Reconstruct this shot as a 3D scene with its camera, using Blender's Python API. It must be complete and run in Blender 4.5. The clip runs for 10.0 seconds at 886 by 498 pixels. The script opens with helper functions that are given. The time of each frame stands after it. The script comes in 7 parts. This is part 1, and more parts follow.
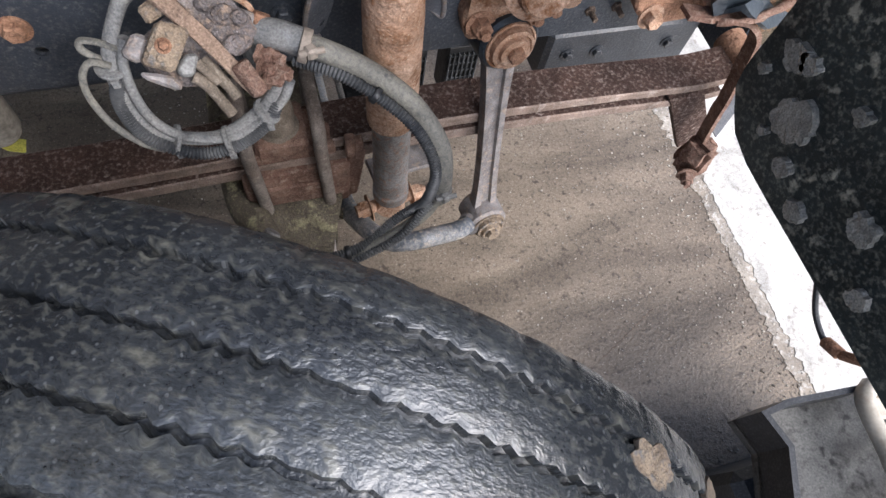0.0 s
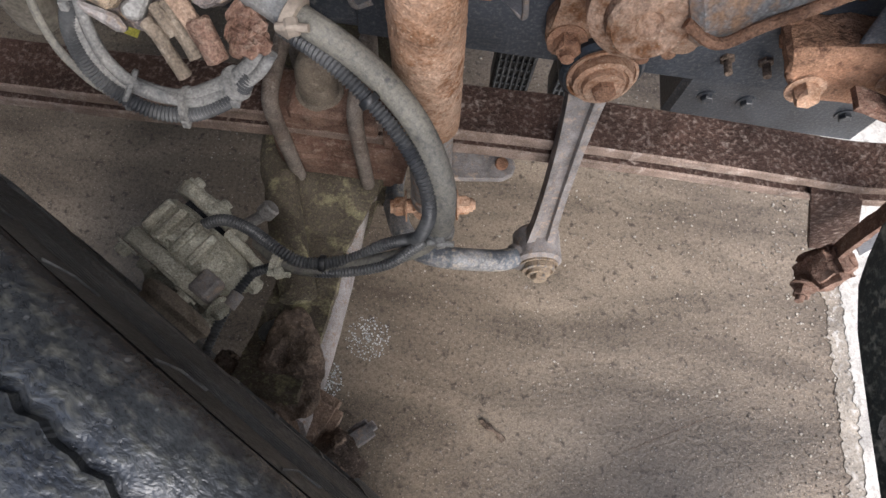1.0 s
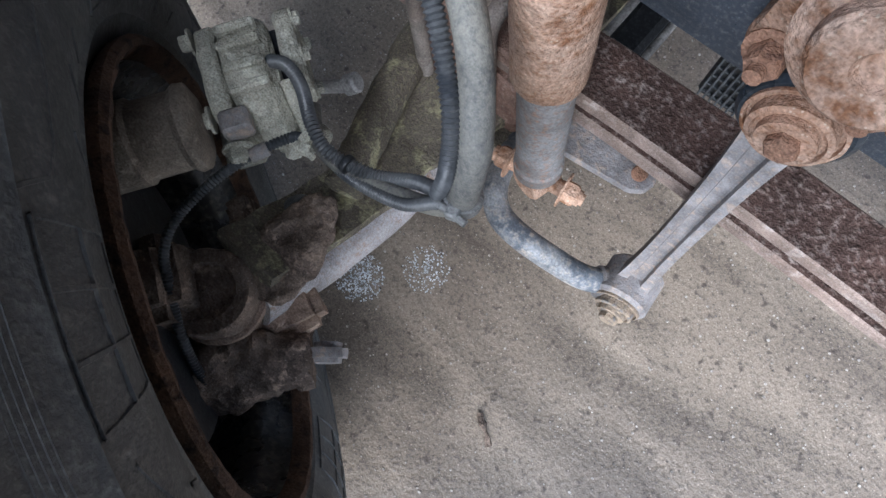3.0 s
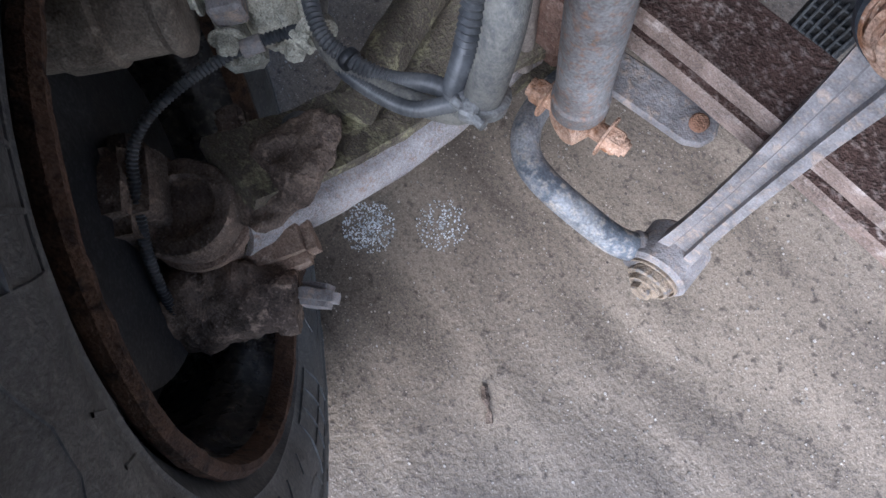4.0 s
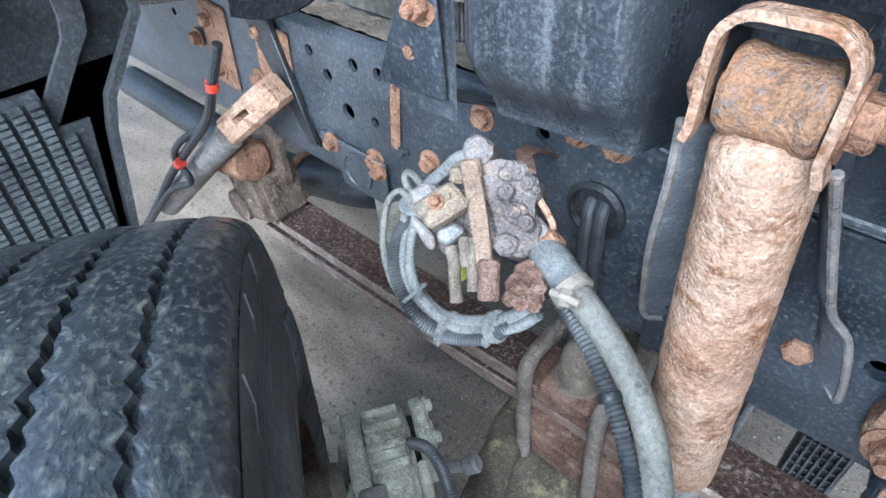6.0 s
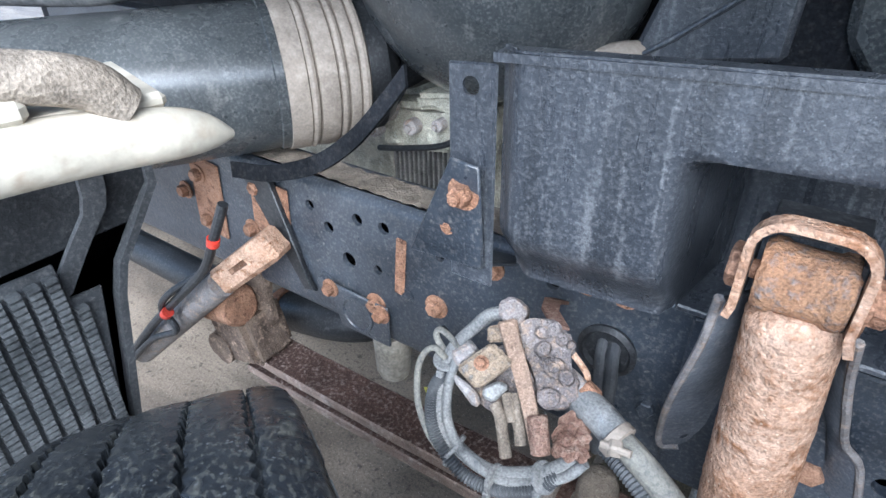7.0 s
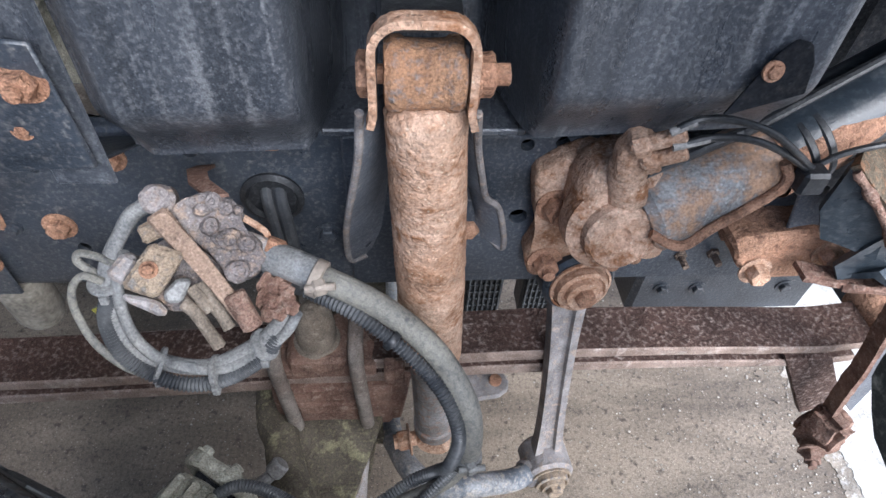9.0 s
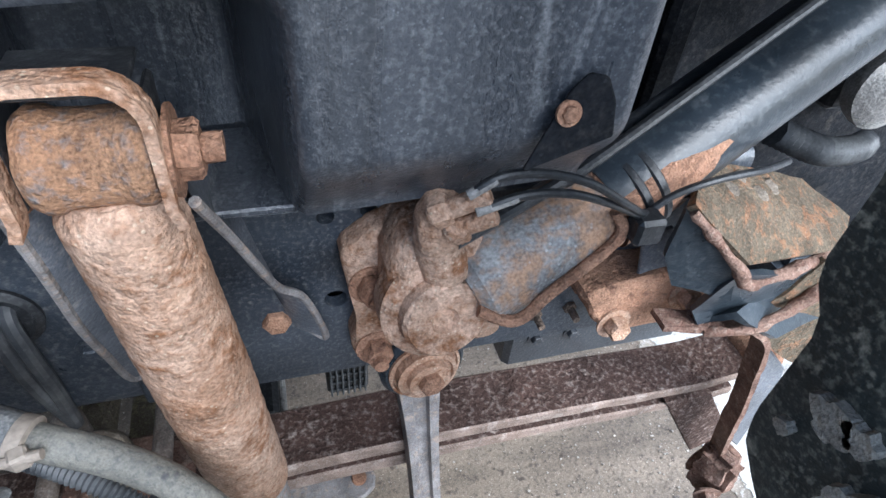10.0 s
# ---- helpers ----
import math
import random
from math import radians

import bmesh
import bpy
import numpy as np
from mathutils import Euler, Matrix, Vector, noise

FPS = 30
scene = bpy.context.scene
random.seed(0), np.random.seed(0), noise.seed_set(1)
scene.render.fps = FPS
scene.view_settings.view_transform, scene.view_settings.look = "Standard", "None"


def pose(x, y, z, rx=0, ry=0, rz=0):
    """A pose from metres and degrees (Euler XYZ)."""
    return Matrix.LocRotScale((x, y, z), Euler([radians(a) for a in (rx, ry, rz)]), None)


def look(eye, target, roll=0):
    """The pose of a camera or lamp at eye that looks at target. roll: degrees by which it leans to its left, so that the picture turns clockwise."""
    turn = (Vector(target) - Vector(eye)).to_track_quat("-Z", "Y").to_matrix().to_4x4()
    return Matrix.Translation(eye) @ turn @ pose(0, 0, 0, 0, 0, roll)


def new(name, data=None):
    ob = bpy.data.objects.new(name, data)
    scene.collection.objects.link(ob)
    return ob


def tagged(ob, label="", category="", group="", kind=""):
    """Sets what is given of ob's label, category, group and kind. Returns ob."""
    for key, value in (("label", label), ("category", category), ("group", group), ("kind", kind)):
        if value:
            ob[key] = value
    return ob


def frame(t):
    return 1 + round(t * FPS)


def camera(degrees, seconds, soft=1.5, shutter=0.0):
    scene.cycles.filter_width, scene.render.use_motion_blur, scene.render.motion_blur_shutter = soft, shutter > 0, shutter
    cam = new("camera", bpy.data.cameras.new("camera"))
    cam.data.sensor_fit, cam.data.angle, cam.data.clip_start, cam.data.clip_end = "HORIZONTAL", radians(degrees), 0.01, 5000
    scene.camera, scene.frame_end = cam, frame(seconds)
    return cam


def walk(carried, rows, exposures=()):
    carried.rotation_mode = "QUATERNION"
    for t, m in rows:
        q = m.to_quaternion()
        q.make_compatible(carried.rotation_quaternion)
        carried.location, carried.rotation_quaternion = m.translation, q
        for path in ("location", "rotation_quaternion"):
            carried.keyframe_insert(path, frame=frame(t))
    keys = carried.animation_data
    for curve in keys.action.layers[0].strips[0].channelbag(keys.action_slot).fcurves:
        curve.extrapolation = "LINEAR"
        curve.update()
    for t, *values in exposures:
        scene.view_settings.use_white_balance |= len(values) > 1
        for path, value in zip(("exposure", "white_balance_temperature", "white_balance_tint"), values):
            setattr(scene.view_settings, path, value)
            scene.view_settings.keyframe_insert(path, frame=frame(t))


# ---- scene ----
cam = camera(73.5, 10.0)
PATH = [
    (0, (0.675, 1.004, 1.521), (1.123, 1.788, -0.264), 15.7),
    (0.5, (0.762, 1.079, 1.483), (1.107, 1.883, -0.315), 14.4),
    (1, (0.871, 1.155, 1.426), (0.922, 1.865, -0.442), 11.1),
    (1.5, (0.947, 1.221, 1.39), (0.706, 1.8, -0.51), 1.9),
    (2, (1.005, 1.285, 1.345), (0.711, 1.614, -0.605), -6.9),
    (2.2, (1.003, 1.28, 1.345), (0.714, 1.586, -0.61), -8.1),
    (3.3, (0.991, 1.293, 1.249), (0.595, 1.602, -0.687), -9.1),
    (3.5, (1.002, 1.29, 1.213), (0.593, 1.582, -0.723), -10.6),
    (4, (1.014, 1.283, 1.171), (0.646, 1.498, -0.783), -13.1),
    (4.5, (1.013, 1.249, 1.183), (0.332, 1.506, -0.68), -11.4),
    (5, (1.027, 1.238, 1.206), (-0.062, 1.754, -0.39), -6.8),
    (5.5, (0.97, 1.199, 1.322), (-0.133, 2.014, -0.134), -3.3),
    (5.7, (0.94, 1.189, 1.35), (-0.139, 2.121, -0.052), -3.1),
    (6.8, (0.833, 1.115, 1.456), (-0.132, 2.44, 0.311), -1.4),
    (7, (0.816, 1.102, 1.468), (-0.167, 2.482, 0.406), -1.2),
    (7.5, (0.788, 1.076, 1.493), (0.1, 2.656, 0.477), 0.3),
    (8, (0.763, 1.094, 1.481), (0.572, 2.613, 0.194), 2.2),
    (8.5, (0.777, 1.113, 1.468), (0.719, 2.46, -0.009), 3.0),
    (9, (0.801, 1.135, 1.458), (0.964, 2.479, -0.014), 4.1),
    (9.5, (0.856, 1.181, 1.44), (1.212, 2.602, 0.079), 5.0),
    (10, (0.928, 1.244, 1.403), (1.416, 2.632, 0.048), 6.0),
]
walk(cam, [(t, look(eye, target, roll)) for t, eye, target, roll in PATH],
     exposures=[(0.0, 0.97, 5900, 12), (0.5, 0.72, 6150, 12), (1.0, 0.85, 6150, 12), (1.5, 1.05, 5650, 7), (2.0, 1.25, 5450, 8), (3.5, 1.32, 5200, 8), (4.0, 1.32, 5150, 12), (4.5, 1.48, 5050, 10), (5.0, 1.72, 5000, 6), (5.5, 1.92, 4900, 0), (7.0, 1.7, 5200, 6), (7.5, 1.52, 5350, 8), (8.0, 1.12, 5500, 10), (8.5, 1.34, 5550, 10), (9.5, 1.25, 5400, 8), (10.0, 1.28, 5300, 6)])

# ---- light ----
world = bpy.data.worlds.new("overcast_sky")
scene.world = world
world.use_nodes = True
_n = world.node_tree.nodes
_sky = _n.new("ShaderNodeTexSky")
_sky.sky_type = "NISHITA"
_sky.sun_disc = False
_sky.sun_elevation = radians(40)
_sky.sun_rotation = radians(145)
_sky.dust_density = 4.0
world.node_tree.links.new(_sky.outputs["Color"], _n["Background"].inputs["Color"])
_n["Background"].inputs["Strength"].default_value = 0.125
sun = new("sun", bpy.data.lights.new("sun", "SUN"))
sun.data.energy, sun.data.angle, sun.data.color = 3.0, radians(65), (1.0, 0.97, 0.94)
sun.matrix_world = look((3.43, -3.695, 5.01), (0.0, 1.2, 0.0))


# ---- materials ----
def mat(name, base, second, rough=0.7, metal=0.0, scale=6.0, fine=90.0, bump=0.25, third=None, third_amt=0.45, mix=0.5, spec=0.4, soft=0.12, grain=1.5, tmul=4.3, stretch=None, fmix=1.5, uv=False, speck=0.10, cell=2.0):
    """Two-scale noise between two base colours, an optional third in patches, fine grain as relief."""
    m = bpy.data.materials.new(name)
    m.use_nodes = True
    nt = m.node_tree
    N, L = nt.nodes, nt.links
    b = N["Principled BSDF"]
    co = N.new("ShaderNodeTexCoord")
    src = flat = co.outputs["UV" if uv else "Object"]
    if stretch is not None:
        mp = N.new("ShaderNodeMapping")
        mp.inputs["Scale"].default_value = stretch
        L.new(src, mp.inputs["Vector"])
        src = mp.outputs["Vector"]
    def noise_node(s, detail, dist=0.0):
        n = N.new("ShaderNodeTexNoise")
        n.inputs["Scale"].default_value, n.inputs["Detail"].default_value = s, detail
        n.inputs["Distortion"].default_value = dist
        L.new(src if s < 30 or uv else flat, n.inputs["Vector"])
        return n
    def ramp(src, lo, hi):
        r = N.new("ShaderNodeMapRange")
        r.inputs["From Min"].default_value, r.inputs["From Max"].default_value = lo, hi
        L.new(src, r.inputs["Value"])
        return r.outputs["Result"]
    def blend(f, a, c):
        x = N.new("ShaderNodeMix")
        x.data_type = "RGBA"
        L.new(f, x.inputs["Factor"])
        for k, v in (("A", a), ("B", c)):
            sock = [i for i in x.inputs if i.identifier == k + "_Color"][0]
            if isinstance(v, tuple):
                sock.default_value = (*v, 1)
            else:
                L.new(v, sock)
        return [o for o in x.outputs if o.identifier == "Result_Color"][0]
    big = noise_node(scale, 5, 0.6)
    small = noise_node(fine, 6)
    mid = noise_node(scale * tmul, 6, 0.3)
    f = N.new("ShaderNodeMath")
    f.operation = "ADD"
    L.new(ramp(big.outputs["Fac"], mix - soft, mix + soft), f.inputs[0])
    fa = N.new("ShaderNodeMath")
    fa.operation = "MULTIPLY_ADD"
    L.new(small.outputs["Fac"], fa.inputs[0])
    fa.inputs[1].default_value, fa.inputs[2].default_value = fmix, -0.5 * fmix
    L.new(fa.outputs[0], f.inputs[1])
    f.use_clamp = True
    col = blend(f.outputs[0], base, second)
    if third is not None:
        t = N.new("ShaderNodeMath")
        t.operation = "ADD"
        L.new(ramp(mid.outputs["Fac"], 1 - third_amt - 0.06, 1 - third_amt + 0.10), t.inputs[0])
        fb = N.new("ShaderNodeMath")
        fb.operation = "MULTIPLY_ADD"
        L.new(small.outputs["Fac"], fb.inputs[0])
        fb.inputs[1].default_value, fb.inputs[2].default_value = 2.6, -1.32
        L.new(fb.outputs[0], t.inputs[1])
        t.use_clamp = True
        col = blend(t.outputs[0], col, third)
    # small pale grains and dark pits, scattered
    if speck > 0:
        vo = N.new("ShaderNodeTexVoronoi")
        vo.inputs["Scale"].default_value = fine * cell
        L.new(flat, vo.inputs["Vector"])
        sp = N.new("ShaderNodeSeparateColor")
        L.new(vo.outputs["Color"], sp.inputs["Color"])
        near = ramp(vo.outputs["Distance"], 0.42, 0.30)
        for lo, hi, tone in ((0.90, 0.94, tuple(min(0.8, 0.10 + 1.7 * max(a, c)) for a, c in zip(base, second))), (0.10, 0.06, tuple(0.35 * min(a, c) for a, c in zip(base, second)))):
            pick = N.new("ShaderNodeMath")
            pick.operation = "MULTIPLY"
            L.new(ramp(sp.outputs["Red"], lo, hi), pick.inputs[0])
            L.new(near, pick.inputs[1])
            amt = N.new("ShaderNodeMath")
            amt.operation = "MULTIPLY"
            L.new(pick.outputs[0], amt.inputs[0])
            amt.inputs[1].default_value = speck
            amt.use_clamp = True
            col = blend(amt.outputs[0], col, tone)
    # fine light and dark grain over all
    g1 = noise_node(fine * 2.6, 3)
    g2 = noise_node(scale * 1.7, 4, 1.0)
    gm = N.new("ShaderNodeMath")
    gm.operation = "MULTIPLY_ADD"
    L.new(g1.outputs["Fac"], gm.inputs[0])
    gm.inputs[1].default_value, gm.inputs[2].default_value = grain, 0.5 - grain * 0.5
    gn = N.new("ShaderNodeMath")
    gn.operation = "MULTIPLY_ADD"
    L.new(g2.outputs["Fac"], gn.inputs[0])
    gn.inputs[1].default_value = 1.5
    gn.inputs[2].default_value = -0.25
    gg = N.new("ShaderNodeMath")
    gg.operation = "ADD"
    L.new(gm.outputs[0], gg.inputs[0])
    L.new(gn.outputs[0], gg.inputs[1])
    hv = N.new("ShaderNodeHueSaturation")
    L.new(gg.outputs[0], hv.inputs["Value"])
    L.new(col, hv.inputs["Color"])
    L.new(hv.outputs["Color"], b.inputs["Base Color"])
    rr = N.new("ShaderNodeMapRange")
    rr.inputs["To Min"].default_value, rr.inputs["To Max"].default_value = max(0.05, rough - 0.15), min(1.0, rough + 0.15)
    L.new(mid.outputs["Fac"], rr.inputs["Value"])
    L.new(rr.outputs["Result"], b.inputs["Roughness"])
    b.inputs["Metallic"].default_value = metal
    b.inputs["Specular IOR Level"].default_value = spec
    if bump > 0:
        bp = N.new("ShaderNodeBump")
        bp.inputs["Strength"].default_value, bp.inputs["Distance"].default_value = min(1.0, bump * 1.5), 0.0042
        h = N.new("ShaderNodeMath")
        h.operation = "MULTIPLY_ADD"
        L.new(mid.outputs["Fac"], h.inputs[0])
        h.inputs[1].default_value = 1.2
        L.new(small.outputs["Fac"], h.inputs[2])
        h2 = N.new("ShaderNodeMath")
        h2.operation = "MULTIPLY_ADD"
        L.new(g1.outputs["Fac"], h2.inputs[0])
        h2.inputs[1].default_value = 0.45
        L.new(h.outputs[0], h2.inputs[2])
        L.new(h2.outputs[0], bp.inputs["Height"])
        L.new(bp.outputs["Normal"], b.inputs["Normal"])
    return m


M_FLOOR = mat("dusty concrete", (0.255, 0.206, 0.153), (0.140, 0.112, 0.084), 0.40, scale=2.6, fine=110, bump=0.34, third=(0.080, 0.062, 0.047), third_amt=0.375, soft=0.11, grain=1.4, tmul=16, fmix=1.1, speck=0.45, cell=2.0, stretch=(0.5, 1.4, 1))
# Pale tones carry the daylight that reaches floor outside the truck's shade.
M_FLOOR_LIT = mat("concrete in its lit tone", (0.62, 0.59, 0.545), (0.50, 0.475, 0.43), 0.75, scale=5, fine=90, bump=0.2, third=(0.36, 0.33, 0.29), third_amt=0.36, soft=0.2, grain=0.8, tmul=9, speck=0.3)
M_FLOOR_HALF_LIT = mat("concrete in a half-lit tone", (0.37, 0.33, 0.275), (0.24, 0.20, 0.155), 0.6, scale=6, fine=90, bump=0.25, third=(0.52, 0.49, 0.45), third_amt=0.40, soft=0.2, grain=1.2, tmul=9, speck=0.6)
M_RUST = mat("rust", (0.25, 0.128, 0.076), (0.40, 0.235, 0.15), 0.8, scale=14, fine=170, bump=0.75, third=(0.15, 0.080, 0.052), third_amt=0.40, spec=0.3, soft=0.2, speck=0.2)
M_RUSTMUD = mat("mud over rust", (0.53, 0.37, 0.27), (0.385, 0.235, 0.152), 0.85, scale=8, fine=150, bump=0.8, third=(0.25, 0.122, 0.062), third_amt=0.42, spec=0.2, soft=0.16, tmul=2.6, stretch=(1, 1, 1.6), grain=1.3, fmix=1.1, speck=0.3)
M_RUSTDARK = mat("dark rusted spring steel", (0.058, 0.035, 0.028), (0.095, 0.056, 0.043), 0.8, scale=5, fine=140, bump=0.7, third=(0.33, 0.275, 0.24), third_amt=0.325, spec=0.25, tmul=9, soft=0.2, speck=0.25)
M_STEELDUST = mat("dusty steel", (0.29, 0.27, 0.26), (0.16, 0.15, 0.15), 0.65, scale=14, fine=180, bump=0.35, third=(0.36, 0.285, 0.23), third_amt=0.4, soft=0.2, grain=1.0)
M_FRAME = mat("dusty blue-black chassis paint", (0.024, 0.030, 0.040), (0.062, 0.071, 0.086), 0.34, scale=5, fine=200, bump=0.12, third=(0.15, 0.145, 0.14), third_amt=0.315, soft=0.22, grain=1.0, tmul=20, fmix=0.6, spec=0.55, speck=0.25)
M_COVER = mat("black plastic with dried dust", (0.021, 0.025, 0.033), (0.075, 0.081, 0.093), 0.30, scale=4, fine=230, bump=0.16, third=(0.14, 0.145, 0.155), third_amt=0.365, soft=0.30, grain=1.3, tmul=6, stretch=(2.6, 1, 0.25), fmix=0.8, spec=0.65, speck=0.3)
M_BLACK = mat("black plastic", (0.014, 0.015, 0.017), (0.028, 0.030, 0.033), 0.42, scale=4, fine=200, bump=0.08, third=(0.08, 0.08, 0.08), third_amt=0.31, soft=0.25, grain=0.6, tmul=14)
M_TYRE = mat("worn dusty tyre rubber", (0.011, 0.013, 0.017), (0.048, 0.053, 0.057), 0.25, scale=4.0, fine=120, bump=0.24, third=(0.115, 0.115, 0.098), third_amt=0.345, soft=0.16, grain=1.4, tmul=7, fmix=1.0, spec=0.9, uv=True, stretch=(0.8, 1.3, 1), speck=0.35)
M_SIDEWALL = mat("tyre sidewall rubber", (0.050, 0.054, 0.056), (0.082, 0.086, 0.086), 0.48, scale=7, fine=160, bump=0.3, third=(0.15, 0.15, 0.14), third_amt=0.35, soft=0.2, grain=0.8, spec=0.6, speck=0.1)
M_HOSE = mat("grey dusty rubber hose", (0.145, 0.150, 0.152), (0.25, 0.245, 0.23), 0.6, scale=12, fine=150, bump=0.25, third=(0.085, 0.087, 0.09), third_amt=0.37, soft=0.2)
M_HOSEPALE = mat("pale dust-coated hose", (0.215, 0.205, 0.172), (0.130, 0.128, 0.117), 0.65, scale=7, fine=220, bump=0.25, third=(0.085, 0.085, 0.085), third_amt=0.38, soft=0.2, grain=0.9)
M_CORR = mat("black corrugated sleeve", (0.034, 0.037, 0.042), (0.105, 0.108, 0.110), 0.42, scale=12, fine=120, bump=0.05, fmix=0.8, grain=0.9)
M_CALIPER = mat("grey-green dusty cast iron", (0.50, 0.485, 0.40), (0.35, 0.33, 0.265), 0.9, scale=11, fine=170, bump=0.9, third=(0.60, 0.59, 0.50), third_amt=0.42, spec=0.1, soft=0.2, grain=1.6, speck=0.3)
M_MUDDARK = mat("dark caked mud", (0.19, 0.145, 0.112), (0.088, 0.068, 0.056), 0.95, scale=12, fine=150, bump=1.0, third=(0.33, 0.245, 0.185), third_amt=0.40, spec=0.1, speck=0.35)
M_AXLE = mat("mossy dusty axle steel", (0.17, 0.143, 0.108), (0.095, 0.08, 0.062), 0.9, scale=8, fine=170, bump=0.9, third=(0.36, 0.33, 0.20), third_amt=0.40, spec=0.2, soft=0.2, tmul=3)
M_WHITE = mat("off-white paint", (0.47, 0.435, 0.36), (0.41, 0.37, 0.30), 0.4, scale=6, fine=60, bump=0.05, third=(0.33, 0.27, 0.20), third_amt=0.31, soft=0.3, grain=0.4, speck=0.05)
M_ALU = mat("dusty aluminium", (0.34, 0.33, 0.31), (0.22, 0.21, 0.20), 0.6, metal=0.2, scale=12, fine=120, bump=0.3)
M_BAND = mat("dusty beige rubber band", (0.36, 0.31, 0.26), (0.26, 0.22, 0.18), 0.8, scale=8, fine=90, bump=0.1, soft=0.3, grain=0.7, speck=0.05)
M_CUP = mat("milky plastic", (0.35, 0.33, 0.29), (0.28, 0.26, 0.22), 0.5, scale=8, fine=60, bump=0.1)
M_YELLOW = mat("yellow leaf", (0.72, 0.64, 0.12), (0.55, 0.46, 0.08), 0.6, scale=20, fine=150, bump=0.2)
M_RED = mat("red plastic", (0.6, 0.05, 0.03), (0.45, 0.05, 0.03), 0.4, scale=20, fine=90, bump=0.1)
M_GRAIN = mat("pale glossy grains", (0.75, 0.76, 0.74), (0.6, 0.62, 0.62), 0.15, scale=30, fine=200, bump=0.0, spec=0.8)
M_STEP = mat("dirty grey plastic", (0.085, 0.082, 0.075), (0.15, 0.145, 0.13), 0.5, scale=6, fine=90, bump=0.2, third=(0.022, 0.020, 0.018), third_amt=0.42)
M_GRIT = mat("sand and stone grains", (0.46, 0.42, 0.36), (0.09, 0.072, 0.058), 0.8, scale=30, fine=200, bump=0.1)
M_FENDER = mat("green-black plastic with mud spots", (0.018, 0.025, 0.028), (0.042, 0.052, 0.053), 0.36, scale=5, fine=160, bump=0.15, third=(0.22, 0.22, 0.20), third_amt=0.36, soft=0.2, grain=0.8, tmul=7, fmix=1.2, spec=0.6, speck=0.25)
M_BLACKGLOSS = mat("black rim paint with dust", (0.012, 0.012, 0.014), (0.03, 0.03, 0.03), 0.28, scale=8, fine=90, bump=0.1, third=(0.12, 0.11, 0.085), third_amt=0.34)
M_DUCT = mat("dusty black duct plastic", (0.032, 0.037, 0.041), (0.080, 0.085, 0.086), 0.27, scale=3, fine=240, bump=0.05, third=(0.16, 0.16, 0.155), third_amt=0.31, soft=0.34, grain=0.4, tmul=6, speck=0.03, spec=0.65)
M_RIB = mat("grey dusty rubber", (0.05, 0.054, 0.058), (0.095, 0.10, 0.105), 0.6, scale=14, fine=90, bump=0.1)
M_DRYMUD = mat("pale dried mud", (0.36, 0.34, 0.29), (0.28, 0.265, 0.225), 0.95, scale=14, fine=120, bump=0.6)
M_COLUMN = mat("dusty blue-black paint", (0.016, 0.022, 0.029), (0.034, 0.043, 0.052), 0.30, scale=2.2, fine=130, bump=0.10, third=(0.075, 0.082, 0.088), third_amt=0.33, tmul=6, fmix=0.4, grain=0.6, speck=0.08)
M_SILVER = mat("silver paint with rust", (0.30, 0.295, 0.285), (0.085, 0.088, 0.094), 0.42, scale=9, fine=120, bump=0.4, third=(0.40, 0.245, 0.15), third_amt=0.57, tmul=1.3, speck=0.3)
M_SOLENOID = mat("tan mud on plastic", (0.31, 0.245, 0.175), (0.22, 0.165, 0.115), 0.9, scale=18, fine=190, bump=0.7, third=(0.16, 0.155, 0.15), third_amt=0.40)
M_VALVE = mat("mud-caked cast alloy", (0.235, 0.21, 0.20), (0.125, 0.110, 0.108), 0.85, scale=16, fine=170, bump=0.9, third=(0.30, 0.225, 0.17), third_amt=0.40, spec=0.25, speck=0.3)
M_SLEEVE = mat("brown dusty sleeve", (0.23, 0.195, 0.155), (0.16, 0.13, 0.10), 0.85, scale=12, fine=160, bump=0.4, third=(0.29, 0.25, 0.20), third_amt=0.4)
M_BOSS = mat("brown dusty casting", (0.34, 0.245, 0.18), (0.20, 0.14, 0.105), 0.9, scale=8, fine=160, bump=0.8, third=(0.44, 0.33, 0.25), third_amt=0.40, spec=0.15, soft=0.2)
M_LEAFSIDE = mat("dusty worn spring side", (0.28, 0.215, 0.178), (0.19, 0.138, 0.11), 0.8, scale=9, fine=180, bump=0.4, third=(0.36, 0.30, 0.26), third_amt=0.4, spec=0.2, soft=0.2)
M_BEAMEDGE = mat("pale grey dusty forging", (0.40, 0.375, 0.365), (0.32, 0.29, 0.27), 0.7, scale=8, fine=180, bump=0.25, third=(0.30, 0.20, 0.14), third_amt=0.36, spec=0.25, soft=0.25)
M_RIMRUST = mat("dark rim rust", (0.066, 0.042, 0.031), (0.125, 0.075, 0.048), 0.85, scale=12, fine=170, bump=0.6, third=(0.035, 0.026, 0.022), third_amt=0.42, spec=0.2, soft=0.2)
M_PLATE = mat("grey-blue scratched bracket paint", (0.085, 0.095, 0.115), (0.13, 0.14, 0.16), 0.4, scale=6, fine=180, bump=0.12, third=(0.26, 0.25, 0.24), third_amt=0.33, soft=0.2, tmul=14, fmix=0.6)
# Near-black that carries shade in its colour, also used on black parts.
M_DEEP = mat("near-black for shaded and black parts", (0.008, 0.009, 0.011), (0.018, 0.019, 0.022), 0.9, scale=5, fine=120, bump=0.3, third=(0.04, 0.038, 0.036), third_amt=0.34, spec=0.1, soft=0.2)
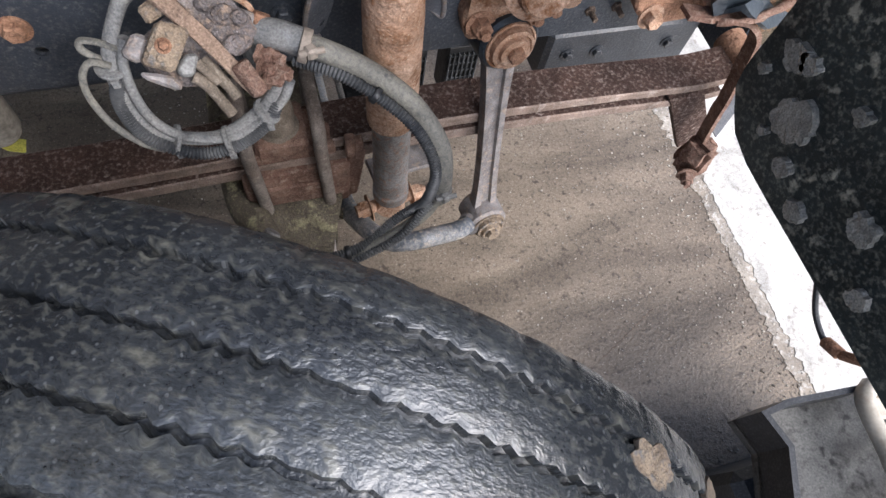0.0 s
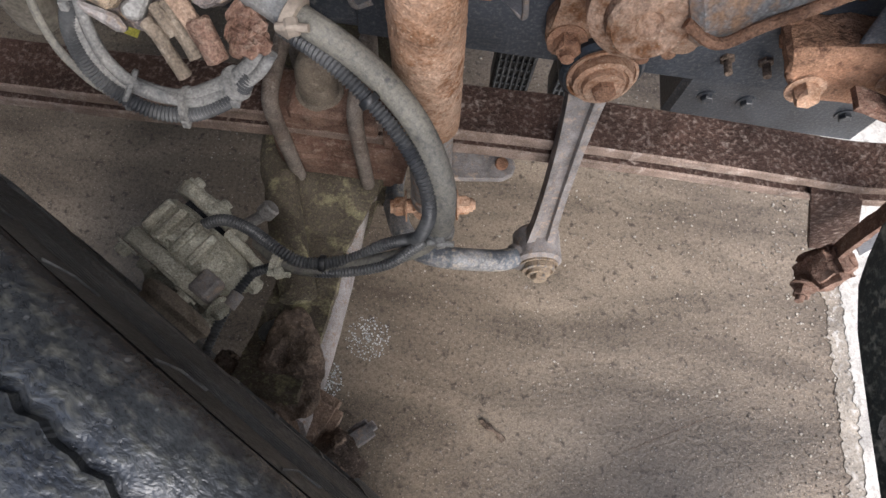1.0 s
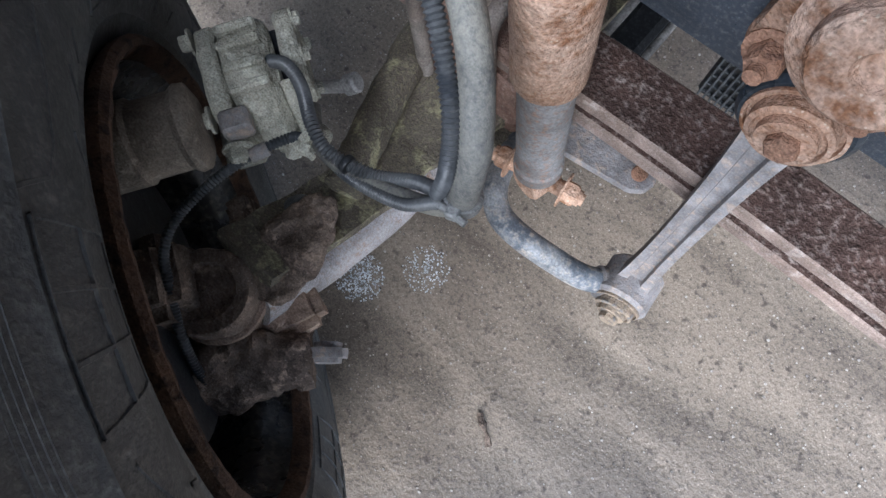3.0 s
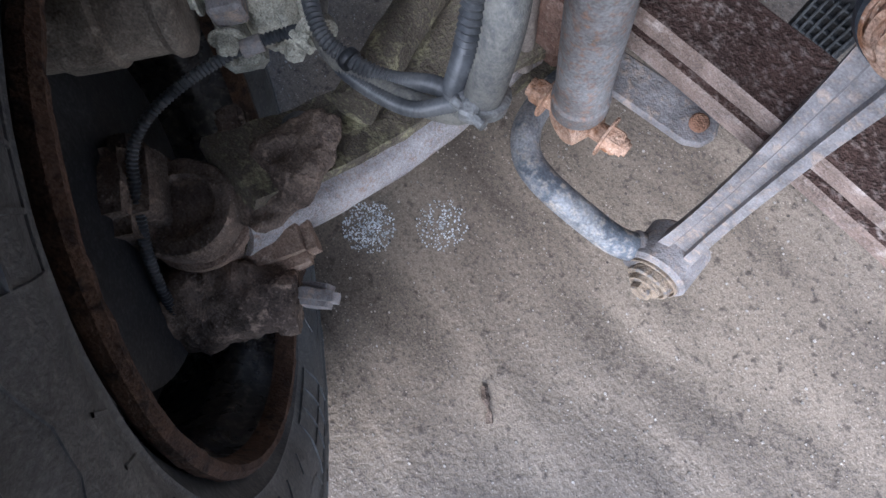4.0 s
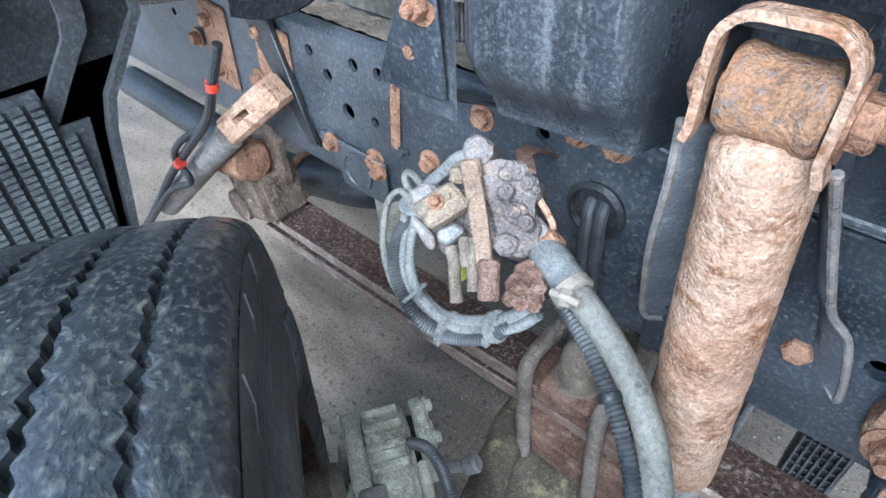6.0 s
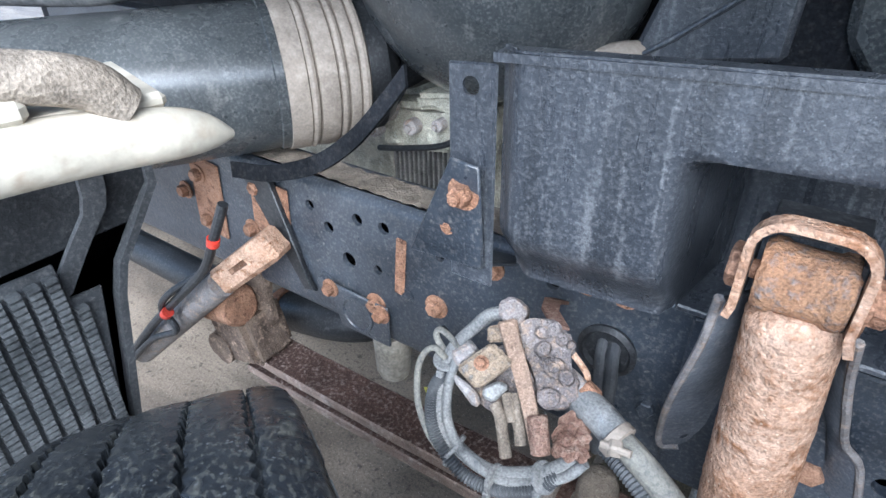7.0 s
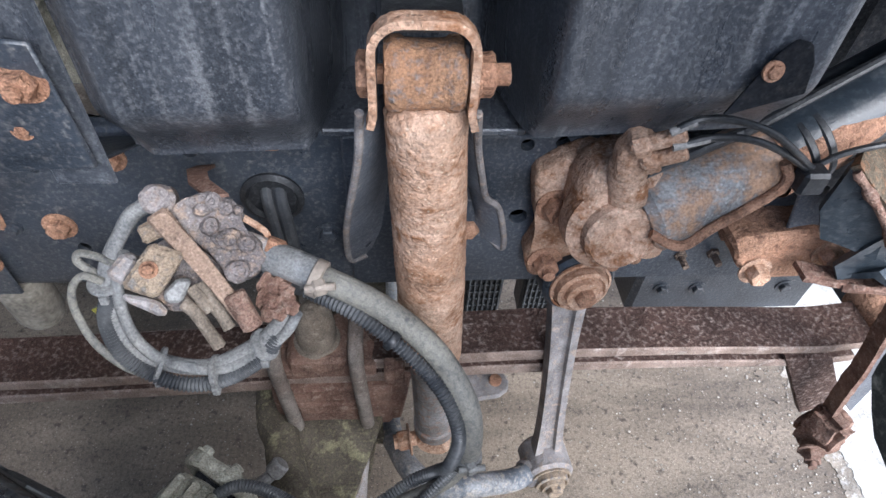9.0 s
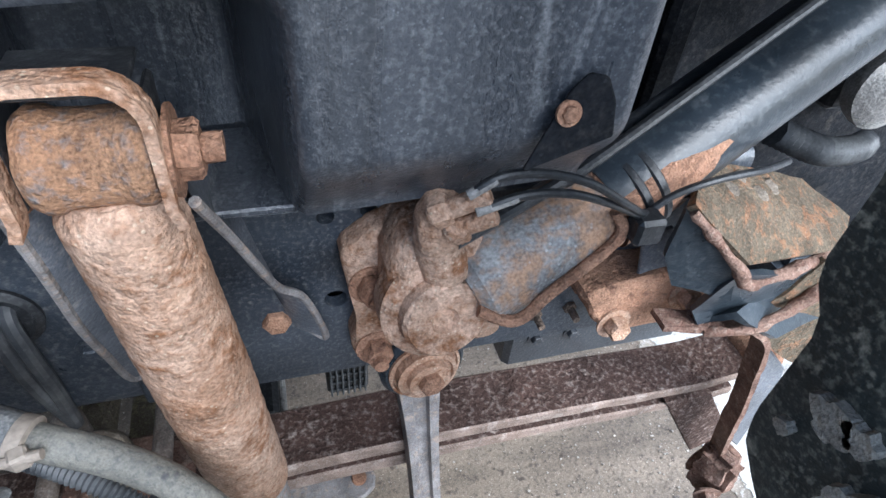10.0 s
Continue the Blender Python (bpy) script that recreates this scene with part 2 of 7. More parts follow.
M_UBOLT = mat("dusty brown steel", (0.22, 0.19, 0.165), (0.15, 0.12, 0.10), 0.7, scale=16, fine=160, bump=0.3, third=(0.28, 0.25, 0.22), third_amt=0.4)
M_RUSTBROWN = mat("brown rust with dust", (0.17, 0.10, 0.075), (0.23, 0.15, 0.115), 0.9, scale=14, fine=180, bump=0.6, third=(0.30, 0.22, 0.175), third_amt=0.38, spec=0.15)
M_OLIVE = mat("olive dirt over rusted plate", (0.095, 0.079, 0.055), (0.155, 0.122, 0.085), 0.85, scale=10, fine=170, bump=0.7, third=(0.25, 0.135, 0.075), third_amt=0.42, spec=0.2, soft=0.2, speck=0.3)
M_LINER = mat("grey-black liner plastic", (0.038, 0.041, 0.045), (0.068, 0.071, 0.076), 0.42, scale=5, fine=160, bump=0.15, third=(0.13, 0.13, 0.13), third_amt=0.33, soft=0.25, grain=0.9, tmul=14, speck=0.2)
M_EYE = mat("rust with blue paint remains", (0.40, 0.235, 0.135), (0.27, 0.145, 0.08), 0.75, scale=16, fine=170, bump=0.6, third=(0.19, 0.21, 0.225), third_amt=0.46, tmul=1.4, spec=0.3, soft=0.2, speck=0.2)


# ---- mesh helpers ----
def part(name, bm, material, parent=None, label="", smooth=35):
    bmesh.ops.recalc_face_normals(bm, faces=bm.faces)
    me = bpy.data.meshes.new(name)
    bm.to_mesh(me)
    bm.free()
    me.materials.append(material)
    if smooth:
        me.shade_smooth()
        me.set_sharp_from_angle(angle=radians(smooth))
    ob = new(name, me)
    if parent is not None:
        ob.parent = parent
    if label:
        ob["label"] = label
    return ob


def thing(name, label, category, group="", kind=""):
    return tagged(new(name), label, category, group, kind)


def frame_to(p0, p1, up=(0, 0, 1)):
    """Matrix whose z runs from p0 towards p1, its origin at p0."""
    z = (Vector(p1) - Vector(p0)).normalized()
    u = Vector(up)
    if abs(z.dot(u)) > 0.98:
        u = Vector((0, 1, 0))
    x = u.cross(z).normalized()
    y = z.cross(x)
    m = Matrix((x, y, z)).transposed().to_4x4()
    m.translation = Vector(p0)
    return m


def lathe(bm, prof, m, seg=28):
    """Profile of (radius, along) turned about z of m; closed by caps where the radius is not zero."""
    rings = []
    for r, a in prof:
        rings.append([bm.verts.new(m @ Vector((r * math.cos(2 * math.pi * i / seg), r * math.sin(2 * math.pi * i / seg), a))) for i in range(seg)])
    for q, w in zip(rings, rings[1:]):
        for i in range(seg):
            j = (i + 1) % seg
            bm.faces.new((q[i], q[j], w[j], w[i]))
    bm.faces.new(rings[0][::-1])
    bm.faces.new(rings[-1])
    return rings


def cyl(bm, p0, p1, r, r1=None, seg=24, ch=0.0):
    d = (Vector(p1) - Vector(p0)).length
    r1 = r if r1 is None else r1
    prof = [(r - ch, 0), (r, ch), (r1, d - ch), (r1 - ch, d)] if ch else [(r, 0), (r1, d)]
    lathe(bm, prof, frame_to(p0, p1), seg)


def curve_pts(pts, n=8):
    """Catmull-Rom through the points."""
    p = [Vector(q) for q in pts]
    p = [2 * p[0] - p[1]] + p + [2 * p[-1] - p[-2]]
    out = []
    for i in range(1, len(p) - 2):
        for k in range(n):
            t = k / n
            a, b, c, d = p[i - 1], p[i], p[i + 1], p[i + 2]
            out.append(0.5 * ((2 * b) + (c - a) * t + (2 * a - 5 * b + 4 * c - d) * t * t + (3 * b - a - 3 * c + d) * t ** 3))
    out.append(p[-2])
    return out


def sweep(bm, pts, r, seg=12, ring=None, flat=1.0):
    """A round bar along the points; ring(s): radius factor at arc length s."""
    p = [Vector(q) for q in pts]
    t0 = (p[1] - p[0]).normalized()
    u = t0.orthogonal().normalized()
    s, last, prev = 0.0, None, t0
    rings = []
    for i, q in enumerate(p):
        t = (p[min(i + 1, len(p) - 1)] - p[max(i - 1, 0)]).normalized()
        u = (prev.rotation_difference(t) @ u)
        u = (u - t * u.dot(t)).normalized()
        prev = t
        v = t.cross(u)
        if i:
            s += (q - p[i - 1]).length
        rad = r(i / (len(p) - 1)) if callable(r) else r
        if ring:
            rad *= ring(s)
        now = [bm.verts.new(q + (u * math.cos(2 * math.pi * k / seg) + v * flat * math.sin(2 * math.pi * k / seg)) * rad) for k in range(seg)]
        rings.append(now)
        if last:
            for k in range(seg):
                j = (k + 1) % seg
                bm.faces.new((last[k], last[j], now[j], now[k]))
        last = now
    bm.faces.new(rings[0][::-1])
    bm.faces.new(rings[-1])


def even(pts, step):
    """The polyline resampled at even steps."""
    p = [Vector(q) for q in pts]
    out, left = [p[0]], step
    for a, b in zip(p, p[1:]):
        d = (b - a).length
        x = left
        while x <= d:
            out.append(a.lerp(b, x / d))
            x += step
        left = x - d
    out.append(p[-1])
    return out


def corrugated(bm, pts, r, pitch=0.0042, seg=10):
    q = even(curve_pts(pts, 12), pitch / 2)
    k = [0]
    def radius(u):
        k[0] += 1
        return r * (1.0 if k[0] % 2 else 0.74)
    sweep(bm, q, radius, seg)


def box(bm, c, size, rot=None, bevel=0.003, seg=1):
    m = Matrix.Translation(c) @ (rot.to_4x4() if rot is not None else Matrix()) @ Matrix.Diagonal((*size, 1))
    g = bmesh.ops.create_cube(bm, size=1.0, matrix=m)
    if bevel:
        es = {e for v in g["verts"] for e in v.link_edges}
        bmesh.ops.bevel(bm, geom=list(es), offset=bevel, segments=seg, affect="EDGES", clamp_overlap=True)


def prism(bm, outline, depth, m, bevel=0.0):
    """A flat outline (x, y in m) given depth along m's z."""
    a = [bm.verts.new(m @ Vector((x, y, 0))) for x, y in outline]
    b = [bm.verts.new(m @ Vector((x, y, depth))) for x, y in outline]
    n = len(a)
    fs = [bm.faces.new(a[::-1]), bm.faces.new(b)]
    for i in range(n):
        j = (i + 1) % n
        fs.append(bm.faces.new((a[i], a[j], b[j], b[i])))
    if bevel:
        es = {e for f in fs for e in f.edges}
        bmesh.ops.bevel(bm, geom=list(es), offset=bevel, segments=1, affect="EDGES", clamp_overlap=True)


def plate(bm, pts, thick, bevel=0.002):
    """A flat plate through 3D points in one plane (any order round), given thickness along its normal."""
    p = [Vector(q) for q in pts]
    n = Vector((0, 0, 0))
    for i, q in enumerate(p):
        n += q.cross(p[(i + 1) % len(p)])
    n.normalize()
    x = (p[1] - p[0]).normalized()
    y = n.cross(x)
    m = Matrix((x, y, n)).transposed().to_4x4()
    m.translation = p[0]
    inv = m.inverted()
    prism(bm, [((inv @ q).x, (inv @ q).y) for q in p], thick, m, bevel)


def strip(bm, pts, width_dir, width, thick, bevel=0.0015):
    """A bent strap: the points run along it, width along width_dir, thickness across."""
    p = [Vector(q) for q in pts]
    w = Vector(width_dir).normalized() * width
    last = None
    first = None
    for i, q in enumerate(p):
        a = (q - p[i - 1]).normalized() if i else (p[1] - q).normalized()
        b = (p[i + 1] - q).normalized() if i < len(p) - 1 else a
        t = (a + b).normalized()
        nrm = t.cross(w).normalized()
        k = 1 / max(0.5, t.dot(a))
        n = nrm * thick * k
        now = [bm.verts.new(v) for v in (q, q + w, q + w + n, q + n)]
        if last:
            for k in range(4):
                j = (k + 1) % 4
                bm.faces.new((last[k], last[j], now[j], now[k]))
        else:
            first = now
        last = now
    bm.faces.new(first[::-1])
    bm.faces.new(last)


def lumpy(bm, amp, scale, cuts=0, seed=0.0):
    """Uneven cast or caked surface: points moved along their normals by noise."""
    if cuts:
        bmesh.ops.subdivide_edges(bm, edges=bm.edges[:], cuts=cuts, use_grid_fill=True)
    bm.normal_update()
    for v in bm.verts:
        v.co += v.normal * amp * noise.fractal(v.co * scale + Vector((seed, seed, seed)), 1.0, 2.0, 4)


def bolt(bm, p, direction, r=0.012, head=0.012, washer=True, shank=0.0):
    """Hexagon head with a washer under it, standing at p, pointing along direction."""
    m = frame_to(p, Vector(p) + Vector(direction))
    z = 0.0
    if washer:
        lathe(bm, [(r * 1.5, 0), (r * 1.5, 0.003)], m, 18)
        z = 0.003
    lathe(bm, [(r, z), (r, z + head * 0.8), (r * 0.85, z + head)], m, 6)
    if shank:
        lathe(bm, [(r * 0.5, z + head), (r * 0.5, z + head + shank)], m, 12)


def rotz(deg):
    return Matrix.Rotation(radians(deg), 3, "Z")


def cut(ob, bm):
    """Cuts the closed shapes of bm out of ob for good."""
    bmesh.ops.recalc_face_normals(bm, faces=bm.faces)
    me = bpy.data.meshes.new("cutter")
    bm.to_mesh(me)
    bm.free()
    tool = new("cutter", me)
    mod = ob.modifiers.new("cut", "BOOLEAN")
    mod.operation, mod.solver, mod.object = "DIFFERENCE", "EXACT", tool
    bpy.context.view_layer.update()
    done = bpy.data.meshes.new_from_object(ob.evaluated_get(bpy.context.evaluated_depsgraph_get()))
    ob.modifiers.remove(mod)
    ob.data = done
    bpy.data.objects.remove(tool)
    bpy.data.meshes.remove(me)
    done.set_sharp_from_angle(angle=radians(35))


# ---- ground ----
def ground():
    bm = bmesh.new()
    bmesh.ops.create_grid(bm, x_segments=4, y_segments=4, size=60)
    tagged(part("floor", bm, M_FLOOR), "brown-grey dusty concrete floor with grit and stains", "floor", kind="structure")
    # Floor lit beyond the truck's front, painted as a paler slab.
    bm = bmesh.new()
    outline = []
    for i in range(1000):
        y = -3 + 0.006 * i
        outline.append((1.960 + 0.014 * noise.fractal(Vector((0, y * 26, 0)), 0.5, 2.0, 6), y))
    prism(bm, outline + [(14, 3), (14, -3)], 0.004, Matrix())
    # Mid-tone strip that softens the painted edge of the lit floor.
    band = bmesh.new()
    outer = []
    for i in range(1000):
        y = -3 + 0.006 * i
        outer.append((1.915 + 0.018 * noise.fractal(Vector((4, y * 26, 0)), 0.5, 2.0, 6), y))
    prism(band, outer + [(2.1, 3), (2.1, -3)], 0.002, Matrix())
    tagged(part("floor_edge", band, M_FLOOR_HALF_LIT), "painted half-lit edge of the concrete floor", "floor", kind="structure")
    tagged(part("floor_pale", bm, M_FLOOR_LIT), "concrete floor in front of the truck, painted in its lit tone", "floor", kind="structure")
    # Lit far floor painted pale; unseen near floor added to bounce light.
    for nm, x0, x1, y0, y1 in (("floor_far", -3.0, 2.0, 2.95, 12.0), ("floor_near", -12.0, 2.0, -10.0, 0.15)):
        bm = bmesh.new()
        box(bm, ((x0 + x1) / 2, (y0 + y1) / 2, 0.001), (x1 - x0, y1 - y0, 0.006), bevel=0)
        tagged(part(nm, bm, M_FLOOR_LIT), "pale concrete floor beside the truck, painted lit to bounce light", "floor", kind="structure")


ground()


# ---- chassis rail ----
RAIL_Y, RAIL_B, RAIL_T = 1.708, 0.762, 1.045


def rail():
    root = thing("chassis_frame", "dusty blue-black steel truck chassis frame with holes and bolts", "chassis")
    bm = bmesh.new()
    x0, x1 = -2.6, 1.47
    y, t, fl, r = RAIL_Y, 0.008, 0.085, 0.018
    out = []
    def corner(cy, cz, a0, a1, rad):
        return [(cy + rad * math.cos(radians(a)), cz + rad * math.sin(radians(a))) for a in np.linspace(a0, a1, 5)]
    out += [(y + fl, RAIL_T)] + corner(y + r, RAIL_T - r, 90, 180, r) + corner(y + r, RAIL_B + r, 180, 270, r) + [(y + fl, RAIL_B)]
    out += [(y + fl, RAIL_B + t)] + corner(y + r, RAIL_B + r, 270, 180, r - t) + corner(y + r, RAIL_T - r, 180, 90, r - t) + [(y + fl, RAIL_T - t)]
    m = Matrix(((0, 0, 1, x0), (1, 0, 0, 0), (0, 1, 0, 0), (0, 0, 0, 1)))
    prism(bm, out, x1 - x0, m)
    ob = part("channel", bm, M_FRAME, root)
    holes = [(0.185, 0.911, 0.015), (0.105, 0.995, 0.010), (0.083, 0.814, 0.010), (0.968, 0.902, 0.013), (0.214, 0.999, 0.011), (0.145, 0.963, 0.011), (0.27, 1.0, 0.011),
             (0.25, 0.914, 0.009), (0.384, 0.846, 0.009), (0.378, 0.985, 0.008), (0.562, 1.009, 0.010), (0.963, 1.022, 0.009), (1.006, 1.025, 0.009), (1.061, 1.028, 0.009), (0.648, 0.937, 0.03), (0.03, 0.99, 0.009),
             (0.58, 1.035, 0.01), (-0.2, 0.9, 0.01), (-0.35, 0.96, 0.008)]
    cb = bmesh.new()
    for hx, hz, hr in holes:
        cyl(cb, (hx, y - 0.03, hz), (hx, y + 0.03, hz), hr, seg=16)
    cut(ob, cb)
    for bx, bz, br in [(0.37, 0.889, 0.014), (0.312, 0.887, 0.008), (0.47, 1.0, 0.013), (0.61, 1.03, 0.013), (0.66, 1.03, 0.013), (0.901, 0.880, 0.016), (0.76, 0.86, 0.011), (1.280, 0.868, 0.016), (0.712, 0.87, 0.012), (0.06, 0.86, 0.012), (0.24, 0.84, 0.014), (0.12, 0.845, 0.012)]:
        bm = bmesh.new()
        bolt(bm, (bx, y, bz), (0, -1, 0), br, br * 0.9)
        part("bolt", bm, M_RUST if br > 0.0125 else M_FRAME, root, "rusty flanged bolt head" if br > 0.0125 else "")
    for sx, sz in ((1.226, 0.817), (1.275, 0.821)):
        bm = bmesh.new()
        bolt(bm, (sx, y, sz), (0, -1, 0), 0.010, 0.01, shank=0.02)
        part("stud", bm, M_MUDDARK, root)
    bm = bmesh.new()
    lathe(bm, [(0.039, 0), (0.040, 0.005), (0.033, 0.009), (0.029, 0.003)], frame_to((0.648, y - 0.001, 0.937), (0.648, y - 1, 0.937)))
    part("grommet", bm, M_BLACK, root, "black rubber grommet round a cable hole")
    # flat reinforcing plate with a rusty patch below the tall cover
    bm = bmesh.new()
    box(bm, (1.05, y - 0.004, 0.90), (0.62, 0.008, 0.27), bevel=0.003)
    ob = part("doubler_plate", bm, M_FRAME, root)
    cb = bmesh.new()
    for hx, hz, hr in holes:
        if 0.75 < hx < 1.35:
            cyl(cb, (hx, y - 0.03, hz), (hx, y + 0.03, hz), hr, seg=16)
    cut(ob, cb)
    for x0, w, z0, h in ((0.0, 0.10, 0.955, 0.12), (-0.19, 0.09, 0.93, 0.17), (0.302, 0.020, 0.94, 0.11)):
        bm = bmesh.new()
        box(bm, (x0, y - 0.003, z0), (w, 0.006, h), Matrix.Rotation(radians(6), 3, "Y"), 0.003)
        lumpy(bm, 0.0008, 30, 2)
        part("rusty_plate", bm, M_RUST, root, "rust-streaked steel plate")
    for bx, bz in ((-0.20, 0.98), (-0.20, 0.88), (-0.02, 1.0), (0.02, 0.91), (-0.06, 0.90), (-0.26, 0.93)):
        bm = bmesh.new()
        bolt(bm, (bx, y - 0.006, bz), (0, -1, 0), 0.013, 0.014)
        part("bolt", bm, M_RUST, root)
    bm = bmesh.new()
    plate(bm, [(0.025, 1.69, 1.03), (0.09, 1.695, 0.815), (0.07, 1.695, 0.81), (-0.05, 1.69, 1.03)], 0.012)
    part("gusset", bm, M_BLACK, root, "black tapered gusset plate")
    # Near-black sheet closing the rail's open side behind the holes.
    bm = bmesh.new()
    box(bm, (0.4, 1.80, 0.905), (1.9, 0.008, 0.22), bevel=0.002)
    part("inner_liner", bm, M_DEEP, root, "near-black sheet behind the rail web and its holes")
    bm = bmesh.new()
    box(bm, (1.80, 2.05, 0.60), (0.10, 0.55, 0.26), bevel=0.02, seg=2)
    part("front_cross_member", bm, M_FRAME, root, "dark front cross member")
    bm = bmesh.new()
    bmesh.ops.create_grid(bm, x_segments=160, y_segments=10, size=0.5, matrix=Matrix.Translation((-0.05, 1.757, 1.0462)) @ Matrix.Diagonal((1.1, 0.058, 1, 1)))
    for v in bm.verts:
        v.co.z += 0.004 * max(0.0, noise.fractal(v.co * 60, 0.8, 2.0, 4)) - 0.0006
        v.co.y += 0.008 * noise.noise(v.co * 40)
    part("dirt_layer", bm, M_SLEEVE, root, "tan dirt lying on the rail flange")
    # cross members and the far side
    for cx, cz in ((-1.2, 0.9), (1.41, 0.88)):
        bm = bmesh.new()
        box(bm, (cx, 2.13, cz), (0.12, 0.84, 0.2), bevel=0.01)
        part("cross_member", bm, M_FRAME, root)
    bm = bmesh.new()
    box(bm, (-0.4, 2.55, 0.9), (4.4, 0.01, 0.28), bevel=0.002)
    box(bm, (-0.4, 2.51, 1.04), (4.4, 0.08, 0.008), bevel=0.002)
    box(bm, (-0.4, 2.51, 0.765), (4.4, 0.08, 0.008), bevel=0.002)
    part("far_channel", bm, M_FRAME, root, "dark rail of the far side")


rail()


# ---- wheel ----
STEER, CAMBER = 31.8, -2.4
RIM_C = Vector((0.6695, 1.2105, 0.539))
AX = Vector((math.sin(radians(STEER)) * math.cos(radians(CAMBER)), math.cos(radians(STEER)) * math.cos(radians(CAMBER)), math.sin(radians(CAMBER))))
TYRE_R, TYRE_W = 0.5685, 0.959


def wheel():
    root = thing("wheel", "worn dusty truck tyre on a rusty steel rim, steered", "wheel")
    m = frame_to(RIM_C, RIM_C + AX)  # z runs inboard
    R = TYRE_R
    zc = -0.148 * TYRE_W  # tyre middle
    def settle(bm):
        """The tyre stands flat on the floor."""
        for v in bm.verts:
            v.co.z = max(v.co.z, 0.003)
    def on_wall(r, side=1):
        """Distance of the sidewall from the tyre middle at radius r."""
        for (r0, a0), (r1, a1) in zip(wall, wall[1:]):
            if r1 <= r <= r0:
                return a1 + (a0 - a1) * (r - r1) / (r0 - r1)
        return wall[0][1]
    # tread: five ribs, a zigzag groove between each two, worn shoulders with small nicks
    grooves = [-0.088, -0.031, 0.029, 0.086]
    ext = [(-0.1365, 0.034, 0), (-0.135, 0.020, 0), (-0.130, 0.010, 0), (-0.122, 0.0045, 0), (-0.108, 0.0015, 0)]
    mid = []
    for i, g in enumerate(grooves):
        if i:
            mid += [(g + (grooves[i - 1] - g) * u, -0.0012, 0) for u in (0.7, 0.5, 0.3)]
        gw, gd = (0.0030, 0.012) if abs(g) < 0.05 else (0.0036, 0.009)
        mid += [(g - gw - 0.0050, 0.0, 1), (g - gw - 0.0008, 0.0010, 1), (g - gw + 0.0008, gd, 1), (g + gw - 0.0008, gd, 1), (g + gw + 0.0008, 0.0010, 1), (g + gw + 0.0050, 0.0, 1)]
    rows = ext + mid + [(-a, d, z) for a, d, z in ext[::-1]]
    seg = 1440
    bm = bmesh.new()
    rings = []
    for i in range(seg):
        a = 2 * math.pi * i / seg
        ph = (i % 9) / 9
        zig = (abs(ph * 2 - 1) * 2 - 1) * (0.0023 + 0.0012 * noise.noise(Vector((a * 11, 0, 0)))) + 0.0022 * noise.noise(Vector((a * 40, 3, 0)))
        ring = []
        for off, depth, z in rows:
            crown = 0.007 * (off / 0.14) ** 2
            p3 = Vector((math.cos(a) * R, math.sin(a) * R, off))
            nn = 0.0016 * noise.noise(p3 * 9) + 0.0007 * noise.noise(p3 * 45)
            r = R - crown - depth + (nn if depth < 0.012 else nn * 0.4)
            if abs(off) > 0.12:
                chip = noise.noise(p3 * 38)
                r -= 0.0035 * max(0.0, chip) + 0.0016 * (1 if (i // 4) % 5 == 0 else 0)
            ring.append(bm.verts.new(m @ Vector((r * math.cos(a), r * math.sin(a), zc + off + zig * z))))
        rings.append(ring)
    uv_layer = bm.loops.layers.uv.new("tread")
    for i in range(seg):
        q, w = rings[i], rings[(i + 1) % seg]
        for k in range(len(q) - 1):
            f = bm.faces.new((q[k], q[k + 1], w[k + 1], w[k]))
            for loop, (u, v) in zip(f.loops, ((i, rows[k][0]), (i, rows[k + 1][0]), (i + 1, rows[k + 1][0]), (i + 1, rows[k][0]))):
                loop[uv_layer].uv = (u / seg * 2 * math.pi * R, v)
    settle(bm)
    tread = part("tread", bm, M_TYRE, root, "worn ribbed tread with zigzag grooves", smooth=30)
    for deg, off, w, h in ((53, 0.076, 0.022, 0.040), (36, 0.094, 0.026, 0.045)):
        bm = bmesh.new()
        ring = []
        for k in range(40):
            b = 2 * math.pi * k / 40
            q = 0.8 + 0.35 * noise.fractal(Vector((math.cos(b) * 1.2, math.sin(b) * 1.2, deg)), 0.8, 2.0, 4)
            ring.append((w * q * math.cos(b), h * q * math.sin(b)))
        lo, hi = [], []
        for u, v in ring:
            a = radians(180 - deg) + v / R
            o = min(0.125, off + u)
            base_r = R - 0.007 * (o / 0.14) ** 2 - (0.004 if o > 0.112 else 0.0)
            lo.append(bm.verts.new(m @ Vector(((base_r - 0.004) * math.cos(a), (base_r - 0.004) * math.sin(a), zc + o))))
            hi.append(bm.verts.new(m @ Vector(((base_r + 0.0016) * math.cos(a), (base_r + 0.0016) * math.sin(a), zc + o))))
        bm.faces.new(hi)
        for k in range(40):
            bm.faces.new((lo[k], lo[(k + 1) % 40], hi[(k + 1) % 40], hi[k]))
        part("mud_patch", bm, M_SOLENOID, tread, "dried tan mud on the tyre shoulder")
    wall = [(0.5345, 0.1365), (0.522, 0.1395), (0.508, 0.1415), (0.502, 0.1410), (0.492, 0.1432), (0.470, 0.1478), (0.452, 0.1525), (0.449, 0.1545), (0.446, 0.1525), (0.425, 0.1552), (0.400, 0.1556), (0.375, 0.1545), (0.352, 0.148), (0.336, 0.139), (0.331, 0.1405), (0.326, 0.134), (0.312, 0.126), (0.302, 0.117)]
    walls = []
    for side in (1, -1):
        bm = bmesh.new()
        seg2 = 200
        rr = []
        for r, a in wall:
            rr.append([])
            for i in range(seg2):
                b = 2 * math.pi * i / seg2
                wob = 0.0008 * noise.noise(Vector((math.cos(b) * 6, math.sin(b) * 6, r * 30)))
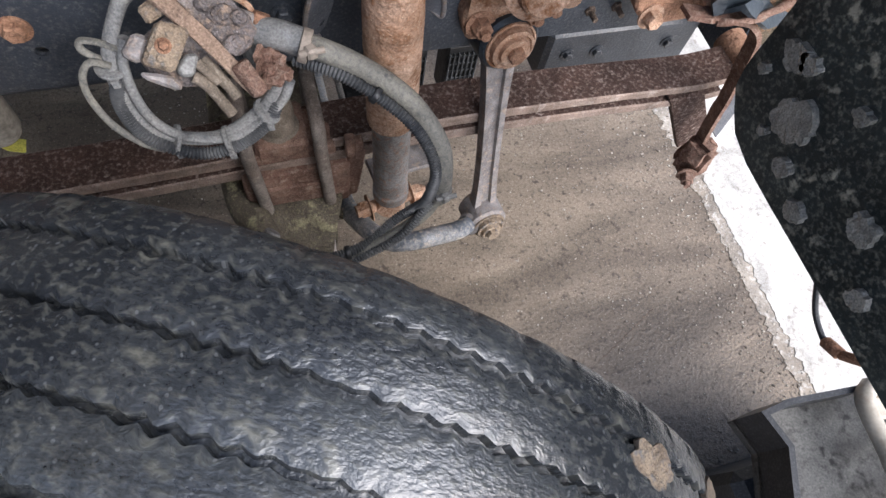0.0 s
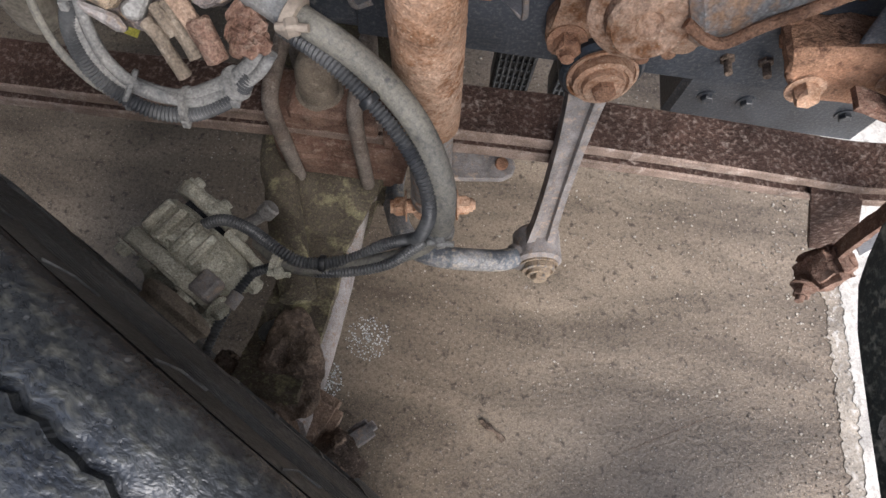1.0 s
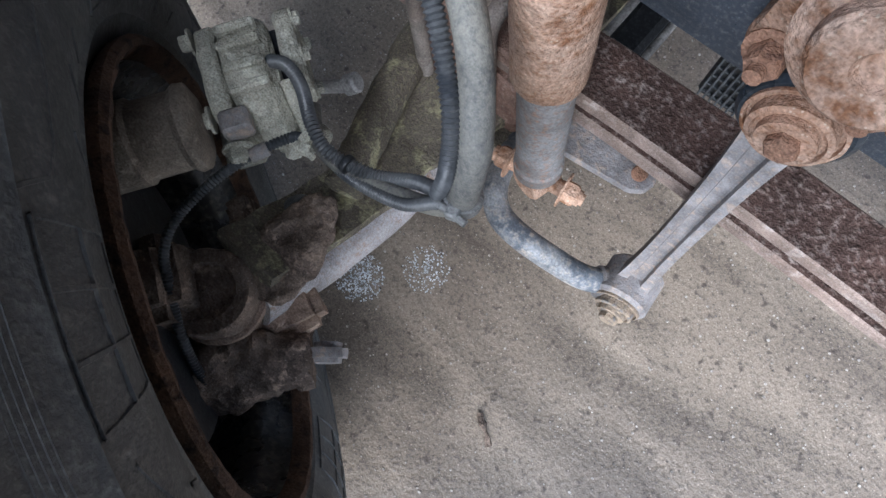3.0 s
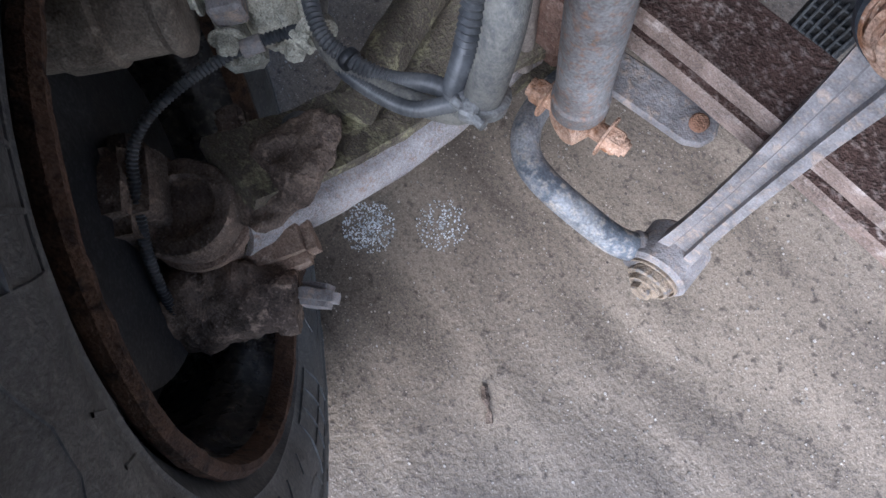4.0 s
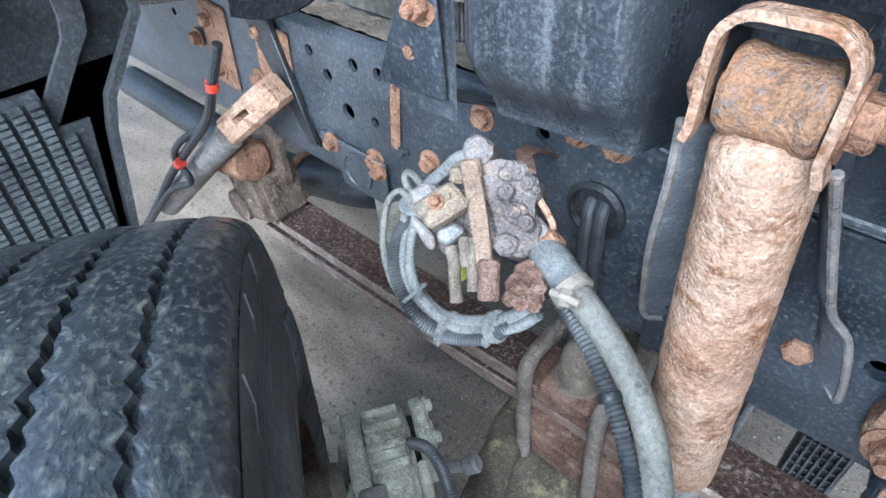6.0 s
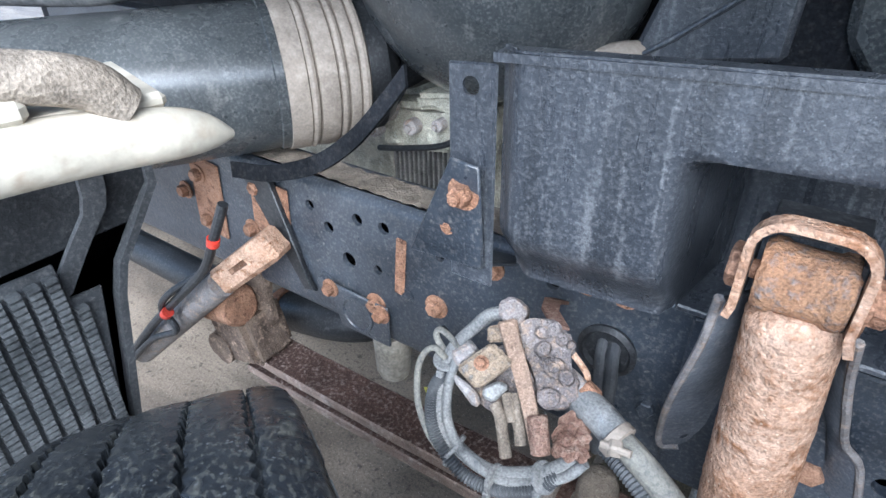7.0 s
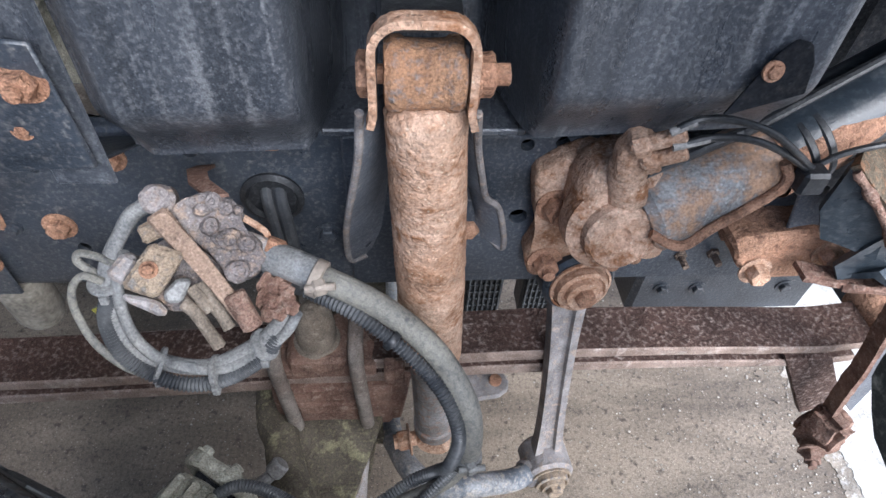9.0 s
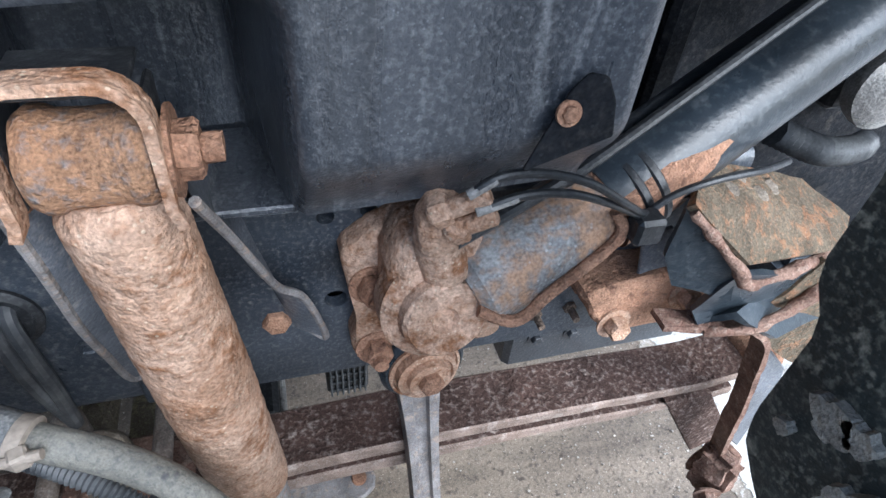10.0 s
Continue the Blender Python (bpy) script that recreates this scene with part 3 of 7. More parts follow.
                rr[-1].append(bm.verts.new(m @ Vector((r * math.cos(b), r * math.sin(b), zc + side * (a + wob)))))
        for q, w in zip(rr, rr[1:]):
            for i in range(seg2):
                j = (i + 1) % seg2
                bm.faces.new((q[i], q[j], w[j], w[i]))
        settle(bm)
        walls.append(part("sidewall", bm, M_SIDEWALL, root, "black dusty sidewall with moulded rings", smooth=50))
    inner = walls[0]
    def ridge(pts, w, h, closed=False):
        """A low moulded ridge on the inner sidewall along (radius, degrees)."""
        bm = bmesh.new()
        last = first = None
        q = []
        for (r0, d0), (r1, d1) in zip(pts, pts[1:]):
            k = max(1, int(max(abs(d1 - d0) / 1.5, abs(r1 - r0) / 0.01)))
            q += [(r0 + (r1 - r0) * i / k, d0 + (d1 - d0) * i / k) for i in range(k)]
        q.append(pts[-1])
        xyz = [Vector((r * math.cos(radians(d)), r * math.sin(radians(d)), zc + on_wall(r))) for r, d in q]
        for i, p in enumerate(xyz):
            t = (xyz[min(i + 1, len(xyz) - 1)] - xyz[max(i - 1, 0)]).normalized()
            n = Vector((-p.x, -p.y, 0)).normalized() * 0.12 + Vector((0, 0, 1))
            sd = t.cross(n).normalized() * w
            now = [bm.verts.new(m @ v) for v in (p - sd - n * 0.002, p - sd * 0.6 + n * h, p + sd * 0.6 + n * h, p + sd - n * 0.002)]
            if last:
                for k in range(3):
                    bm.faces.new((last[k], last[k + 1], now[k + 1], now[k]))
            last = now
        settle(bm)
        return part("moulded_ridge", bm, M_SIDEWALL, inner, smooth=40)
    # five fine ribs round the wall
    for k in range(5):
        ridge([(0.474 + 0.0052 * k, d) for d in range(0, 361, 3)], 0.0011, 0.0004)
    # raised border lines and the square pockets beside the rim
    for s0 in range(0, 360, 60):
        ridge([(0.424, s0), (0.404, s0 + 6), (0.404, s0 + 11), (0.416, s0 + 14), (0.402, s0 + 22), (0.402, s0 + 30), (0.414, s0 + 34), (0.448, s0 + 36)], 0.0022, 0.0010)
        for d in (38, 44, 50, 56):
            ridge([(0.441, s0 + d), (0.346, s0 + d)], 0.0026, 0.0020)
        for r in (0.441, 0.394, 0.346):
            ridge([(r, s0 + 38), (r, s0 + 56)], 0.0022, 0.0020)
        for d in (9, 16, 26):
            ridge([(0.372, s0 + d), (0.350, s0 + d + 2.5)], 0.0024, 0.0016)
    for k in range(34):
        d = k * 360 / 34
        ridge([(0.531, d), (0.512, d + 1.2), (0.508, d + 3.4)], 0.0015, 0.0015)
    # rim
    def shell(prof, seg2=120):
        bm = bmesh.new()
        rr = []
        for r, a in prof:
            rr.append([bm.verts.new(m @ Vector((r * math.cos(2 * math.pi * i / seg2), r * math.sin(2 * math.pi * i / seg2), a))) for i in range(seg2)])
        for q, w in zip(rr, rr[1:]):
            for i in range(seg2):
                j = (i + 1) % seg2
                bm.faces.new((q[i], q[j], w[j], w[i]))
        return bm
    bm = shell([(0.298, -0.024), (0.3075, -0.014), (0.309, -0.002), (0.303, 0.004), (0.296, 0.003), (0.289, -0.008), (0.285, -0.022)], 220)
    lumpy(bm, 0.0016, 50)
    part("rim_flange", bm, M_RIMRUST, root, "rusty steel rim flange")
    part("rim_barrel", shell([(0.285, -0.022), (0.280, -0.04), (0.268, -0.052), (0.260, -0.07), (0.258, -0.09), (0.262, -0.096), (0.262, -0.16), (0.275, -0.21), (0.285, -0.26), (0.30, -0.268)]), M_BLACKGLOSS, root, "black glossy rim barrel")
    bm = bmesh.new()
    lathe(bm, [(0.265, -0.165), (0.20, -0.13), (0.10, -0.125)], m, 60)
    part("wheel_disc", bm, M_BLACK, root, "dark wheel disc")
    bm = bmesh.new()
    lathe(bm, [(0.205, -0.145), (0.205, -0.105), (0.11, -0.10)], m, 60)
    part("brake_disc", bm, M_BLACK, root, "dark brake disc deep in the rim")


wheel()


# ---- leaf spring, axle ----
def spring_z(x):
    return 0.572 + 0.048 * math.exp(-((x - 1.06) / 0.55) ** 2) + 0.022 * max(0.0, x - 1.15) + 1.2 * max(0.0, x - 1.52) ** 2


def leaf_spring():
    root = thing("leaf_spring", "dark rusted parabolic leaf spring pack of two leaves", "leaf spring")
    def leaf(name, top, thick, x0, x1, label):
        bm = bmesh.new()
        n = 60
        last = None
        first = None
        for i in range(n + 1):
            x = x0 + (x1 - x0) * i / n
            k = abs(x - 0.68)
            th = thick * (1.25 - 0.45 * min(1, k / 0.9))
            z = spring_z(x) + top
            y0, y1, c = 1.664, 1.756, 0.003
            now = [bm.verts.new((x, yy, zz)) for yy, zz in ((y0, z - c), (y0 + c, z), (y1 - c, z), (y1, z - c), (y1, z - th + c), (y1 - c, z - th), (y0 + c, z - th), (y0, z - th + c))]
            if last:
                for q in range(8):
                    j = (q + 1) % 8
                    bm.faces.new((last[q], last[j], now[j], now[q]))
            else:
                first = now
            last = now
        bm.faces.new(first[::-1])
        bm.faces.new(last)
        lumpy(bm, 0.0012, 40)
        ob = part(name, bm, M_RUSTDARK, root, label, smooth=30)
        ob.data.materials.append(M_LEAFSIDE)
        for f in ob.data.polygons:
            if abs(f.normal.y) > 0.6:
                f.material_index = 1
    leaf("main_leaf", 0.0, 0.024, -0.20, 1.66, "dark rusted main leaf with pitted top")
    leaf("second_leaf", -0.042, 0.024, -0.14, 1.63, "rusty lower leaf")
    bm = bmesh.new()
    cyl(bm, (1.68, 1.665, spring_z(1.66) - 0.01), (1.68, 1.775, spring_z(1.66) - 0.01), 0.034, seg=28, ch=0.003)
    part("spring_eye", bm, M_RUST, root)
    bm = bmesh.new()
    box(bm, (-0.14, 1.70, 0.615), (0.13, 0.11, 0.13), Matrix.Rotation(radians(-18), 3, "Y"), 0.015, 2)
    cyl(bm, (-0.19, 1.64, 0.575), (-0.19, 1.76, 0.575), 0.04, seg=24)
    box(bm, (-0.12, 1.715, 0.72), (0.10, 0.02, 0.14), bevel=0.004)
    lumpy(bm, 0.004, 24, 3)
    part("rear_hanger", bm, M_MUDDARK, root, "rusty rear spring hanger bolted to the rail")


leaf_spring()


def axle():
    root = thing("front_axle", "forged front axle beam caked with dust and moss", "axle")
    bm = bmesh.new()
    box(bm, (0.690, 1.70, 0.475), (0.205, 0.10, 0.135), bevel=0.006)
    box(bm, (0.690, 1.648, 0.475), (0.12, 0.012, 0.06), bevel=0.003)
    box(bm, (0.800, 1.672, 0.49), (0.035, 0.03, 0.16), Matrix.Rotation(radians(6), 3, "Y"), 0.004)
    lumpy(bm, 0.003, 18, 3)
    part("spring_seat", bm, M_RUSTBROWN, root, "rust-brown spring seat block")
    bm = bmesh.new()
    box(bm, (0.672, 1.70, 0.608), (0.095, 0.10, 0.05), bevel=0.008)
    box(bm, (0.682, 1.70, 0.592), (0.17, 0.095, 0.03), bevel=0.004)
    lumpy(bm, 0.002, 20, 3)
    part("clamp_plate", bm, M_RUSTBROWN, root, "rust-brown clamp plate on top of the spring")
    path = [(0.690, 2.45, 0.36), (0.690, 1.85, 0.40), (0.688, 1.66, 0.440), (0.682, 1.59, 0.425), (0.676, 1.52, 0.418), (0.672, 1.46, 0.428), (0.670, 1.40, 0.450), (0.668, 1.34, 0.480), (0.665, 1.29, 0.515), (0.660, 1.24, 0.548)]
    bm = bmesh.new()
    pts = curve_pts(path, 8)
    last = first = None
    for i, q in enumerate(pts):
        t = (pts[min(i + 1, len(pts) - 1)] - pts[max(i - 1, 0)]).normalized()
        up = Vector((1, 0, 0)).cross(t)
        if up.z < 0:
            up = -up
        k = max(0.0, min(1.0, (1.66 - q.y) / 0.14))
        hw = 0.088 - 0.036 * k
        web = 0.018
        sec = [(-hw, 0), (hw, 0), (hw, -0.018), (web, -0.030), (web, -0.078), (hw, -0.090), (hw, -0.110), (-hw, -0.110), (-hw, -0.090), (-web, -0.078), (-web, -0.030), (-hw, -0.018)]
        now = [bm.verts.new(q + Vector((1, 0, 0)) * a + up * b) for a, b in sec]
        if last:
            for k in range(12):
                j = (k + 1) % 12
                bm.faces.new((last[k], last[j], now[j], now[k]))
        else:
            first = now
        last = now
    bm.faces.new(first[::-1])
    bm.faces.new(last)
    lumpy(bm, 0.004, 18)
    part("beam", bm, M_AXLE, root, "dusty grey-brown forged beam", smooth=45)
    # smooth pale lower flange along the front
    bm = bmesh.new()
    last = first = None
    for i, q in enumerate(pts):
        if q.y > 1.72:
            continue
        t = (pts[min(i + 1, len(pts) - 1)] - pts[max(i - 1, 0)]).normalized()
        up = Vector((1, 0, 0)).cross(t)
        if up.z < 0:
            up = -up
        now = [bm.verts.new(q + Vector((a, 0, 0)) + up * b) for a, b in ((0.012, -0.045), (0.048, -0.052), (0.060, -0.064), (0.064, -0.090), (0.060, -0.108), (0.048, -0.118), (0.0, -0.120))]
        if last:
            for k in range(7):
                j = (k + 1) % 7
                bm.faces.new((last[k], last[j], now[j], now[k]))
        else:
            first = now
        last = now
    bm.faces.new(first[::-1])
    bm.faces.new(last)
    lumpy(bm, 0.0015, 20)
    part("lower_flange", bm, M_BEAMEDGE, root, "smooth pale grey lower flange", smooth=60)
    for x in (0.612, 0.738):
        bm = bmesh.new()
        y0, y1, z0, z1 = 1.638, 1.785, 0.385, 0.680
        c = 0.03
        pts = [(x + 0.012, y0, z0), (x, y0, z1 - c - 0.03)]
        pts += [(x, y0 + c - c * math.cos(a), z1 - c + c * math.sin(a)) for a in np.linspace(0, math.pi / 2, 6)]
        pts += [(x, y1 - c + c * math.sin(a), z1 - c + c * math.cos(a)) for a in np.linspace(0, math.pi / 2, 6)]
        pts += [(x, y1, z0)]
        sweep(bm, pts, 0.0125, 14)
        part("u_bolt", bm, M_UBOLT, root, "dusty grey-brown U-bolt over the spring")
    bm = bmesh.new()
    lathe(bm, [(0.040, 0), (0.039, 0.010), (0.036, 0.014), (0.0315, 0.014), (0.0325, 0.050), (0.030, 0.070), (0.023, 0.086), (0.013, 0.096), (0.002, 0.099)], frame_to((0.672, 1.695, 0.622), (0.672, 1.695, 2)), 32)
    part("bump_stop", bm, M_SLEEVE, root, "domed rubber bump stop, dusty")
    bm = bmesh.new()
    for p in ((0.79, 1.635, 0.625), (0.805, 1.635, 0.615)):
        box(bm, p, (0.018, 0.02, 0.05), bevel=0.003)
    part("clip_lug", bm, M_RUSTBROWN, root)
    t = thing("track_rod", "thick dusty track rod behind the axle", "rod")
    bm = bmesh.new()
    sweep(bm, curve_pts([(0.672, 1.40, 0.48), (0.645, 1.47, 0.47), (0.60, 1.60, 0.45), (0.565, 1.75, 0.43), (0.56, 2.45, 0.42)], 8), 0.03, 18)
    lumpy(bm, 0.003, 25)
    part("rod", bm, M_AXLE, t)
    bm = bmesh.new()
    lathe(bm, [(0.018, 0), (0.028, 0.010), (0.032, 0.025), (0.030, 0.04), (0.02, 0.048)], frame_to((0.628, 1.318, 0.455), (0.70, 1.36, 0.50)), 24)
    part("boot", bm, M_SIDEWALL, t, "cracked black rubber boot")


axle()


def knuckle():
    root = thing("steering_knuckle", "steering knuckle caked with dark dried mud", "steering knuckle")
    bm = bmesh.new()
    m = frame_to((0.656, 1.172, 0.405), (0.643, 1.167, 1))
    lathe(bm, [(0.052, -0.04), (0.060, -0.02), (0.062, 0.02), (0.058, 0.05), (0.058, 0.07), (0.066, 0.078), (0.067, 0.092), (0.060, 0.096)], m, 36)
    lumpy(bm, 0.0016, 30)
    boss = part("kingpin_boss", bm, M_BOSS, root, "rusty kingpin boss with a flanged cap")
    bm = bmesh.new()
    box(bm, (0.60, 1.13, 0.50), (0.12, 0.10, 0.20), rotz(-STEER), 0.02, 2)
    lumpy(bm, 0.010, 16, 5)
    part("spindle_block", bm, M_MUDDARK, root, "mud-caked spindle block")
    bm = bmesh.new()
    pts = curve_pts([(0.60, 0.985, 0.43), (0.655, 1.035, 0.425), (0.70, 1.085, 0.42), (0.745, 1.14, 0.412), (0.785, 1.185, 0.40)], 12)
    sweep(bm, pts, lambda u: 0.060 - 0.012 * u + 0.012 * math.sin(3.1 * u) ** 2, 40, flat=0.85)
    lumpy(bm, 0.012, 26)
    lumpy(bm, 0.004, 90)
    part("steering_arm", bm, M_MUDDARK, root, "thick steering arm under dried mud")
    bm = bmesh.new()
    box(bm, (0.802, 1.205, 0.408), (0.05, 0.03, 0.055), rotz(42), 0.008, 2)
    lumpy(bm, 0.003, 40, 3)
    part("arm_tip", bm, M_STEELDUST, root, "worn bare steel tip of the arm")
    bm = bmesh.new()
    box(bm, (0.60, 1.275, 0.47), (0.045, 0.035, 0.09), rotz(-20), 0.006, 2)
    lumpy(bm, 0.010, 30, 4)
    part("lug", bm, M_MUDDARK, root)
    bm = bmesh.new()
    lathe(bm, [(0.060, 0.092), (0.0615, 0.105), (0.061, 0.126), (0.057, 0.132), (0.040, 0.133), (0.036, 0.129), (0.018, 0.130), (0.002, 0.131)], m, 48)
    lumpy(bm, 0.003, 34)
    part("kingpin_cap", bm, M_MUDDARK, boss, "dark muddy kingpin cap")
    bm = bmesh.new()
    bmesh.ops.create_icosphere(bm, subdivisions=5, radius=1.0, matrix=Matrix.Translation((0.69, 1.285, 0.512)) @ rotz(10).to_4x4() @ Matrix.Diagonal((0.050, 0.085, 0.020, 1)))
    lumpy(bm, 0.010, 30)
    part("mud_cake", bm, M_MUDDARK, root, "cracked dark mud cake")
    # the axle's fork end under the boss, and a lug on the boss
    bm = bmesh.new()
    box(bm, (0.725, 1.215, 0.425), (0.075, 0.09, 0.06), rotz(-20), 0.014, 2)
    lumpy(bm, 0.006, 24, 4)
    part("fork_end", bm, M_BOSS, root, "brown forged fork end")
    bm = bmesh.new()
    cyl(bm, (0.685, 1.195, 0.43), (0.735, 1.20, 0.43), 0.034, 0.028, seg=26, ch=0.004)
    cyl(bm, (0.735, 1.20, 0.43), (0.738, 1.20, 0.43), 0.016, seg=20)
    lumpy(bm, 0.001, 40)
    part("pinch_lug", bm, M_BOSS, boss, "rusty round pinch lug")


knuckle()


def caliper():
    root = thing("brake_caliper", "pale grey-green dusty brake caliper with an actuator", "brake caliper")
    tang = Vector((AX.y, -AX.x, 0))
    m = Matrix((tang, Vector((0, 0, 1)), AX)).transposed().to_4x4()   # x: forward round the wheel, y: up, z: inboard
    m.translation = Vector((0.531, 1.383, 0.622))
    def at(z):
        return m @ Matrix.Translation((0, 0, z))
    bm = bmesh.new()
    prism(bm, [(-0.066, -0.03), (-0.055, -0.056), (0.040, -0.064), (0.070, -0.050), (0.074, 0.0), (0.060, 0.02), (0.052, 0.046), (-0.02, 0.060), (-0.064, 0.048), (-0.074, 0.01)], 0.024, at(-0.018), 0.004)
    lumpy(bm, 0.0018, 34, 2, 3.0)
    flange = part("flange", bm, M_CALIPER, root, "flat bolted flange")
    bm = bmesh.new()
    prism(bm, [(-0.072, -0.02), (-0.05, -0.055), (0.055, -0.060), (0.070, -0.03), (0.062, 0.012), (0.04, 0.050), (-0.01, 0.062), (-0.062, 0.050), (-0.078, 0.01)], 0.058, at(0.008), 0.010)
    prism(bm, [(-0.05, -0.05), (0.045, -0.055), (0.060, -0.025), (0.050, 0.015), (0.03, 0.042), (-0.045, 0.045), (-0.06, 0.0)], 0.024, at(0.045), 0.004)
    lumpy(bm, 0.0022, 32, 2)
    part("housing", bm, M_CALIPER, root, "pale dust-caked cast housing")
    for u in (0.018, 0.044, 0.068):
        bm = bmesh.new()
        prism(bm, [(0.035, 0.052), (0.060, 0.020), (0.076, -0.03), (0.060, -0.066), (0.05, -0.05), (0.055, 0.0), (0.03, 0.04)], 0.014, at(u), 0.003)
        lumpy(bm, 0.001, 40, 1)
        part("rib", bm, M_CALIPER, root)
    bm = bmesh.new()
    prism(bm, [(-0.075, -0.04), (0.0, -0.052), (0.030, -0.03), (0.025, 0.025), (0.0, 0.046), (-0.05, 0.052), (-0.078, 0.03)], 0.022, at(0.078), 0.004)
    lumpy(bm, 0.002, 34, 2)
    part("end_cover", bm, M_CALIPER, root, "dusty end cover with a slot before it")
    # Near-black core puts the slot's shade into its colour.
    bm = bmesh.new()
    prism(bm, [(-0.060, -0.03), (0.0, -0.04), (0.018, -0.02), (0.012, 0.018), (-0.045, 0.036)], 0.014, at(0.066), 0.0)
    part("slot_core", bm, M_DEEP, root, "dark core in the slot")
    for p in ((-0.055, 0.034), (-0.06, -0.028), (0.005, -0.036), (-0.005, 0.030)):
        bm = bmesh.new()
        bolt(bm, m @ Vector((*p, 0.099)), AX, 0.009, 0.008)
        lumpy(bm, 0.001, 60, 1)
        part("cover_bolt", bm, M_CALIPER, root)
    for k in range(4):
        bm = bmesh.new()
        box(bm, m @ Vector((-0.045 + 0.026 * k, 0.062 - 0.005 * abs(k - 1), 0.035)), (0.012, 0.05, 0.018), rotz(-STEER), 0.003)
        lumpy(bm, 0.001, 50, 1)
        part("top_fin", bm, M_CALIPER, root)
    for p in ((0.055, 0.04), (-0.05, 0.045), (0.062, -0.045), (-0.06, -0.04)):
        bm = bmesh.new()
        bolt(bm, m @ Vector((*p, -0.02)), -AX, 0.011, 0.012)
        part("bolt", bm, M_CALIPER, flange)
    for p in ((0.083, 0.01, -0.008), (0.075, -0.035, 0.05)):
        bm = bmesh.new()
        bolt(bm, m @ Vector(p), tang, 0.012, 0.014)
        part("bolt", bm, M_CALIPER, root)
    bm = bmesh.new()
    box(bm, m @ Vector((0.065, 0.035, 0.005)), (0.03, 0.035, 0.03), rotz(-STEER), 0.004)
    part("connector", bm, M_STEELDUST, root, "dusty cable connector")
    bm = bmesh.new()
    a = Vector((0.572, 1.318, 0.682))
    lathe(bm, [(0.02, -0.006), (0.040, -0.006), (0.050, 0), (0.051, 0.008), (0.045, 0.016), (0.045, 0.06), (0.050, 0.065), (0.050, 0.11), (0.044, 0.12), (0.044, 0.20)], frame_to(a, a - AX), 30)
    lumpy(bm, 0.002, 26)
    part("guide_sleeve", bm, M_SLEEVE, root, "brown dusty guide sleeve")
    bm = bmesh.new()
    prism(bm, [(-0.07, -0.10), (0.055, -0.105), (0.07, -0.06), (-0.06, -0.05)], 0.05, at(-0.045), 0.008)
    lumpy(bm, 0.003, 26, 3)
    part("carrier", bm, M_CALIPER, root)
    bm = bmesh.new()
    p = Vector((0.617, 1.492, 0.585))
    cyl(bm, p - Vector((0.03, 0.02, 0.01)), p, 0.009, seg=12)
    cyl(bm, p, p + Vector((0.015, 0.012, 0.012)), 0.014, seg=16, ch=0.003)
    part("bleed_fitting", bm, M_ALU, root, "pale plastic-capped fitting")


caliper()


# ---- shock absorber ----
SH_T, SH_B = Vector((0.828, 1.562, 1.200)), Vector((0.868, 1.612, 0.438))


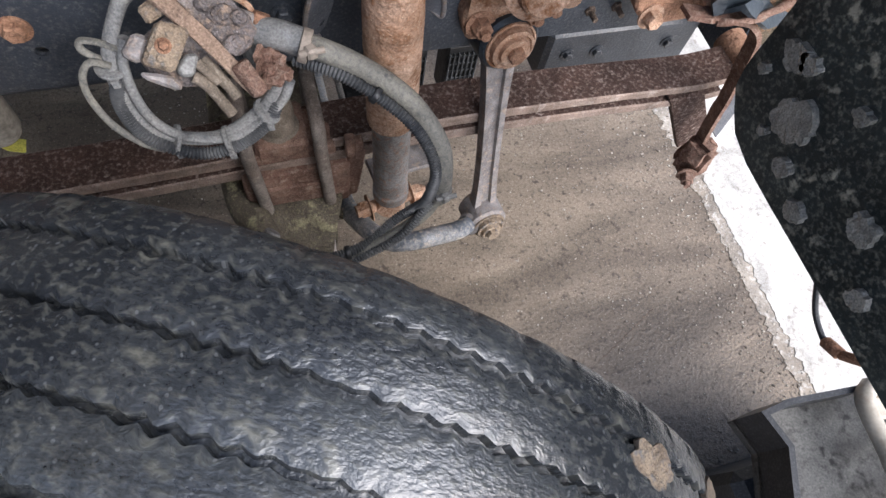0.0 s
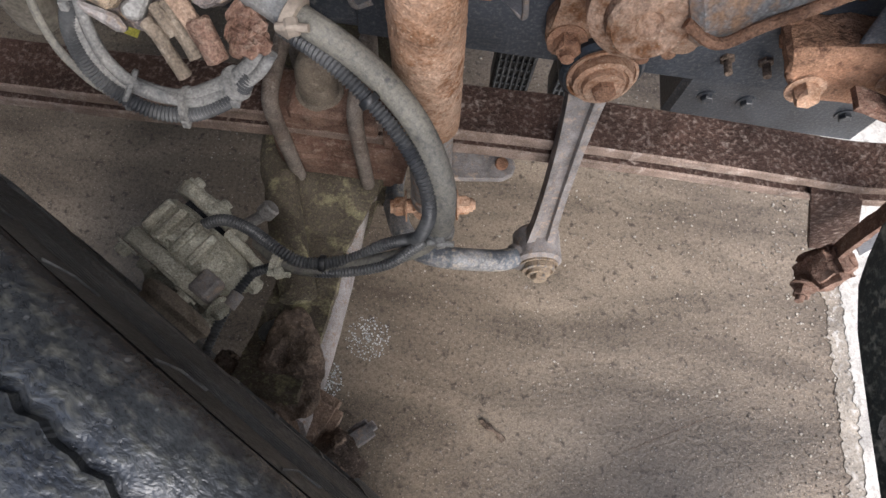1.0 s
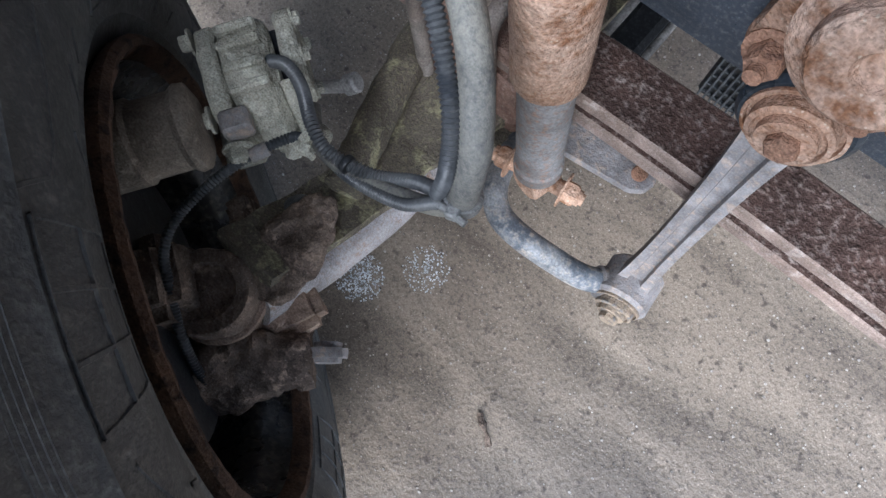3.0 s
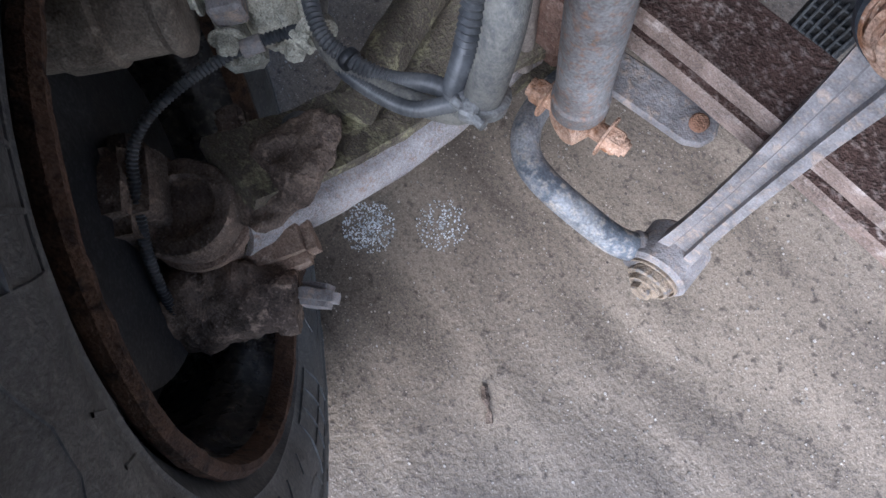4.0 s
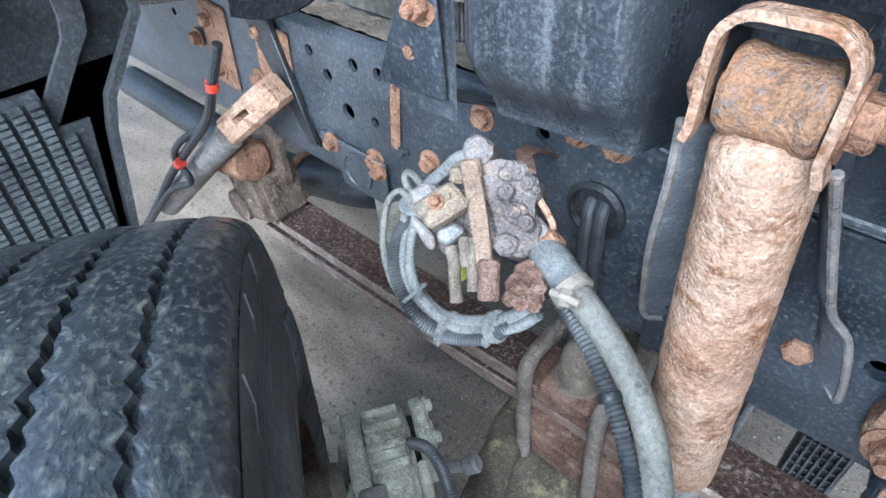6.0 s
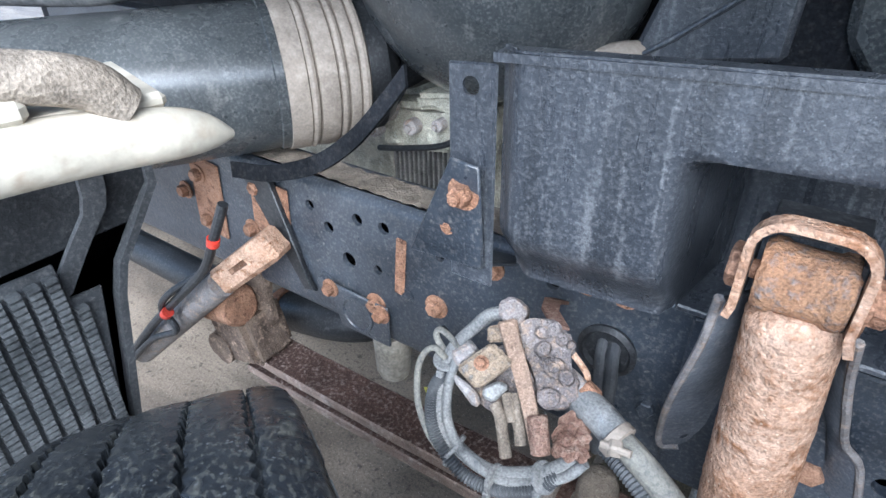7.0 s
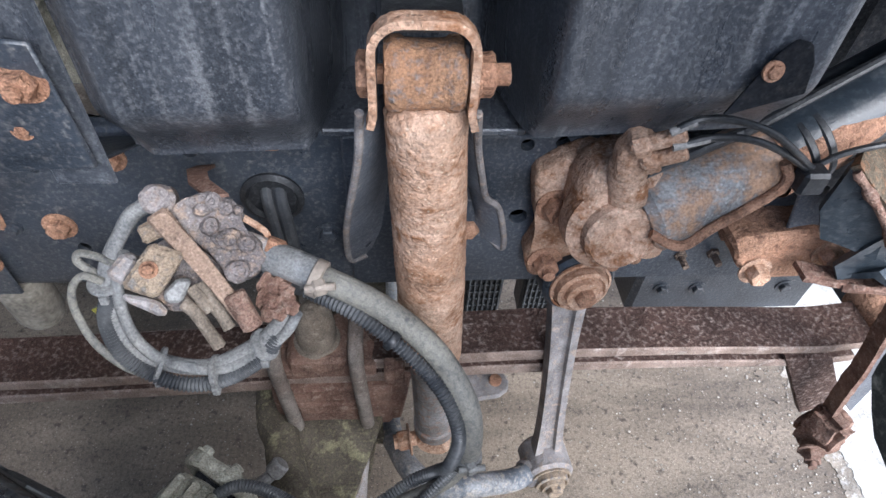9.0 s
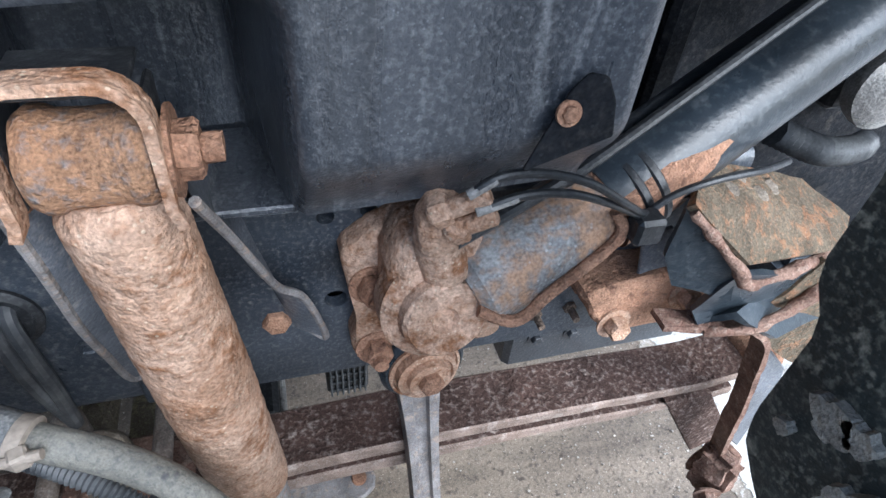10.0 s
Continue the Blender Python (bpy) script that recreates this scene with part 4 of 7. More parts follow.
def shock():
    root = thing("shock_absorber", "shock absorber with a dust tube caked in rusty mud", "shock absorber")
    ax = (SH_B - SH_T).normalized()
    L = (SH_B - SH_T).length
    m = frame_to(SH_T, SH_B)
    bm = bmesh.new()
    prof = [(0.024, 0.022), (0.032, 0.028)]
    prof += [(0.0365 + 0.0038 * min(1, k / 40), 0.036 + 0.416 * k / 80) for k in range(81)] + [(0.0385, 0.455), (0.034, 0.456), (0.033, 0.44)]
    lathe(bm, prof, m, 64)
    lumpy(bm, 0.0009, 90)
    part("dust_tube", bm, M_RUSTMUD, root, "rusty dust tube caked with tan mud")
    bm = bmesh.new()
    lathe(bm, [(0.033, 0.43), (0.033, L - 0.07), (0.036, L - 0.066), (0.036, L - 0.04), (0.032, L - 0.034), (0.030, L - 0.028)], m, 36)
    part("body_tube", bm, mat("grey paint flaking to rust", (0.24, 0.235, 0.23), (0.17, 0.155, 0.145), 0.6, scale=9, fine=120, bump=0.3, third=(0.28, 0.13, 0.06), third_amt=0.36), root, "grey lower tube with rust blotches")
    bm = bmesh.new()
    lathe(bm, [(0.016, -0.0335), (0.027, -0.0325), (0.0305, -0.027), (0.0305, -0.020), (0.0285, -0.016), (0.0282, 0.0), (0.0285, 0.016), (0.0305, 0.020), (0.0305, 0.027), (0.027, 0.0325), (0.016, 0.0335)], frame_to(SH_T, SH_T + Vector((1, 0, 0))), 40)
    lumpy(bm, 0.0012, 50)
    part("upper_eye", bm, M_EYE, root, "rusty upper eye with blue paint remains")
    bm = bmesh.new()
    cyl(bm, SH_T - Vector((0.05, 0, 0)), SH_T + Vector((0.062, 0, 0)), 0.008, seg=18)
    part("upper_pin", bm, M_RUST, root)
    for s, r, h in ((-1, 0.019, 0.012), (1, 0.0185, 0.014)):
        bm = bmesh.new()
        bolt(bm, SH_T + Vector((s * 0.040, 0, 0)), (s, 0, 0), r, h, shank=0.012 if s > 0 else 0)
        lumpy(bm, 0.0012, 60, 1)
        part("pin_nut", bm, M_RUST, root, "rusty hexagon nut")
    bm = bmesh.new()
    d = Vector((0.25, 1, 0)).normalized()
    cyl(bm, SH_B - d * 0.026, SH_B + d * 0.026, 0.030, seg=28, ch=0.004)
    part("lower_eye", bm, M_RUSTMUD, root)
    bm = bmesh.new()
    e = Vector((1, 0.15, 0.03)).normalized()
    cyl(bm, SH_B - e * 0.075, SH_B + e * 0.075, 0.013, seg=16)
    bolt(bm, SH_B + e * 0.045, e, 0.019, 0.02, shank=0.012)
    bolt(bm, SH_B - e * 0.045, -e, 0.019, 0.02, shank=0.0)
    part("lower_pin", bm, M_RUSTMUD, root, "rusty lower bolt")


shock()


def shock_bracket():
    root = thing("shock_bracket", "bent steel shock absorber bracket, dark paint with a rusty rim", "bracket")
    bm = bmesh.new()
    x0, x1, zt = 0.789, 0.862, 1.253
    r = 0.021
    left = [(x0 - 0.003, 1.166), (x0, 1.178), (x0, 1.19), (x0, zt - r)]
    top = [(x0 + r - r * math.cos(a), zt - r + r * math.sin(a)) for a in np.linspace(0.3, math.pi / 2, 5)]
    top += [(x1 - r + r * math.sin(a), zt - r + r * math.cos(a)) for a in np.linspace(0, math.pi / 2 - 0.3, 5)]
    right = [(x1, zt - r), (x1, 1.19), (x1, 1.178), (x1 + 0.004, 1.164)]
    pts = [(x, 1.532, z) for x, z in left + top + right]
    strip(bm, pts, (0, 1, 0), 0.017, 0.0065)
    part("yoke", bm, M_RUSTMUD, root, "rusty U-shaped yoke over the shock eye")
    bm = bmesh.new()
    box(bm, (0.8255, 1.572, 1.2455), (0.064, 0.05, 0.005), bevel=0.001)
    part("web", bm, M_BLACK, root, "dark inner web of the bracket")
    for x in (0.787, 0.860):
        bm = bmesh.new()
        box(bm, (x, 1.572, 1.205), (0.005, 0.05, 0.06), bevel=0.002)
        part("cheek", bm, M_BLACK, root)
    for edge, d in ((((0.774, 1.552, 1.170), (0.768, 1.575, 1.10), (0.752, 1.618, 1.00), (0.740, 1.665, 0.905), (0.739, 1.695, 0.826), (0.762, 1.700, 0.830)), 1),
                    (((0.874, 1.556, 1.166), (0.885, 1.600, 1.096), (0.898, 1.628, 1.035), (0.911, 1.652, 0.982), (0.934, 1.668, 0.944), (0.953, 1.690, 0.852), (0.935, 1.700, 0.858)), -1)):
        rim = curve_pts(edge, 5)
        top = Vector((rim[0].x + (0.035 if d > 0 else -0.012), 1.700, rim[0].z - 0.03))
        bot = Vector((rim[-1].x + (0.015 if d > 0 else -0.010), 1.704, rim[-1].z + 0.01))
        bm = bmesh.new()
        off = Vector((0.005 * d, 0.001, 0))
        rows = []
        for k, p in enumerate(rim):
            q = top.lerp(bot, k / (len(rim) - 1))
            rows.append([bm.verts.new(p.lerp(q, u) + Vector((0.012 * d * math.sin(math.pi * u), 0, 0)) + o) for o in (Vector(), off) for u in (0, 0.33, 0.67, 1)])
        for a, b in zip(rows, rows[1:]):
            for g in (0, 4):
                for k in range(3):
                    bm.faces.new((a[g + k], a[g + k + 1], b[g + k + 1], b[g + k]))
            bm.faces.new((a[0], b[0], b[4], a[4]))
        part("side_plate", bm, M_PLATE, root, "flared grey-blue side plate", smooth=50)
        bm = bmesh.new()
        sweep(bm, rim, 0.0042, 8)
        part("plate_edge", bm, M_STEELDUST, root, "pale worn plate edge")


shock_bracket()


# ---- anti-roll bar and its link ----
LK_T, LK_B = Vector((1.060, 1.688, 0.806)), Vector((1.084, 1.592, 0.346))


def link():
    root = thing("stabilizer_link", "forged stabilizer link with rusty bushed eyes", "link")
    d = (LK_B - LK_T)
    f = Vector((0.10, -1, 0.08)).normalized()   # bolt direction, towards the wheel side
    m = frame_to(LK_T, LK_B, up=f)
    bm = bmesh.new()
    L = d.length
    n = 16
    last = first = None
    for i in range(n + 1):
        u = i / n
        w = 0.019 + 0.008 * abs(2 * u - 1) ** 2.5 + 0.004 * (1 - u)
        z = 0.03 + (L - 0.06) * u
        t1, t2 = 0.013, 0.005
        sec = [(-w, t1), (-w * 0.45, t1), (-w * 0.35, t2), (w * 0.35, t2), (w * 0.45, t1), (w, t1), (w, -t1), (w * 0.45, -t1), (w * 0.35, -t2), (-w * 0.35, -t2), (-w * 0.45, -t1), (-w, -t1)]
        now = [bm.verts.new(m @ Vector((a, b, z))) for a, b in sec]
        if last:
            for k in range(12):
                j = (k + 1) % 12
                bm.faces.new((last[k], last[j], now[j], now[k]))
        else:
            first = now
        last = now
    bm.faces.new(first[::-1])
    bm.faces.new(last)
    part("shank", bm, M_STEELDUST, root, "grooved I-section shank, grey dusty steel")
    for c, r, nm in ((LK_T, 0.054, "upper_eye"), (LK_B, 0.046, "lower_eye")):
        bm = bmesh.new()
        lathe(bm, [(r - 0.006, -0.036), (r, -0.030), (r, 0.030), (r - 0.005, 0.036), (r * 0.85, 0.036)], frame_to(c, c + f), 36)
        part(nm, bm, M_STEELDUST if nm == "lower_eye" else M_COLUMN, root)
        bm = bmesh.new()
        lathe(bm, [(r * 0.84, 0.034), (r * 0.84, 0.040), (r * 0.78, 0.041), (r * 0.76, 0.036), (r * 0.70, 0.037), (r * 0.69, 0.050), (r * 0.60, 0.052), (r * 0.56, 0.048), (r * 0.50, 0.049), (r * 0.48, 0.058)], frame_to(c, c + f), 36)
        lumpy(bm, 0.0004, 60)
        washer = part("bush_washer", bm, M_RUSTMUD if nm == "upper_eye" else M_SOLENOID, root, "stepped rusty bush washer" if nm == "upper_eye" else "stepped dusty bush washer")
        bm = bmesh.new()
        bolt(bm, c + f * 0.055, f, 0.0155, 0.014, washer=False)
        part("nut", bm, M_RUST if nm == "upper_eye" else M_SOLENOID, washer)


link()


def roll_bar():
    root = thing("anti_roll_bar", "round steel anti-roll bar, worn dark paint and dust", "anti-roll bar")
    bm = bmesh.new()
    pts = curve_pts([LK_B + Vector((-0.028, -0.015, 0.0)), (1.02, 1.554, 0.36), (0.974, 1.541, 0.378), (0.903, 1.532, 0.393), (0.855, 1.541, 0.390), (0.822, 1.572, 0.385), (0.802, 1.62, 0.36), (0.788, 1.675, 0.33), (0.785, 1.80, 0.31), (0.785, 2.5, 0.31)], 8)
    sweep(bm, pts, 0.021, 16)
    part("bar", bm, mat("worn grey-black paint", (0.10, 0.11, 0.125), (0.30, 0.30, 0.30), 0.5, scale=13, fine=120, bump=0.2, third=(0.36, 0.31, 0.25), third_amt=0.4), root)

    bm = bmesh.new()
    lathe(bm, [(0.022, 0), (0.0265, 0.003), (0.0265, 0.020), (0.022, 0.023)], frame_to((1.040, 1.564, 0.353), (1.056, 1.575, 0.346)), 24)
    part("collar", bm, M_STEELDUST, root, "dusty steel collar")


roll_bar()


def spring_clip():
    root = thing("spring_clip", "pale steel bracket tongue under the leaf spring", "bracket")
    bm = bmesh.new()
    outline = [(-0.12, -0.028), (0.03, -0.03), (0.05, -0.02), (0.058, 0.0), (0.05, 0.02), (0.03, 0.03), (-0.12, 0.028)]
    prism(bm, outline, 0.012, Matrix.Translation((0.955, 1.69, 0.462)) @ Matrix.Rotation(radians(8), 4, "Z"), 0.003)
    part("tongue", bm, M_STEELDUST, root)
    bm = bmesh.new()
    cyl(bm, (0.985, 1.695, 0.462), (0.985, 1.695, 0.482), 0.012, seg=16, ch=0.002)
    part("pin", bm, M_RUST, root)


spring_clip()


# ---- steering gear ----
def steering_gear():
    root = thing("steering_gear", "steering gearbox bolted to the rail, caked in rusty mud", "steering gear")
    def face(y0):
        return Matrix(((1, 0, 0, 0), (0, 0, 1, y0), (0, 1, 0, 0), (0, 0, 0, 1)))
    bm = bmesh.new()
    prism(bm, [(0.972, 0.995), (0.998, 1.018), (1.03, 1.034), (1.065, 1.03), (1.105, 0.99), (1.136, 0.90), (1.125, 0.862), (1.08, 0.85), (1.045, 0.84), (1.025, 0.808), (0.992, 0.812), (0.978, 0.856), (0.992, 0.898), (0.980, 0.941)], 0.040, face(1.668), 0.006)
    lumpy(bm, 0.0016, 26, 3)
    flange = part("flange", bm, M_RUSTMUD, root, "cast mounting flange under tan mud", smooth=60)
    bm = bmesh.new()
    prism(bm, [(1.008, 0.950), (1.010, 1.03), (1.035, 1.062), (1.078, 1.062), (1.115, 1.03), (1.125, 0.965), (1.09, 0.920), (1.035, 0.920)], 0.075, face(1.606), 0.014)
    prism(bm, [(1.032, 1.055), (1.026, 1.095), (1.04, 1.118), (1.066, 1.11), (1.075, 1.075), (1.06, 1.055)], 0.03, face(1.586), 0.006)
    cyl(bm, (1.045, 1.606, 1.075), (1.062, 1.612, 1.015), 0.019, 0.024, seg=18, ch=0.003)
    cyl(bm, (1.10, 1.61, 0.955), (1.10, 1.585, 0.955), 0.016, seg=16, ch=0.002)
    lumpy(bm, 0.0016, 30, 2)
    part("housing", bm, M_RUSTMUD, root, "rounded cast housing under tan mud", smooth=60)
    bm = bmesh.new()
    c = Vector((1.055, 1.616, 0.971))
    lathe(bm, [(0.056, -0.02), (0.057, 0.012), (0.050, 0.018), (0.042, 0.020), (0.041, 0.034), (0.037, 0.038), (0.014, 0.036), (0.010, 0.030), (0.003, 0.030)], frame_to(c, c + Vector((0.05, -1, 0.25))), 36)
    lumpy(bm, 0.0006, 50)
    cap = part("end_cap", bm, M_RUSTMUD, root, "round end cap with a hollow middle")
    for p in ((1.003, 1.667, 0.953), (1.008, 1.667, 0.848), (1.118, 1.667, 0.880), (1.092, 1.667, 0.866)):
        bm = bmesh.new()
        bolt(bm, p, (0, -1, 0.1), 0.0165, 0.020, shank=0.010)
        part("bolt", bm, M_RUST, flange, "rusty flange bolt")
    bm = bmesh.new()
    plate(bm, [(1.308, 1.655, 0.984), (1.345, 1.655, 0.989), (1.384, 1.655, 0.876), (1.327, 1.655, 0.897)], 0.006)
    ob = part("bracket_plate", bm, M_PLATE, root, "grey-blue bracket plate with two holes")
    for k in range(5):
        bm = bmesh.new()
        a2 = radians(200 + 40 * k)
        bolt(bm, Vector((1.057, 1.616, 0.971)) + Vector((0.047 * math.cos(a2), 0.0, 0.047 * math.sin(a2))), (0.05, -1, 0.25), 0.007, 0.010, washer=False)
        part("cap_screw", bm, M_RUSTMUD, cap)
    bm = bmesh.new()
    for p, q, r in (((1.034, 1.588, 1.105), (1.078, 1.575, 1.131), 0.0085), ((1.05, 1.588, 1.085), (1.086, 1.575, 1.110), 0.0085)):
        cyl(bm, p, q, r, seg=14, ch=0.002)
    bolt(bm, (1.038, 1.588, 1.107), (0.85, -0.25, 0.5), 0.0135, 0.014, washer=False)
    bolt(bm, (1.054, 1.588, 1.087), (0.85, -0.25, 0.5), 0.0135, 0.014, washer=False)
    lumpy(bm, 0.0005, 50)
    part("hose_union", bm, M_RUSTMUD, root, "rusty pipe unions")
    a, b, e = Vector((1.085, 1.615, 0.985)), Vector((1.235, 1.650, 1.047)), Vector((1.80, 1.805, 1.322))
    bm = bmesh.new()
    cyl(bm, a, b, 0.050, 0.048, seg=40, ch=0.010)
    part("cylinder", bm, M_SILVER, root, "silver cylinder half covered in rust")
    bm = bmesh.new()
    cyl(bm, b - Vector((0.01, 0, 0)), e, 0.050, seg=40)
    part("column_tube", bm, M_COLUMN, root, "dark painted tube")
    bm = bmesh.new()
    sweep(bm, curve_pts([(1.085, 1.575, 0.995), (1.12, 1.565, 0.985), (1.155, 1.575, 1.005), (1.21, 1.59, 1.035), (1.225, 1.595, 1.055), (1.215, 1.60, 1.075)], 8), 0.006, 10)
    part("return_pipe", bm, M_RUST, root, "rusty thin pipe")
    bm = bmesh.new()
    d = (e - b).normalized()
    off = Vector((-0.022, -0.004, 0.054))
    sweep(bm, curve_pts([Vector((1.06, 1.59, 1.07)), a.lerp(b, 0.7) + off, b + off, b.lerp(e, 0.5) + off, e + off], 8), 0.006, 10)
    part("feed_pipe", bm, M_BLACK, root, "slim dark pipe along the column")
    for k, pts in enumerate((((1.058, 1.57, 1.136), (1.081, 1.57, 1.15), (1.113, 1.57, 1.15), (1.157, 1.57, 1.136), (1.205, 1.575, 1.103), (1.235, 1.59, 1.078), (1.256, 1.60, 1.065)),
                             ((1.066, 1.57, 1.119), (1.102, 1.57, 1.13), (1.143, 1.57, 1.127), (1.185, 1.575, 1.108), (1.22, 1.585, 1.085), (1.245, 1.596, 1.066)),
                             ((1.245, 1.60, 1.062), (1.271, 1.60, 1.085), (1.312, 1.60, 1.098), (1.377, 1.61, 1.096), (1.45, 1.65, 1.07)))):
        bm = bmesh.new()
        sweep(bm, curve_pts(pts, 8), 0.0038, 10)
        part("cable", bm, M_BLACK, root, "thin black cable")
        if k == 2:
            continue
        bm = bmesh.new()
        p, q = Vector(pts[0]), Vector(pts[1])
        sweep(bm, [p, p.lerp(q, 0.5), p.lerp(q, 0.9)], 0.0042, 10)
        part("cable_end", bm, M_ALU, root, "pale dusty cable end")
    bm = bmesh.new()
    mm = frame_to(b, e)
    rings = []
    for k in range(6):
        ring = []
        for i in range(64):
            an = 2 * math.pi * i / 64
            reach = 0.085 + 0.06 * noise.fractal(Vector((math.cos(an) * 1.5, math.sin(an) * 1.5, 7)), 0.8, 2.0, 4)
            ring.append(bm.verts.new(mm @ Vector(((0.0508 - (0.0012 if k == 5 else 0)) * math.cos(an), (0.0508 - (0.0012 if k == 5 else 0)) * math.sin(an), -0.012 + reach * k / 5))))
        rings.append(ring)
    for q, w in zip(rings, rings[1:]):
        for i in range(64):
            bm.faces.new((q[i], q[(i + 1) % 64], w[(i + 1) % 64], w[i]))
    part("rust_scale", bm, M_RUST, root, "flaking rust round the lower tube end")
    for u in (0.02, 0.05):
        bm = bmesh.new()
        lathe(bm, [(0.051, 0), (0.053, 0.002), (0.053, 0.008), (0.051, 0.010)], frame_to(b.lerp(e, u), e), 36)
        part("cable_tie", bm, M_BLACK, root)
    bm = bmesh.new()
    box(bm, (1.245, 1.59, 1.06), (0.03, 0.025, 0.03), bevel=0.004)
    part("tie_knot", bm, M_BLACK, root)


steering_gear()


# ---- splash cover ----
def cover():
    root = thing("splash_cover", "large black plastic splash cover, scuffed with dried dust", "cover")
    x0, x1, z0, z1 = 0.548, 1.20, 1.080, 1.340
    nx, nz = 120, 60
    bm = bmesh.new()
    def depth(x, z):
        # recess round the shock's upper end, and the bottom turned inwards
        def ss(a, b, v):
            t = min(1, max(0, (v - a) / (b - a)))
            return t * t * (3 - 2 * t)
        rx = ss(0.714, 0.752, x) * (1 - ss(0.898, 0.945, x))
        rz = 1 - ss(1.236, 1.272, z)
        y = 1.568 + 0.195 * rx * rz
        y += 0.045 * (1 - ss(1.08, 1.16, z)) * (1 - rx)
        y += 0.02 * (1 - ss(0.548, 0.575, x)) + 0.07 * ss(1.165, 1.20, x)
        return y + 0.0012 * noise.noise(Vector((x * 9, z * 9, 3)))
    grid = []
    for j in range(nz + 1):
        row = []
        for i in range(nx + 1):
            x, z = x0 + (x1 - x0) * i / nx, z0 + (z1 - z0) * j / nz
            row.append(bm.verts.new((x, depth(x, z), z + 0.055 * (x - x0))))
        grid.append(row)
    fs = [bm.faces.new((grid[j][i], grid[j][i + 1], grid[j + 1][i + 1], grid[j + 1][i])) for j in range(nz) for i in range(nx)]
    bmesh.ops.recalc_face_normals(bm, faces=bm.faces)
    bmesh.ops.solidify(bm, geom=fs, thickness=0.004)
    part("panel", bm, M_COVER, root, smooth=60)
    bm = bmesh.new()
    strip(bm, [(x0, 1.560, z1 - 0.002), (0.86, 1.560, z1 + 0.015), (x1, 1.560, z1 + 0.034)], (0, 1, 0), 0.03, -0.008)
    part("top_lip", bm, M_COVER, root)
    bm = bmesh.new()
    box(bm, (0.835, 1.708, 1.082), (0.215, 0.13, 0.008), bevel=0.002)
    part("recess_floor", bm, M_COVER, root)
    bm = bmesh.new()
    plate(bm, [(0.494, 1.572, 1.08), (0.548, 1.572, 1.08), (0.548, 1.572, 1.326), (0.494, 1.572, 1.322)], 0.004)
    ob = part("end_tab", bm, M_COVER, root, "end tab with a bolt hole")
    cb = bmesh.new()
    cyl(cb, (0.520, 1.5, 1.302), (0.520, 1.62, 1.302), 0.0095, seg=16)
    cut(ob, cb)
    bm = bmesh.new()
    bolt(bm, (1.112, 1.551, 1.212), (0, -1, 0.2), 0.006, 0.004)
    part("rusty_screw", bm, M_RUST, root)
    bm = bmesh.new()
    plate(bm, [(1.089, 1.557, 1.166), (1.112, 1.557, 1.226), (1.123, 1.557, 1.238), (1.137, 1.557, 1.235), (1.147, 1.557, 1.217), (1.153, 1.557, 1.189)], -0.006)
    part("flap", bm, M_DEEP, root, "black plastic flap with a rusty screw")
    br = thing("cover_bracket", "tapered steel bracket with a rusty bolt holding the cover", "bracket")
    bm = bmesh.new()
    plate(bm, [(0.437, 1.570, 1.095), (0.541, 1.566, 1.105), (0.541, 1.556, 1.230), (0.506, 1.556, 1.233)], 0.005)
    plate(bm, [(0.44, 1.570, 1.095), (0.535, 1.566, 1.103), (0.535, 1.70, 1.035), (0.44, 1.70, 1.025)], 0.005)
    part("plate", bm, M_FRAME, br)
    bm = bmesh.new()
    bolt(bm, (0.521, 1.556, 1.196), (0, -1, 0), 0.0125, 0.014, shank=0.006)
    part("bolt", bm, M_RUST, br, "rusty bolt caked with mud")
    bm = bmesh.new()
    bolt(bm, (0.496, 1.562, 1.146), (0, -1, 0), 0.006, 0.002)
    part("rivet", bm, M_RUST, br)


cover()


